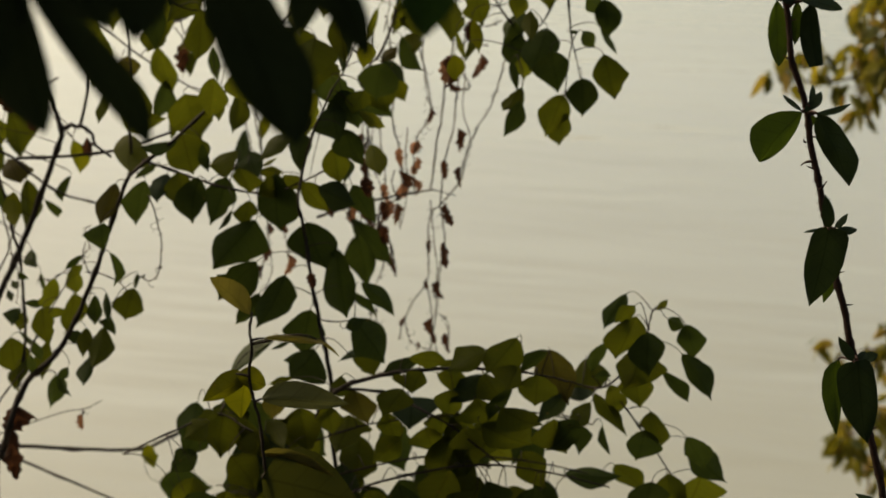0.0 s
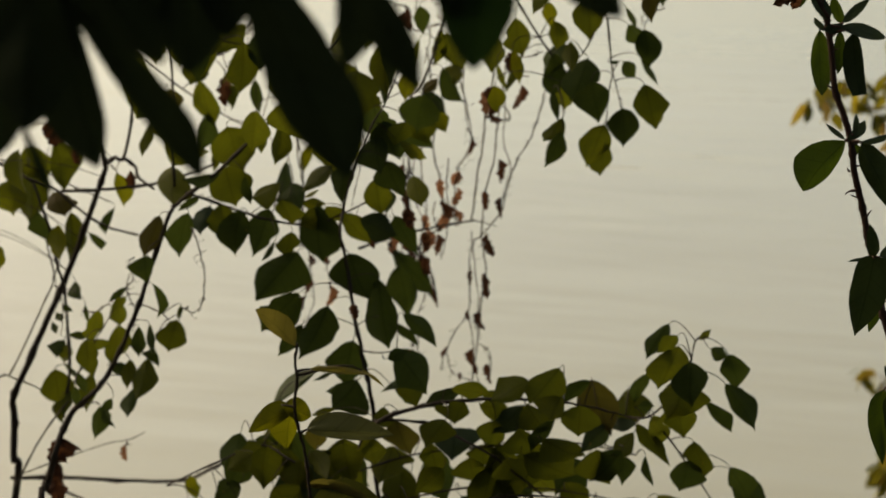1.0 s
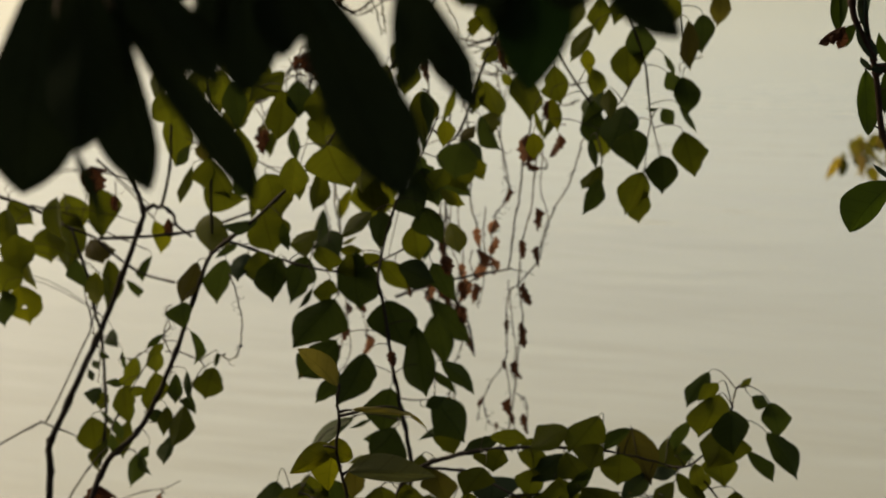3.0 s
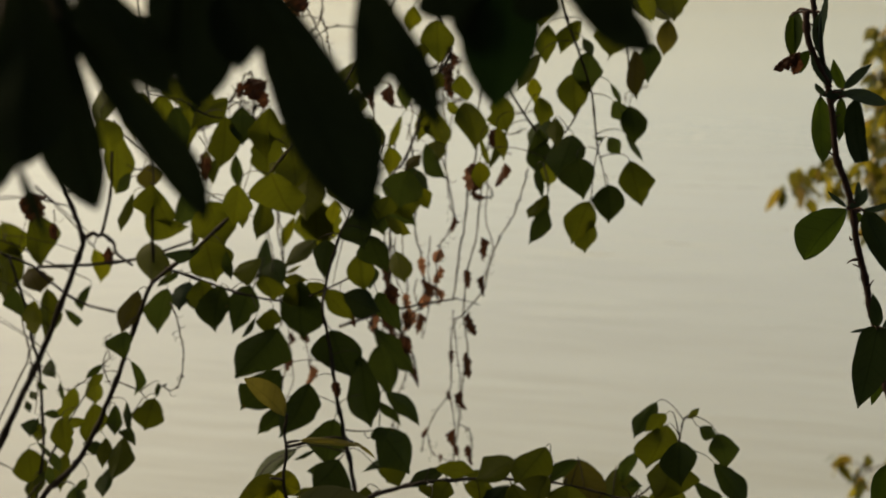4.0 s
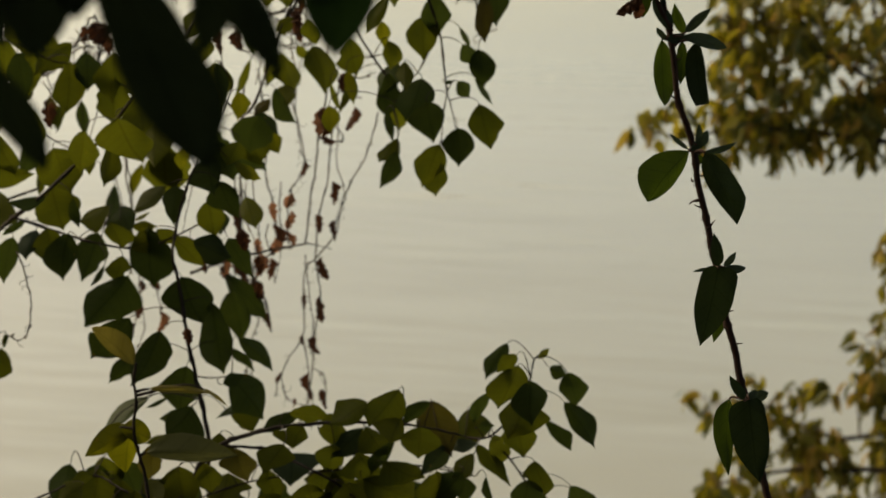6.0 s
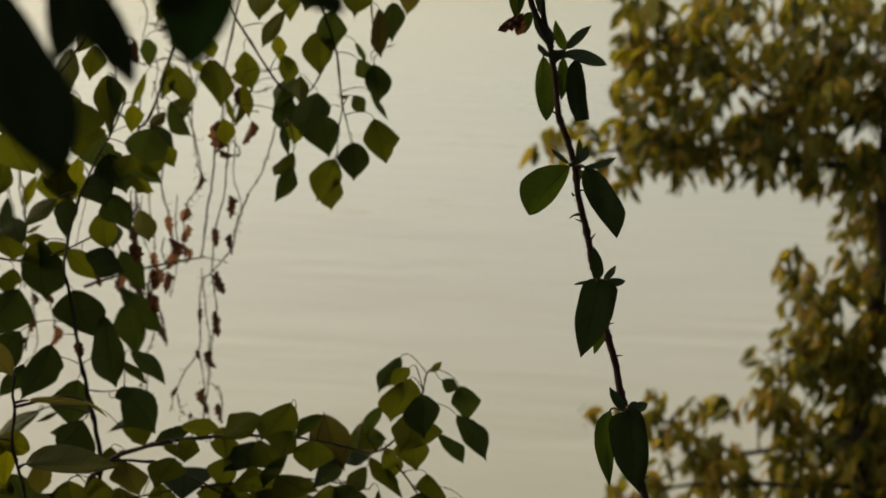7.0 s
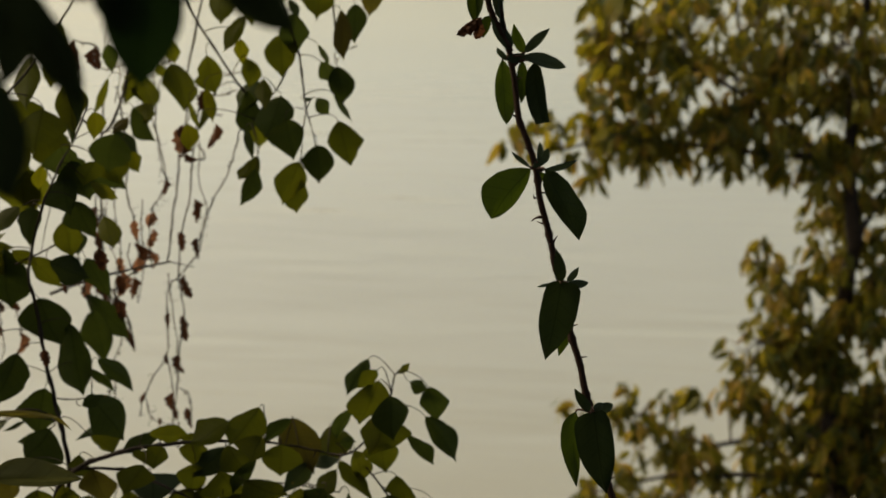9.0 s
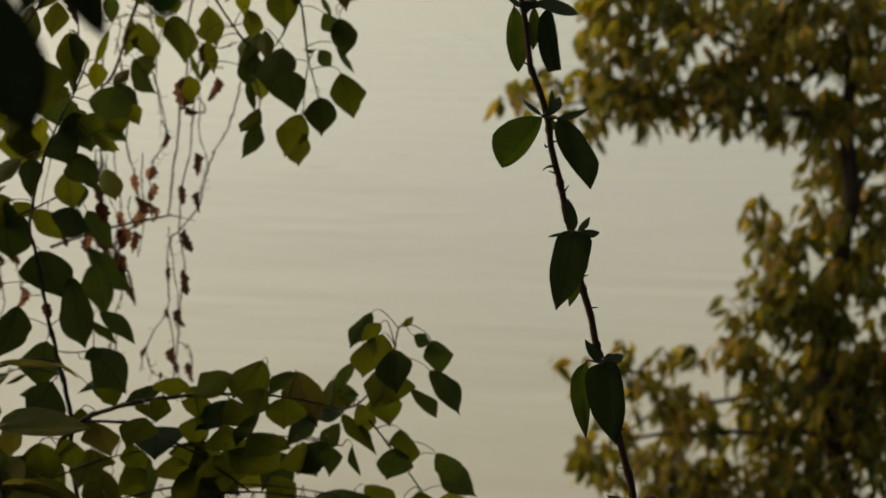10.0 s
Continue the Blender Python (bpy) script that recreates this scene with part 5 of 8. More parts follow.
shaped_leaf(b, 'tallow', 'o', 0.0804, 1.705, 0.8274, 0.0525, 0.7860, 0.44, -0.0240, 0.54, 0.0237)
shaped_leaf(b, 'tallow', 'g', -0.0798, 1.683, 0.8206, -0.1079, 0.7760, 0.45, -0.0194, 0.51, 0.0189)
shaped_leaf(b, 'tallow', 'd', -0.0598, 1.739, 0.7925, -0.0736, 0.7456, 0.37, -0.0186, 0.41, 0.0184)
shaped_leaf(b, 'tallow', 'o', -0.0441, 1.689, 0.8203, -0.0337, 0.7762, 0.47, -0.0169, 0.42, 0.0168)
shaped_leaf(b, 'tallow', 'd', -0.0108, 1.677, 0.8339, 0.0009, 0.7819, 0.55, -0.0236, 0.51, 0.0234)
shaped_leaf(b, 'tallow', 'd', 0.0125, 1.733, 0.7929, 0.0282, 0.7461, 0.49, -0.0184, 0.45, 0.0186)
shaped_leaf(b, 'tallow', 'o', 0.0739, 1.672, 0.8236, 0.0350, 0.7855, 0.42, -0.0202, 0.50, 0.0205)
shaped_leaf(b, 'tallow', 'd', 0.0868, 1.721, 0.8050, 0.0730, 0.7580, 0.47, -0.0173, 0.50, 0.0170)
shaped_leaf(b, 'tallow', 'd', 0.1412, 1.714, 0.8100, 0.1351, 0.7531, 0.44, -0.0235, 0.48, 0.0242)
shaped_leaf(b, 'tallow', 'd', 0.0691, 1.742, 0.8223, 0.0458, 0.7787, 0.37, -0.0218, 0.45, 0.0222)
shaped_leaf(b, 'tallow', 'd', -0.0773, 1.758, 0.7810, -0.1272, 0.7621, 0.44, -0.0273, 0.51, 0.0269)
shaped_leaf(b, 'tallow', 'o', -0.1004, 1.795, 0.7581, -0.0514, 0.7447, 0.44, -0.0269, 0.41, 0.0262)
shaped_leaf(b, 'tallow', 'd', -0.0533, 1.800, 0.7719, -0.0382, 0.7279, 0.53, -0.0217, 0.46, 0.0216)
shaped_leaf(b, 'tallow', 'd', -0.0133, 1.792, 0.7849, 0.0046, 0.7354, 0.48, -0.0235, 0.43, 0.0231)
shaped_leaf(b, 'tallow', 'd', 0.0055, 1.780, 0.7803, 0.0436, 0.7435, 0.44, -0.0210, 0.37, 0.0206)
shaped_leaf(b, 'tallow', 'd', 0.0408, 1.774, 0.7813, 0.0757, 0.7424, 0.43, -0.0240, 0.34, 0.0238)
shaped_leaf(b, 'tallow', 'o', 0.1444, 1.770, 0.7764, 0.1055, 0.7559, 0.42, -0.0190, 0.49, 0.0197)
shaped_leaf(b, 'tallow', 'd', 0.1625, 1.785, 0.7868, 0.1506, 0.7427, 0.41, -0.0189, 0.47, 0.0195)
shaped_leaf(b, 'tallow', 'd', -0.0846, 1.777, 0.7636, -0.1022, 0.7126, 0.47, -0.0218, 0.52, 0.0225)
shaped_leaf(b, 'tallow', 'd', -0.0731, 1.797, 0.7460, -0.0492, 0.7101, 0.42, -0.0181, 0.35, 0.0182)
shaped_leaf(b, 'tallow', 'd', -0.0340, 1.760, 0.7635, -0.0171, 0.7187, 0.48, -0.0202, 0.42, 0.0199)
shaped_leaf(b, 'tallow', 'd', 0.0123, 1.763, 0.7705, 0.0062, 0.7162, 0.38, -0.0198, 0.39, 0.0204)
shaped_leaf(b, 'tallow', 'd', 0.0334, 1.756, 0.7784, 0.0654, 0.7302, 0.49, -0.0246, 0.42, 0.0242)
shaped_leaf(b, 'tallow', 'd', 0.0921, 1.773, 0.7692, 0.0692, 0.7168, 0.41, -0.0207, 0.47, 0.0208)
shaped_leaf(b, 'tallow', 'o', 0.1484, 1.740, 0.7838, 0.1387, 0.7412, 0.45, -0.0181, 0.50, 0.0182)
shaped_leaf(b, 'tallow', 'd', 0.1718, 1.769, 0.7687, 0.1841, 0.7246, 0.41, -0.0165, 0.38, 0.0161)
b = branch(tallow, 'branch', 0.00314, 0.00236, (-0.673, 2.285, 0.608), (-0.591, 2.294, 0.604), (-0.498, 2.298, 0.597), (-0.417, 2.32, 0.588), (-0.368, 2.287, 0.621), (-0.338, 2.29, 0.638))
shaped_leaf(b, 'tallow', 'y', -0.4037, 2.304, 0.6037, -0.4005, 0.5654, 0.46, -0.0127, 0.46, 0.0114)
shaped_leaf(b, 'tallow', 'd', -0.4052, 2.395, 0.4970, -0.3325, 0.4812, 0.39, -0.0329, 0.41, 0.0325)
b = branch(tallow, 'branch', 0.00236, 0.00157, (-0.622, 2.285, 0.604), (-0.599, 2.319, 0.569), (-0.526, 2.292, 0.549), (-0.462, 2.303, 0.511), (-0.395, 2.306, 0.466))
b = branch(tallow, 'branch', 0.00154, 0.00108, (-0.443, 2.266, 1.259), (-0.392, 2.233, 1.226), (-0.344, 2.264, 1.181), (-0.271, 2.237, 1.147))
leaf(b, 'tallow', 'o', -0.2055, 2.2172, 1.2676, -0.191, 2.2172, 1.2331, 0.0376)
shaped_leaf(b, 'tallow', 'd', -0.3405, 2.258, 1.1706, -0.3617, 1.1187, 0.45, -0.0096, 0.45, 0.0218)
shaped_leaf(b, 'tallow', 'o', -0.2906, 2.228, 1.1452, -0.2918, 1.1018, 0.55, -0.0131, 0.39, 0.0162)
shaped_leaf(b, 'tallow', 'g', -0.2351, 2.242, 1.1051, -0.2363, 1.0482, 0.65, -0.0117, 0.53, 0.0078)
shaped_leaf(b, 'tallow', 'o', -0.3479, 2.251, 1.2169, -0.3397, 1.1602, 0.47, -0.0181, 0.62, 0.0172)
b = branch(tallow, 'branch', 0.00135, 0.0009, (-0.63, 2.189, 1.125), (-0.578, 2.218, 1.103), (-0.533, 2.218, 1.079), (-0.478, 2.207, 1.058))
leaf(b, 'tallow', 'o', -0.6223, 2.2343, 1.0833, -0.6174, 2.2343, 1.0352, 0.0462)
shaped_leaf(b, 'tallow', 'o', -0.5964, 2.245, 1.1275, -0.5795, 1.0828, 0.47, -0.0269, 0.61, 0.0252)
shaped_leaf(b, 'tallow', 'o', -0.5524, 2.218, 1.1430, -0.5451, 1.0767, 0.57, -0.0125, 0.39, 0.0354)
shaped_leaf(b, 'tallow', 'o', -0.5917, 2.238, 1.1107, -0.5926, 1.0281, 0.44, -0.0329, 0.53, 0.0229)
shaped_leaf(b, 'tallow', 'd', -0.4735, 2.209, 1.0473, -0.4828, 1.0137, 0.72, -0.0125, 0.49, 0.0015)
b = branch(tallow, 'branch', 0.00104, 0.00071, (-0.464, 1.884, 0.911), (-0.442, 1.888, 0.952), (-0.42, 1.886, 0.988), (-0.405, 1.899, 1.012))
shaped_leaf(b, 'tallow', 'd', -0.3946, 1.888, 1.0332, -0.4100, 1.0171, 0.54, -0.0044, 0.48, 0.0039)
shaped_leaf(b, 'tallow', 'o', -0.4083, 1.926, 1.0071, -0.4132, 0.9735, 0.69, -0.0127, 0.49, 0.0092)
shaped_leaf(b, 'tallow', 'o', -0.4266, 1.891, 1.0042, -0.4419, 0.9655, 0.79, -0.0107, 0.38, 0.0081)
shaped_leaf(b, 'tallow', 'o', -0.4384, 1.871, 0.9737, -0.4393, 0.9287, 0.51, -0.0173, 0.41, 0.0141)
shaped_leaf(b, 'tallow', 'o', -0.4490, 1.909, 0.9578, -0.4220, 0.9558, 0.44, -0.0102, 0.55, 0.0039)
shaped_leaf(b, 'tallow', 'o', -0.4068, 1.897, 0.9831, -0.4178, 0.9363, 0.66, -0.0091, 0.34, 0.0174)
shaped_leaf(b, 'tallow', 'd', -0.4505, 1.879, 0.9285, -0.4519, 0.9022, 0.50, -0.0067, 0.47, 0.0054)
shaped_leaf(b, 'tallow', 'o', -0.4459, 1.916, 0.9151, -0.4606, 0.8685, 0.59, -0.0137, 0.46, 0.0108)
shaped_leaf(b, 'tallow', 'd', -0.4493, 1.849, 0.9227, -0.4541, 0.8946, 0.49, -0.0064, 0.42, 0.0047)
b = branch(tallow, 'branch', 0.00126, 0.00076, (-0.143, 1.836, 1.13), (-0.121, 1.839, 1.139), (-0.095, 1.84, 1.152), (-0.07, 1.853, 1.162))
shaped_leaf(b, 'dry', 'b', -0.0506, 1.823, 1.1488, -0.0456, 1.1226, 0.45, -0.0075, 0.50, 0.0077)
shaped_leaf(b, 'tallow', 'o', -0.0853, 1.825, 1.1809, -0.0812, 1.1430, 0.47, -0.0168, 0.49, 0.0151)
shaped_leaf(b, 'tallow', 'd', -0.0846, 1.873, 1.1639, -0.0744, 1.1330, 0.36, -0.0177, 0.58, 0.0142)
shaped_leaf(b, 'tallow', 'y', -0.0459, 1.886, 1.1712, -0.0375, 1.1354, 0.49, -0.0111, 0.57, 0.0152)
shaped_leaf(b, 'tallow', 'o', -0.1274, 1.873, 1.1270, -0.1016, 1.0938, 0.39, -0.0120, 0.44, 0.0160)
shaped_leaf(b, 'tallow', 'g', -0.1026, 1.810, 1.1389, -0.0661, 1.1193, 0.52, -0.0162, 0.41, 0.0161)
shaped_leaf(b, 'tallow', 'd', -0.0665, 1.869, 1.1261, -0.0432, 1.0821, 0.30, -0.0153, 0.45, 0.0137)
b = branch(tallow, 'branch', 0.0012, 0.00084, (-0.119, 1.744, 0.853), (-0.044, 1.769, 0.867), (0.045, 1.739, 0.89), (0.132, 1.731, 0.898), (0.209, 1.738, 0.879))
shaped_leaf(b, 'tallow', 'o', -0.0699, 1.759, 0.8788, -0.0834, 0.8421, 0.63, -0.0149, 0.15, 0.0293)
shaped_leaf(b, 'tallow', 'o', 0.0376, 1.748, 0.8897, 0.0343, 0.8638, 0.60, -0.0185, 0.43, 0.0237)
shaped_leaf(b, 'tallow', 'o', 0.1015, 1.700, 0.9148, 0.1436, 0.8939, 0.12, -0.0228, 0.69, 0.0105)
shaped_leaf(b, 'tallow', 'o', 0.0745, 1.718, 0.9213, 0.1006, 0.8907, 0.14, -0.0331, 0.54, 0.0074)
shaped_leaf(b, 'tallow', 'o', 0.0806, 1.718, 0.8892, 0.1321, 0.8616, 0.30, -0.0187, 0.80, 0.0208)
shaped_leaf(b, 'tallow', 'o', 0.0185, 1.744, 0.8748, 0.0277, 0.8458, 0.39, -0.0238, 0.64, 0.0148)
shaped_leaf(b, 'tallow', 'o', -0.0257, 1.765, 0.8840, -0.0168, 0.8445, 0.34, -0.0164, 0.58, 0.0146)
shaped_leaf(b, 'tallow', 'd', 0.1894, 1.728, 0.8856, 0.1951, 0.8487, 0.21, -0.0100, 0.40, 0.0152)
shaped_leaf(b, 'tallow', 'd', 0.2162, 1.709, 0.8920, 0.2276, 0.8566, 0.45, -0.0096, 0.50, -0.0003)
shaped_leaf(b, 'tallow', 'o', 0.1612, 1.710, 0.8995, 0.1742, 0.8575, 0.37, -0.0309, 0.64, 0.0164)
shaped_leaf(b, 'tallow', 'o', 0.0532, 1.739, 0.8924, 0.0605, 0.8434, 0.52, -0.0200, 0.50, 0.0198)
shaped_leaf(b, 'tallow', 'o', 0.0933, 1.746, 0.8891, 0.0840, 0.8378, 0.50, -0.0194, 0.52, 0.0197)
shaped_leaf(b, 'tallow', 'd', 0.1889, 1.705, 0.8991, 0.1607, 0.8620, 0.43, -0.0184, 0.49, 0.0182)
shaped_leaf(b, 'tallow', 'o', -0.0598, 1.799, 0.8368, -0.0639, 0.7828, 0.49, -0.0225, 0.51, 0.0225)
shaped_leaf(b, 'tallow', 'o', -0.0102, 1.753, 0.8567, -0.0404, 0.8276, 0.38, -0.0160, 0.42, 0.0161)
shaped_leaf(b, 'tallow', 'd', -0.0272, 1.852, 0.8355, -0.0125, 0.7757, 0.54, -0.0240, 0.49, 0.0234)
shaped_leaf(b, 'tallow', 'd', 0.0598, 1.779, 0.8612, 0.0866, 0.8087, 0.43, -0.0223, 0.39, 0.0223)
shaped_leaf(b, 'tallow', 'o', 0.0889, 1.820, 0.8338, 0.1171, 0.7955, 0.42, -0.0209, 0.35, 0.0210)
shaped_leaf(b, 'tallow', 'd', 0.1552, 1.832, 0.8323, 0.1245, 0.7909, 0.34, -0.0237, 0.42, 0.0240)
shaped_leaf(b, 'tallow', 'd', -0.1252, 1.837, 0.8081, -0.1297, 0.7610, 0.40, -0.0205, 0.38, 0.0212)
shaped_leaf(b, 'tallow', 'd', -0.0508, 1.820, 0.8200, -0.0745, 0.7720, 0.36, -0.0252, 0.42, 0.0248)
b = branch(tallow, 'branch', 0.00144, 0.00084, (-0.172, 1.742, 0.783), (-0.073, 1.752, 0.813), (0.028, 1.766, 0.828), (0.129, 1.749, 0.83), (0.222, 1.769, 0.801))
shaped_leaf(b, 'tallow', 'o', 0.2420, 1.790, 0.8048, 0.2752, 0.7761, 0.33, -0.0134, 0.59, 0.0151)
shaped_leaf(b, 'tallow', 'd', 0.1812, 1.765, 0.8054, 0.2395, 0.7996, 0.49, -0.0141, 0.49, 0.0097)
shaped_leaf(b, 'tallow', 'o', 0.1303, 1.760, 0.8350, 0.1528, 0.7926, 0.45, -0.0189, 0.40, 0.0195)
shaped_leaf(b, 'tallow', 'o', -0.2091, 1.769, 0.7975, -0.1806, 0.7575, 0.55, -0.0196, 0.47, 0.0196)
shaped_leaf(b, 'tallow', 'o', -0.1563, 1.764, 0.8013, -0.1781, 0.7585, 0.40, -0.0170, 0.45, 0.0167)
shaped_leaf(b, 'tallow', 'o', -0.1148, 1.765, 0.8053, -0.0940, 0.7522, 0.51, -0.0255, 0.44, 0.0259)
shaped_leaf(b, 'tallow', 'g', -0.0792, 1.756, 0.8206, -0.0788, 0.7628, 0.43, -0.0196, 0.43, 0.0198)
shaped_leaf(b, 'tallow', 'o', -0.2091, 1.717, 0.8073, -0.2154, 0.7596, 0.44, -0.0187, 0.42, 0.0187)
shaped_leaf(b, 'tallow', 'o', -0.2014, 1.761, 0.7832, -0.1816, 0.7438, 0.54, -0.0205, 0.45, 0.0198)
shaped_leaf(b, 'tallow', 'o', -0.1628, 1.710, 0.8098, -0.1648, 0.7638, 0.46, -0.0158, 0.45, 0.0151)
shaped_leaf(b, 'tallow', 'o', -0.1154, 1.718, 0.8073, -0.1371, 0.7618, 0.52, -0.0220, 0.58, 0.0223)
shaped_leaf(b, 'tallow', 'd', 0.0276, 1.814, 0.8206, 0.0391, 0.7749, 0.45, -0.0172, 0.42, 0.0180)
shaped_leaf(b, 'tallow', 'd', 0.0431, 1.817, 0.8146, 0.0698, 0.7620, 0.52, -0.0238, 0.46, 0.0240)
shaped_leaf(b, 'tallow', 'd', -0.2263, 1.830, 0.7623, -0.1804, 0.7652, 0.49, -0.0196, 0.54, 0.0201)
shaped_leaf(b, 'tallow', 'd', -0.1144, 1.809, 0.7793, -0.1581, 0.7631, 0.40, -0.0182, 0.46, 0.0184)
shaped_leaf(b, 'tallow', 'o', -0.0677, 1.814, 0.7977, -0.0786, 0.7539, 0.45, -0.0175, 0.48, 0.0182)
shaped_leaf(b, 'tallow', 'd', 0.0098, 1.830, 0.7860, 0.0461, 0.7394, 0.49, -0.0239, 0.42, 0.0238)
shaped_leaf(b, 'tallow', 'd', -0.1758, 1.847, 0.7420, -0.2262, 0.7085, 0.38, -0.0275, 0.47, 0.0272)
shaped_leaf(b, 'tallow', 'd', -0.2545, 1.787, 0.7507, -0.2765, 0.7098, 0.49, -0.0172, 0.55, 0.0167)
shaped_leaf(b, 'tallow', 'd', -0.2234, 1.784, 0.7636, -0.2416, 0.7094, 0.37, -0.0209, 0.38, 0.0210)
shaped_leaf(b, 'tallow', 'd', -0.2049, 1.829, 0.7451, -0.1923, 0.6896, 0.43, -0.0243, 0.36, 0.0244)
shaped_leaf(b, 'tallow', 'd', -0.1785, 1.841, 0.7280, -0.1525, 0.6889, 0.52, -0.0181, 0.45, 0.0189)
shaped_leaf(b, 'tallow', 'o', -0.1220, 1.818, 0.7408, -0.1293, 0.6893, 0.47, -0.0205, 0.47, 0.0202)
b = branch(tallow, 'twig', 0.00109, 0.00082, (-0.298, 1.99, 1.33), (-0.272, 1.993, 1.313), (-0.232, 2.002, 1.305), (-0.198, 2.002, 1.287), (-0.144, 1.995, 1.254), (-0.111, 2.015, 1.215))
leaf(b, 'tallow', 'o', -0.4103, 2.0383, 1.3019, -0.398, 2.0383, 1.2654, 0.0376)
leaf(b, 'tallow', 'o', -0.1165, 1.9972, 1.2538, -0.1067, 1.9972, 1.2049, 0.0442)
leaf(b, 'tallow', 'o', -0.1599, 2.046, 1.2782, -0.1323, 2.046, 1.229, 0.0559)
leaf(b, 'tallow', 'd', -0.0335, 2.0354, 1.2377, -0.0439, 2.0354, 1.1942, 0.0473)
shaped_leaf(b, 'dry', 'b', -0.2256, 2.008, 1.3566, -0.2153, 1.3292, 0.42, -0.0137, 0.62, 0.0176)
shaped_leaf(b, 'dry', 'b', -0.2113, 2.011, 1.3412, -0.2077, 1.3192, 0.44, -0.0081, 0.48, 0.0105)
shaped_leaf(b, 'tallow', 'o', -0.2996, 2.017, 1.3195, -0.3068, 1.2667, 0.57, -0.0176, 0.39, 0.0112)
shaped_leaf(b, 'tallow', 'o', -0.2489, 1.970, 1.3164, -0.2538, 1.2606, 0.67, -0.0180, 0.46, 0.0184)
shaped_leaf(b, 'tallow', 'o', -0.1963, 1.982, 1.3249, -0.2056, 1.2702, 0.62, -0.0202, 0.38, 0.0168)
shaped_leaf(b, 'tallow', 'o', -0.1985, 1.996, 1.2885, -0.2064, 1.2400, 0.55, -0.0238, 0.37, 0.0184)
shaped_leaf(b, 'tallow', 'y', -0.1240, 2.041, 1.1995, -0.1314, 1.1728, 0.63, -0.0085, 0.38, 0.0101)
shaped_leaf(b, 'tallow', 'd', -0.2352, 2.025, 1.3186, -0.2466, 1.2802, 0.61, -0.0134, 0.46, 0.0157)
shaped_leaf(b, 'tallow', 'd', -0.3054, 1.960, 1.3279, -0.3011, 1.2758, 0.44, -0.0181, 0.46, 0.0133)
shaped_leaf(b, 'tallow', 'o', -0.2515, 2.004, 1.3339, -0.2934, 1.3001, 0.57, -0.0121, 0.39, 0.0180)
shaped_leaf(b, 'tallow', 'd', -0.2319, 1.986, 1.3242, -0.2303, 1.2818, 0.47, -0.0162, 0.50, 0.0163)
shaped_leaf(b, 'tallow', 'o', -0.1530, 1.989, 1.2554, -0.1595, 1.1913, 0.47, -0.0212, 0.47, 0.0244)
b = branch(tallow, 'branch', 0.0022, 0.0013, (-0.132, 2.188, 0.994), (-0.099, 2.217, 0.998), (-0.057, 2.217, 1.01), (-0.006, 2.22, 1.019), (0.028, 2.18, 1.036))
shaped_leaf(b, 'dry', 'b', -0.0412, 2.185, 1.0179, -0.0382, 0.9884, 0.46, -0.0068, 0.43, 0.0072)
shaped_leaf(b, 'dry', 'b', -0.0882, 2.243, 0.9898, -0.0867, 0.9677, 0.46, -0.0086, 0.50, 0.0063)
shaped_leaf(b, 'dry', 'b', -0.0416, 2.201, 0.9775, -0.0386, 0.9476, 0.38, -0.0082, 0.48, 0.0071)
shaped_leaf(b, 'tallow', 'd', -0.0768, 2.187, 0.9695, -0.0617, 0.9001, 0.40, -0.0270, 0.53, 0.0153)
shaped_leaf(b, 'tallow', 'd', -0.0867, 2.207, 0.9862, -0.0341, 0.9296, 0.57, -0.0216, 0.56, 0.0156)
b = branch(tallow, 'twig', 0.0009, 0.00045, (0.024, 2.18, 1.036), (0.044, 2.192, 1.028), (0.059, 2.201, 1.021))
b = branch(tallow, 'twig', 0.001, 0.00057, (-0.599, 2.097, 0.698), (-0.547, 2.084, 0.723), (-0.513, 2.106, 0.728), (-0.476, 2.107, 0.74), (-0.449, 2.105, 0.745), (-0.425, 2.1, 0.759))
shaped_leaf(b, 'dry', 'b', -0.5451, 2.075, 0.7285, -0.5431, 0.6530, 0.40, -0.0155, 0.47, 0.0118)
branch(tallow, 'twig', 0.0009, 0.0005, (-0.506, 2.074, 1.213), (-0.480, 2.071, 1.189), (-0.442, 2.084, 1.148))
branch(tallow, 'twig', 0.0013, 0.0007, (0.024, 2.085, 1.397), (0.013, 2.081, 1.375), (-0.001, 2.085, 1.346), (-0.015, 2.077, 1.311), (-0.024, 2.075, 1.267))
branch(tallow, 'twig', 0.0016, 0.0013, (-0.471, 2.078, 1.204), (-0.464, 2.087, 1.203), (-0.449, 2.071, 1.212))
branch(tallow, 'twig', 0.0008, 0.0005, (-0.123, 2.080, 1.191), (-0.114, 2.075, 1.167), (-0.120, 2.085, 1.135), (-0.127, 2.077, 1.107), (-0.133, 2.077, 1.078))
branch(tallow, 'twig', 0.0032, 0.0022, (-0.425, 2.078, 1.409), (-0.401, 2.081, 1.412), (-0.361, 2.085, 1.421))
branch(tallow, 'twig', 0.0022, 0.0013, (-0.414, 2.077, 1.408), (-0.378, 2.087, 1.384), (-0.345, 2.072, 1.364), (-0.308, 2.075, 1.339))
branch(tallow, 'twig', 0.0014, 0.0009, (-0.421, 2.072, 1.455), (-0.425, 2.072, 1.434), (-0.431, 2.086, 1.421))
branch(tallow, 'twig', 0.0012, 0.0008, (-0.416, 2.085, 1.435), (-0.400, 2.074, 1.444), (-0.385, 2.074, 1.454))
branch(tallow, 'twig', 0.0009, 0.0006, (-0.307, 2.078, 1.278), (-0.282, 2.085, 1.290), (-0.263, 2.086, 1.284))
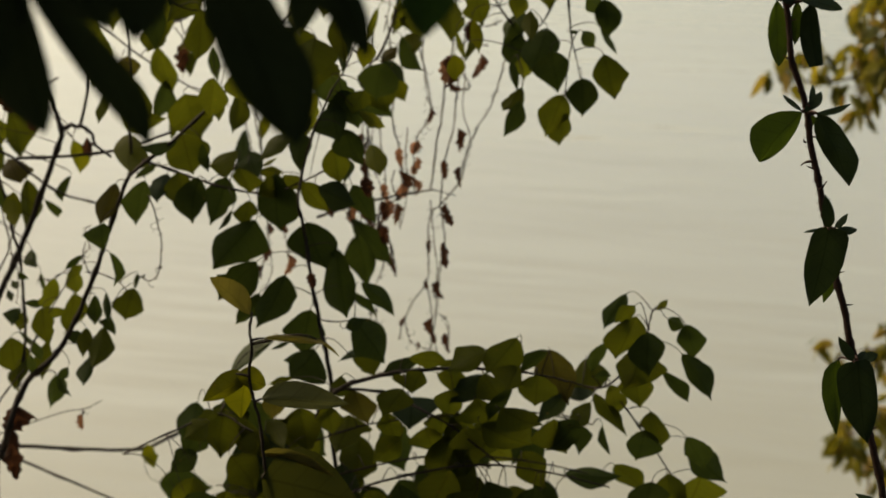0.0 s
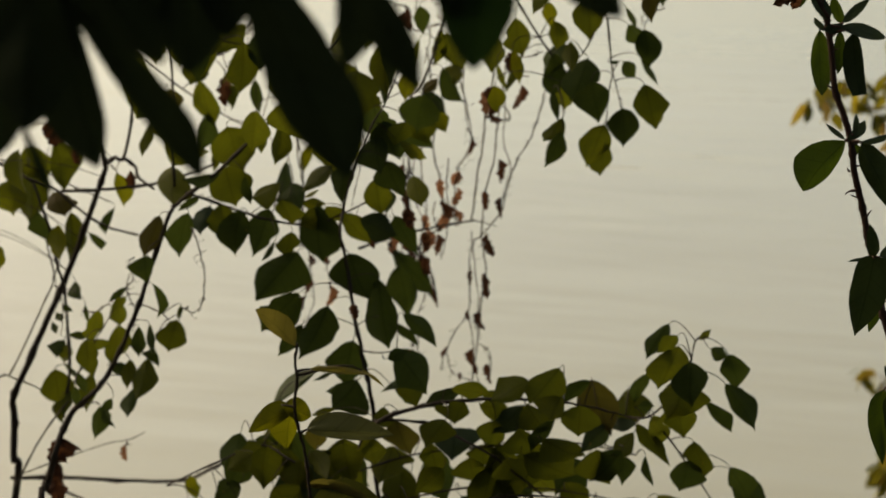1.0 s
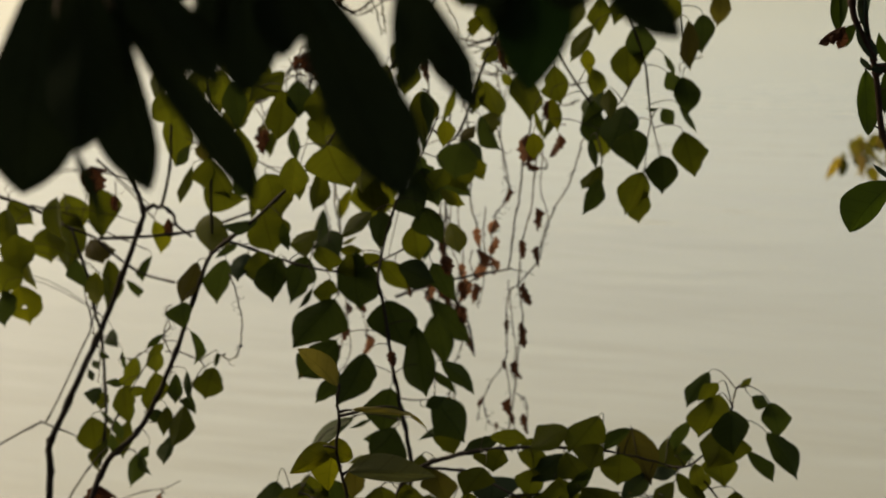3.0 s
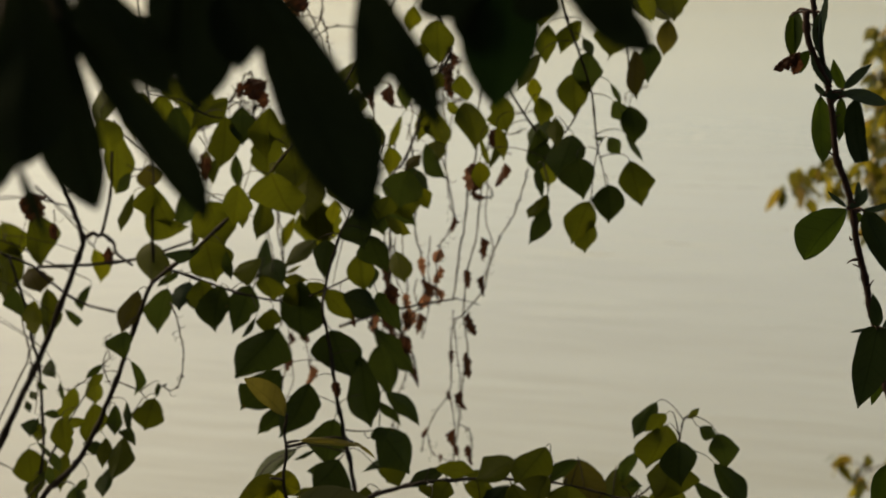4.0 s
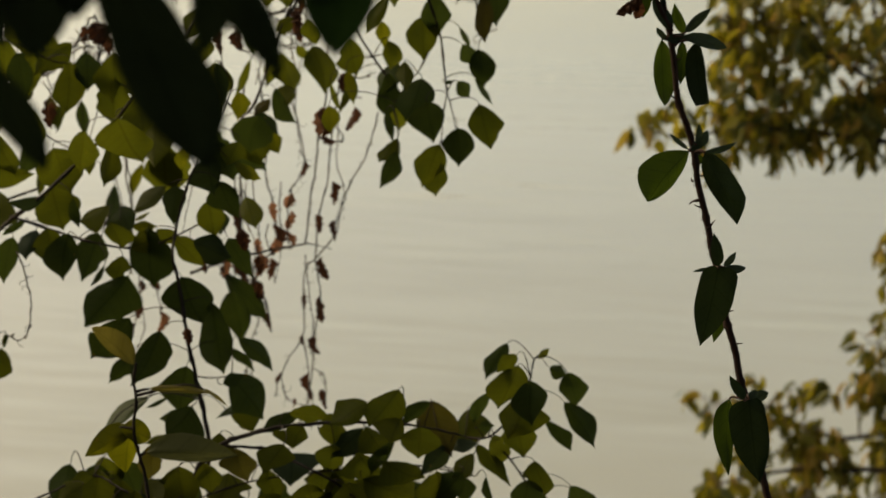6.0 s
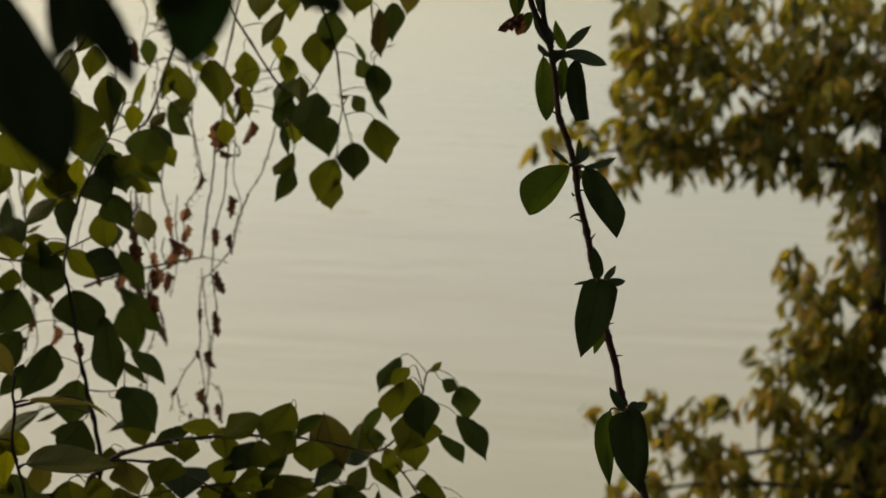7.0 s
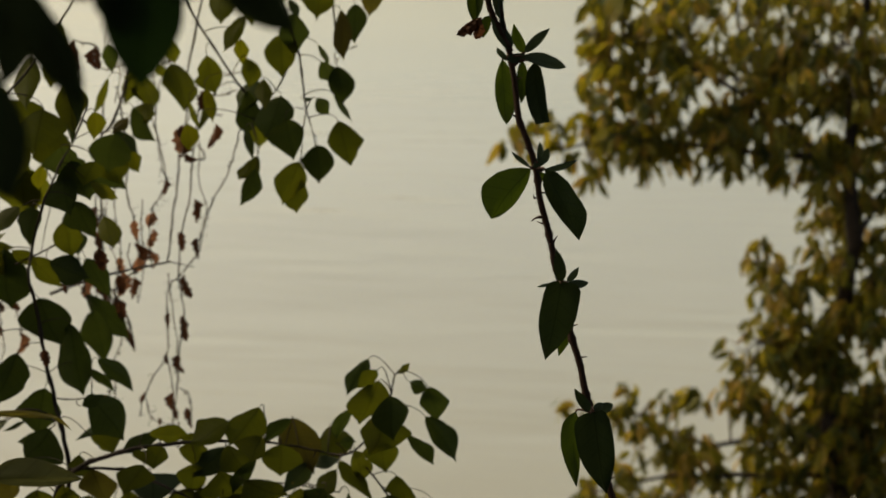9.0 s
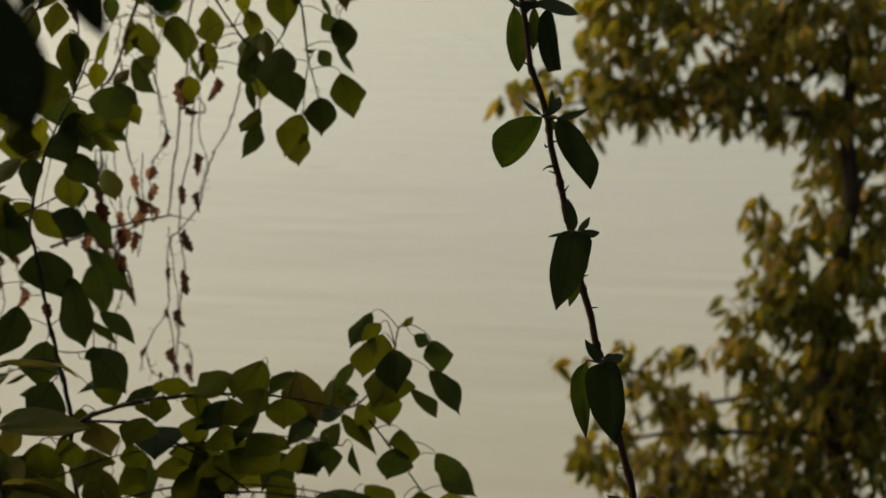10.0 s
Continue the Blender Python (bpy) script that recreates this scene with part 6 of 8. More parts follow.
branch(tallow, 'twig', 0.0008, 0.0005, (-0.299, 2.085, 1.274), (-0.289, 2.082, 1.256), (-0.300, 2.073, 1.240))
branch(tallow, 'twig', 0.0010, 0.0006, (-0.277, 2.078, 1.314), (-0.248, 2.074, 1.318), (-0.231, 2.081, 1.299))
branch(tallow, 'twig', 0.0008, 0.0005, (-0.267, 2.081, 1.309), (-0.241, 2.074, 1.331), (-0.227, 2.075, 1.318), (-0.232, 2.086, 1.281))
branch(tallow, 'twig', 0.0008, 0.0005, (-0.388, 2.071, 1.239), (-0.374, 2.086, 1.230), (-0.365, 2.088, 1.246))
branch(tallow, 'twig', 0.0008, 0.0005, (-0.401, 2.089, 1.213), (-0.380, 2.078, 1.224), (-0.368, 2.081, 1.216))
branch(tallow, 'twig', 0.0007, 0.0004, (-0.254, 2.082, 1.249), (-0.251, 2.083, 1.231), (-0.256, 2.090, 1.215))

# ---- dead climber hanging in the tallow tree ----
dry = plant("dead_climber", "dead brown climber with withered russet leaves hanging in strands", "climber", 0.05, 2.3, 1.4)
SKIN[dry.name] = (DRY_STEM, 4, 0.7)
b = branch(dry, 'strand', 0.00105, 0.00080, (-0.09, 2.033, 1.352), (-0.08, 2.047, 1.33), (-0.075, 2.033, 1.307), (-0.084, 2.047, 1.287))
leaf(b, 'dry', 'b', -0.0815, 2.0748, 1.347, -0.0782, 2.0748, 1.3073, 0.0128)
leaf(b, 'dry', 'b', -0.0557, 2.037, 1.3429, -0.051, 2.037, 1.3165, 0.0077)
leaf(b, 'dry', 'o2', 0.048, 2.0707, 1.241, 0.0425, 2.0707, 1.2034, 0.0212)
leaf(b, 'dry', 'b', 0.0719, 2.0773, 1.2795, 0.075, 2.0773, 1.2558, 0.0114)
leaf(b, 'dry', 'b', -0.2868, 2.0691, 1.2511, -0.2919, 2.0691, 1.2244, 0.0113)
b = branch(dry, 'strand', 0.00066, 0.00049, (-0.455, 2.108, 0.744), (-0.448, 2.083, 0.75), (-0.453, 2.097, 0.737))
leaf(b, 'dry', 'o2', -0.4487, 2.0781, 0.7483, -0.4493, 2.0781, 0.7251, 0.0092)
b = branch(dry, 'strand', 0.00145, 0.00127, (0.083, 2.284, 1.39), (0.061, 2.31, 1.278), (0.054, 2.293, 1.201), (0.046, 2.294, 1.161), (0.04, 2.291, 1.121), (0.033, 2.303, 1.069), (0.023, 2.285, 1.008))
b = branch(dry, 'strand', 0.00117, 0.00091, (0.076, 2.306, 1.239), (0.062, 2.283, 1.155), (0.059, 2.318, 1.115), (0.053, 2.286, 1.081), (0.043, 2.311, 1.034), (0.039, 2.302, 0.978), (0.044, 2.297, 0.929), (0.036, 2.292, 0.871), (0.031, 2.294, 0.819), (0.024, 2.31, 0.752), (0.029, 2.301, 0.721))
leaf(b, 'dry', 'b', 0.0391, 2.3022, 1.0444, 0.0457, 2.3022, 1.0162, 0.0118)
leaf(b, 'dry', 'b', 0.0457, 2.2849, 0.9868, 0.0555, 2.2849, 0.9527, 0.0125)
leaf(b, 'dry', 'b', 0.0423, 2.3075, 0.9207, 0.0467, 2.3075, 0.8815, 0.0118)
leaf(b, 'dry', 'b', 0.0382, 2.2802, 0.8733, 0.0425, 2.2802, 0.8427, 0.0078)
leaf(b, 'dry', 'b', 0.0265, 2.2989, 0.8087, 0.0291, 2.2989, 0.7775, 0.0118)
leaf(b, 'dry', 'b', 0.0242, 2.3091, 0.779, 0.0326, 2.3091, 0.7633, 0.0095)
b = branch(dry, 'strand', 0.00108, 0.00082, (0.129, 2.302, 1.192), (0.118, 2.303, 1.151), (0.106, 2.303, 1.118), (0.086, 2.288, 1.089), (0.076, 2.318, 1.049), (0.068, 2.307, 1.018), (0.04, 2.309, 0.98), (0.024, 2.318, 0.961), (0.02, 2.298, 0.92), (0.02, 2.293, 0.871), (-0.001, 2.292, 0.837), (-0.017, 2.293, 0.802), (-0.023, 2.292, 0.775))
leaf(b, 'dry', 'b', 0.0633, 2.289, 1.0952, 0.0652, 2.289, 1.0609, 0.0133)
leaf(b, 'dry', 'b', 0.0652, 2.2825, 1.0412, 0.0662, 2.2825, 1.0099, 0.007)
leaf(b, 'dry', 'b', 0.0211, 2.299, 0.9282, 0.0212, 2.299, 0.9045, 0.0071)
leaf(b, 'dry', 'b', 0.0164, 2.2875, 0.8683, 0.0181, 2.2875, 0.8538, 0.0063)
leaf(b, 'dry', 'b', -0.0152, 2.2921, 0.8127, -0.0209, 2.2921, 0.798, 0.0071)
b = branch(dry, 'strand', 0.00091, 0.00072, (0.017, 2.307, 0.866), (0.024, 2.293, 0.828), (0.028, 2.315, 0.777), (0.034, 2.312, 0.747))
b = branch(dry, 'strand', 0.00082, 0.00063, (-0.013, 2.293, 0.802), (-0.009, 2.313, 0.77), (0.004, 2.287, 0.768), (0.024, 2.284, 0.762))
leaf(b, 'dry', 'b', 0.0044, 2.3297, 0.7583, 0.0028, 2.3297, 0.7433, 0.0048)
b = branch(dry, 'strand', 0.00082, 0.00063, (0.03, 2.281, 0.822), (0.047, 2.28, 0.811), (0.051, 2.315, 0.777), (0.049, 2.28, 0.768))
leaf(b, 'dry', 'b', 0.0457, 2.3093, 0.779, 0.0509, 2.3093, 0.7484, 0.0079)
b = branch(dry, 'strand', 0.00146, 0.00109, (-0.057, 2.322, 1.236), (-0.063, 2.309, 1.173), (-0.065, 2.31, 1.116), (-0.068, 2.339, 1.06), (-0.066, 2.316, 1.016), (-0.062, 2.31, 0.975), (-0.05, 2.318, 0.948), (-0.034, 2.329, 0.91), (-0.027, 2.312, 0.871))
leaf(b, 'dry', 'b', -0.0666, 2.2953, 1.054, -0.0652, 2.2953, 1.0127, 0.0118)
leaf(b, 'dry', 'b', -0.0714, 2.3374, 1.0101, -0.0666, 2.3374, 0.9864, 0.0112)
leaf(b, 'dry', 'b', -0.0653, 2.2958, 0.9751, -0.0574, 2.2958, 0.9458, 0.0102)
leaf(b, 'dry', 'b', -0.0476, 2.2933, 0.9549, -0.0444, 2.2933, 0.9247, 0.0102)
leaf(b, 'dry', 'b', -0.0347, 2.2903, 0.9096, -0.0274, 2.2903, 0.8783, 0.0086)
b = branch(dry, 'strand', 0.00128, 0.00091, (-0.038, 2.34, 1.241), (-0.029, 2.317, 1.172), (-0.03, 2.329, 1.096), (-0.021, 2.322, 1.056), (-0.017, 2.339, 1.01), (-0.021, 2.314, 0.991), (-0.048, 2.314, 0.966), (-0.054, 2.327, 0.928))
leaf(b, 'dry', 'o2', -0.0217, 2.29, 1.067, -0.0185, 2.29, 1.0374, 0.0117)
leaf(b, 'dry', 'o2', -0.0188, 2.3118, 1.0085, -0.0155, 2.3118, 0.9868, 0.0174)
leaf(b, 'dry', 'b', -0.0215, 2.3356, 1.0233, -0.0248, 2.3356, 0.9769, 0.0096)
leaf(b, 'dry', 'b', -0.0254, 2.3244, 0.9757, -0.0279, 2.3244, 0.9418, 0.0135)
leaf(b, 'dry', 'o2', -0.0433, 2.3194, 0.9854, -0.0482, 2.3194, 0.9474, 0.0127)
leaf(b, 'dry', 'b', -0.0456, 2.3462, 0.9354, -0.049, 2.3462, 0.9052, 0.0112)
b = branch(dry, 'strand', 0.00108, 0.00082, (-0.009, 2.297, 1.248), (0.007, 2.309, 1.206), (0.019, 2.296, 1.168), (0.024, 2.283, 1.13), (0.015, 2.296, 1.099), (0.003, 2.288, 1.08), (-0.001, 2.281, 1.05), (0.001, 2.291, 0.997))
leaf(b, 'dry', 'b', 0.0249, 2.2776, 1.1268, 0.0195, 2.2776, 1.1026, 0.0086)
leaf(b, 'dry', 'o2', 0.0069, 2.2974, 1.0768, -0.0026, 2.2974, 1.0554, 0.0157)
leaf(b, 'dry', 'o2', 0.0038, 2.3143, 1.0479, -0.001, 2.3143, 1.0196, 0.0127)
leaf(b, 'dry', 'o2', -0.0018, 2.3155, 1.016, 0.0031, 2.3155, 0.9909, 0.0103)
b = branch(dry, 'strand', 0.00086, 0.00069, (-0.215, 2.215, 1.152), (-0.206, 2.193, 1.11), (-0.209, 2.207, 1.044), (-0.203, 2.216, 0.977), (-0.206, 2.196, 0.942), (-0.216, 2.217, 0.895))
leaf(b, 'dry', 'b', -0.1998, 2.1762, 0.9564, -0.2079, 2.1762, 0.9323, 0.0089)
leaf(b, 'dry', 'b', -0.2129, 2.2252, 0.9127, -0.2173, 2.2252, 0.8921, 0.0061)
b = branch(dry, 'strand', 0.00086, 0.00069, (-0.187, 2.215, 1.009), (-0.184, 2.219, 0.976), (-0.176, 2.213, 0.945), (-0.176, 2.208, 0.93))
leaf(b, 'dry', 'b', -0.1857, 2.1961, 0.9842, -0.1744, 2.1961, 0.9682, 0.0105)
leaf(b, 'dry', 'o2', -0.1762, 2.213, 0.9331, -0.1806, 2.213, 0.9019, 0.0113)
b = branch(dry, 'strand', 0.00086, 0.00069, (-0.101, 2.215, 1.058), (-0.089, 2.203, 1.013), (-0.086, 2.205, 0.98))
leaf(b, 'dry', 'o2', -0.0926, 2.2255, 1.0068, -0.0882, 2.2255, 0.976, 0.0114)
leaf(b, 'dry', 'b', -0.1154, 2.1871, 1.0173, -0.111, 2.1871, 0.9934, 0.0075)
b = branch(dry, 'strand', 0.00094, 0.00066, (-0.302, 1.843, 1.121), (-0.293, 1.831, 1.104), (-0.294, 1.865, 1.071), (-0.292, 1.855, 1.05), (-0.297, 1.857, 1.022), (-0.305, 1.84, 1.018), (-0.317, 1.837, 1.025))
leaf(b, 'dry', 'd', -0.3171, 1.8487, 1.0214, -0.3235, 1.8487, 1.0056, 0.0051)
b = branch(dry, 'strand', 0.00091, 0.00072, (0.066, 2.315, 1.173), (0.078, 2.294, 1.161), (0.076, 2.297, 1.15), (0.062, 2.297, 1.154), (0.053, 2.314, 1.155))
leaf(b, 'dry', 'b', 0.0499, 2.2774, 1.1623, 0.0696, 2.2774, 1.1543, 0.0093)
leaf(b, 'dry', 'b', 0.0967, 2.3219, 1.1958, 0.0851, 2.3219, 1.1609, 0.0087)
b = branch(dry, 'strand', 0.00091, 0.00072, (0.104, 2.28, 1.215), (0.09, 2.308, 1.214), (0.078, 2.311, 1.228), (0.076, 2.299, 1.24))
leaf(b, 'dry', 'b', 0.0762, 2.3145, 1.2373, 0.0811, 2.3145, 1.2148, 0.0111)
leaf(b, 'dry', 'b', 0.0846, 2.2868, 1.2497, 0.0739, 2.2868, 1.226, 0.0094)
b = branch(dry, 'strand', 0.00141, 0.00106, (-0.219, 2.236, 1.424), (-0.209, 2.244, 1.404), (-0.202, 2.241, 1.386), (-0.185, 2.259, 1.377), (-0.161, 2.253, 1.393), (-0.152, 2.256, 1.422), (-0.157, 2.269, 1.459))
leaf(b, 'dry', 'o2', -0.1956, 2.2664, 1.4366, -0.1884, 2.2664, 1.4094, 0.0263)
leaf(b, 'dry', 'b', -0.2077, 2.2675, 1.4062, -0.2118, 2.2675, 1.3894, 0.0093)
b = branch(dry, 'strand', 0.00106, 0.00079, (-0.23, 2.269, 1.451), (-0.208, 2.267, 1.391), (-0.177, 2.26, 1.373), (-0.138, 2.244, 1.395), (-0.1, 2.25, 1.393))
b = branch(dry, 'strand', 0.00106, 0.00079, (-0.176, 2.26, 1.422), (-0.158, 2.261, 1.384), (-0.149, 2.266, 1.345))
b = branch(dry, 'strand', 0.00141, 0.00106, (-0.302, 2.26, 1.288), (-0.282, 2.257, 1.292), (-0.26, 2.24, 1.325), (-0.25, 2.255, 1.331), (-0.241, 2.237, 1.303), (-0.255, 2.256, 1.265), (-0.272, 2.237, 1.28))
leaf(b, 'dry', 'b', -0.2591, 2.2211, 1.3239, -0.2657, 2.2211, 1.3012, 0.0121)
b = branch(dry, 'strand', 0.00124, 0.00089, (-0.335, 2.268, 1.248), (-0.311, 2.265, 1.258), (-0.284, 2.242, 1.283), (-0.26, 2.232, 1.296), (-0.233, 2.263, 1.284))
leaf(b, 'dry', 'b', -0.3152, 2.2663, 1.2204, -0.3226, 2.2663, 1.1808, 0.0124)
b = branch(dry, 'strand', 0.00106, 0.00089, (-0.261, 2.236, 1.261), (-0.267, 2.263, 1.299), (-0.251, 2.264, 1.322), (-0.233, 2.253, 1.304), (-0.238, 2.241, 1.275), (-0.26, 2.232, 1.28))
b = branch(dry, 'strand', 0.00106, 0.00079, (-0.092, 2.233, 1.327), (-0.062, 2.248, 1.317), (-0.055, 2.259, 1.285), (-0.02, 2.256, 1.293), (0.014, 2.239, 1.292), (0.045, 2.262, 1.296))
leaf(b, 'dry', 'b', -0.0616, 2.2238, 1.3204, -0.058, 2.2238, 1.29, 0.0091)
b = branch(dry, 'strand', 0.00106, 0.00079, (-0.043, 2.255, 1.339), (-0.009, 2.237, 1.338), (0.021, 2.23, 1.358), (0.014, 2.238, 1.311), (0.022, 2.262, 1.277), (0.014, 2.239, 1.249), (-0.001, 2.231, 1.212))
leaf(b, 'dry', 'b', 0.0139, 2.249, 1.325, 0.0217, 2.249, 1.2981, 0.0138)
leaf(b, 'dry', 'b', 0.0176, 2.2409, 1.364, 0.0139, 2.2409, 1.3336, 0.0107)
b = branch(dry, 'strand', 0.00106, 0.00079, (-0.024, 2.253, 1.355), (-0.032, 2.253, 1.332), (0.014, 2.258, 1.343), (0.045, 2.267, 1.346))
b = branch(dry, 'strand', 0.00103, 0.00078, (-0.537, 2.194, 1.186), (-0.511, 2.205, 1.157), (-0.47, 2.185, 1.119), (-0.454, 2.19, 1.094))
b = branch(dry, 'strand', 0.00086, 0.00069, (-0.51, 2.184, 1.158), (-0.518, 2.214, 1.132), (-0.51, 2.194, 1.117))
leaf(b, 'dry', 'b', -0.5201, 2.2126, 1.1321, -0.5167, 2.2126, 1.1085, 0.0098)
b = branch(dry, 'strand', 0.00089, 0.00071, (0.123, 2.265, 1.253), (0.099, 2.245, 1.249), (0.068, 2.238, 1.251), (0.053, 2.24, 1.248))
b = branch(dry, 'strand', 0.00089, 0.00071, (0.231, 2.25, 1.348), (0.238, 2.245, 1.368), (0.232, 2.233, 1.396))
b = branch(dry, 'strand', 0.00078, 0.00063, (-0.423, 2.014, 0.99), (-0.409, 2.006, 1.008), (-0.414, 2.015, 1.027), (-0.406, 2.014, 1.035))
b = branch(dry, 'strand', 0.00075, 0.00060, (-0.393, 1.909, 1.026), (-0.418, 1.913, 1.007), (-0.438, 1.908, 0.995), (-0.448, 1.897, 1.005))
b = branch(dry, 'strand', 0.00092, 0.00064, (-0.046, 2.343, 1.126), (-0.049, 2.347, 1.067), (-0.041, 2.314, 1.016), (-0.051, 2.316, 0.965), (-0.048, 2.317, 0.914))
leaf(b, 'dry', 'b', -0.0482, 2.3273, 1.0546, -0.045, 2.3273, 1.0253, 0.0103)
leaf(b, 'dry', 'o2', -0.0456, 2.3519, 0.9979, -0.0407, 2.3519, 0.9681, 0.0113)
b = branch(dry, 'strand', 0.00092, 0.00064, (-0.074, 2.331, 1.095), (-0.076, 2.344, 1.042), (-0.071, 2.325, 0.997), (-0.078, 2.333, 0.944), (-0.066, 2.32, 0.896))
leaf(b, 'dry', 'b', -0.076, 2.3384, 1.0769, -0.0729, 2.3384, 1.0435, 0.0096)
leaf(b, 'dry', 'b', -0.0741, 2.3162, 0.982, -0.0709, 2.3162, 0.9525, 0.0095)
b = branch(dry, 'strand', 0.00083, 0.00064, (-0.009, 2.31, 1.092), (-0.012, 2.326, 1.038), (-0.008, 2.333, 1.003), (-0.016, 2.345, 0.957), (-0.021, 2.321, 0.938))
b = branch(dry, 'strand', 0.00083, 0.00064, (0.024, 2.347, 0.974), (0.028, 2.342, 0.924), (0.034, 2.316, 0.88), (0.029, 2.341, 0.82))
b = branch(dry, 'strand', 0.00083, 0.00064, (0.053, 2.347, 1.191), (0.073, 2.348, 1.166), (0.07, 2.338, 1.111), (0.08, 2.326, 1.072), (0.064, 2.332, 1.012))
b = branch(dry, 'strand', 0.00078, 0.00061, (-0.221, 2.206, 1.193), (-0.23, 2.205, 1.139), (-0.22, 2.188, 1.096), (-0.228, 2.215, 1.041))
b = branch(dry, 'strand', 0.00078, 0.00061, (-0.194, 2.202, 0.997), (-0.199, 2.183, 0.962), (-0.196, 2.192, 0.919), (-0.206, 2.183, 0.89))
leaf(b, 'dry', 'b', -0.1998, 2.1977, 0.9821, -0.2032, 2.1977, 0.9644, 0.0068)
b = branch(dry, 'strand', 0.00089, 0.00062, (-0.321, 2.234, 1.288), (-0.315, 2.251, 1.246), (-0.301, 2.241, 1.217), (-0.311, 2.263, 1.174))
b = branch(dry, 'strand', 0.00089, 0.00062, (-0.278, 2.261, 1.315), (-0.253, 2.238, 1.284), (-0.241, 2.262, 1.253), (-0.249, 2.253, 1.215))
b = branch(dry, 'strand', 0.00089, 0.00062, (-0.062, 2.241, 1.394), (-0.044, 2.266, 1.353), (-0.05, 2.23, 1.32), (-0.032, 2.246, 1.287), (-0.04, 2.254, 1.239))
b = branch(dry, 'strand', 0.00089, 0.00062, (0.014, 2.237, 1.372), (0.031, 2.25, 1.34), (0.022, 2.265, 1.3), (0.036, 2.244, 1.272))
leaf(b, 'dry', 'b', 0.0216, 2.2625, 1.3463, 0.0263, 2.2625, 1.3156, 0.0124)
b = branch(dry, 'strand', 0.00077, 0.00054, (-0.398, 1.938, 1.035), (-0.409, 1.969, 1.004), (-0.4, 1.969, 0.975), (-0.399, 1.937, 0.957))
b = branch(dry, 'strand', 0.00077, 0.00054, (-0.488, 1.961, 1.05), (-0.491, 1.943, 1.026), (-0.481, 1.931, 0.994), (-0.489, 1.938, 0.956))
branch(dry, 'strand', 0.0012, 0.0008, (-0.064, 2.253, 1.109), (-0.062, 2.241, 1.067), (-0.067, 2.269, 1.028), (-0.073, 2.263, 1.013), (-0.065, 2.250, 0.967), (-0.053, 2.262, 0.947), (-0.045, 2.259, 0.932))
branch(dry, 'strand', 0.0009, 0.0006, (-0.057, 2.286, 1.097), (-0.059, 2.249, 1.073), (-0.058, 2.299, 1.036), (-0.045, 2.269, 1.011), (-0.042, 2.276, 0.981))
branch(dry, 'strand', 0.0009, 0.0006, (-0.027, 2.268, 1.040), (-0.031, 2.290, 1.014), (-0.024, 2.289, 0.989))
branch(dry, 'strand', 0.0012, 0.0008, (-0.058, 2.273, 0.961), (-0.046, 2.269, 0.954), (-0.034, 2.283, 0.924), (-0.028, 2.291, 0.888), (-0.026, 2.264, 0.884))
branch(dry, 'strand', 0.0009, 0.0006, (-0.042, 2.284, 0.907), (-0.049, 2.298, 0.877), (-0.058, 2.268, 0.862), (-0.062, 2.254, 0.833), (-0.060, 2.254, 0.807))
branch(dry, 'strand', 0.0009, 0.0006, (-0.054, 2.283, 0.844), (-0.056, 2.281, 0.798), (-0.051, 2.298, 0.739))
branch(dry, 'strand', 0.0012, 0.0008, (-0.224, 2.291, 1.136), (-0.218, 2.255, 1.108), (-0.213, 2.251, 1.072), (-0.217, 2.256, 1.015), (-0.217, 2.251, 0.975))
branch(dry, 'strand', 0.0009, 0.0006, (0.006, 2.282, 1.305), (0.013, 2.292, 1.319), (0.008, 2.294, 1.288), (0.015, 2.255, 1.254), (0.013, 2.292, 1.201), (0.019, 2.259, 1.151), (0.028, 2.265, 1.126))
branch(dry, 'strand', 0.0009, 0.0006, (-0.022, 2.284, 1.301), (-0.002, 2.245, 1.295), (0.021, 2.246, 1.296), (0.033, 2.290, 1.292))
branch(dry, 'strand', 0.0012, 0.0008, (-0.029, 2.258, 1.331), (-0.006, 2.261, 1.337), (0.021, 2.275, 1.343))
branch(dry, 'strand', 0.0009, 0.0006, (-0.025, 2.281, 1.317), (-0.002, 2.240, 1.330), (0.017, 2.260, 1.335))
branch(dry, 'strand', 0.0009, 0.0006, (0.017, 2.266, 1.384), (0.021, 2.269, 1.368), (0.019, 2.253, 1.355), (0.030, 2.275, 1.345), (0.037, 2.297, 1.346))
branch(dry, 'strand', 0.0012, 0.0008, (-0.264, 2.263, 1.311), (-0.249, 2.273, 1.321), (-0.235, 2.247, 1.317), (-0.232, 2.256, 1.296), (-0.251, 2.280, 1.281), (-0.258, 2.247, 1.294), (-0.269, 2.293, 1.303))
branch(dry, 'strand', 0.0009, 0.0006, (-0.276, 2.295, 1.267), (-0.251, 2.246, 1.282), (-0.237, 2.296, 1.283), (-0.225, 2.262, 1.292))
branch(dry, 'strand', 0.0009, 0.0006, (-0.258, 2.286, 1.327), (-0.247, 2.285, 1.304), (-0.250, 2.258, 1.281), (-0.244, 2.281, 1.258))
branch(dry, 'strand', 0.0012, 0.0008, (-0.230, 2.279, 1.320), (-0.240, 2.288, 1.288), (-0.227, 2.256, 1.269))
branch(dry, 'strand', 0.0009, 0.0006, (-0.210, 2.285, 1.382), (-0.188, 2.298, 1.374), (-0.164, 2.280, 1.390), (-0.151, 2.272, 1.417))
branch(dry, 'strand', 0.0009, 0.0006, (-0.210, 2.247, 1.423), (-0.193, 2.270, 1.406), (-0.170, 2.261, 1.408), (-0.156, 2.283, 1.401))
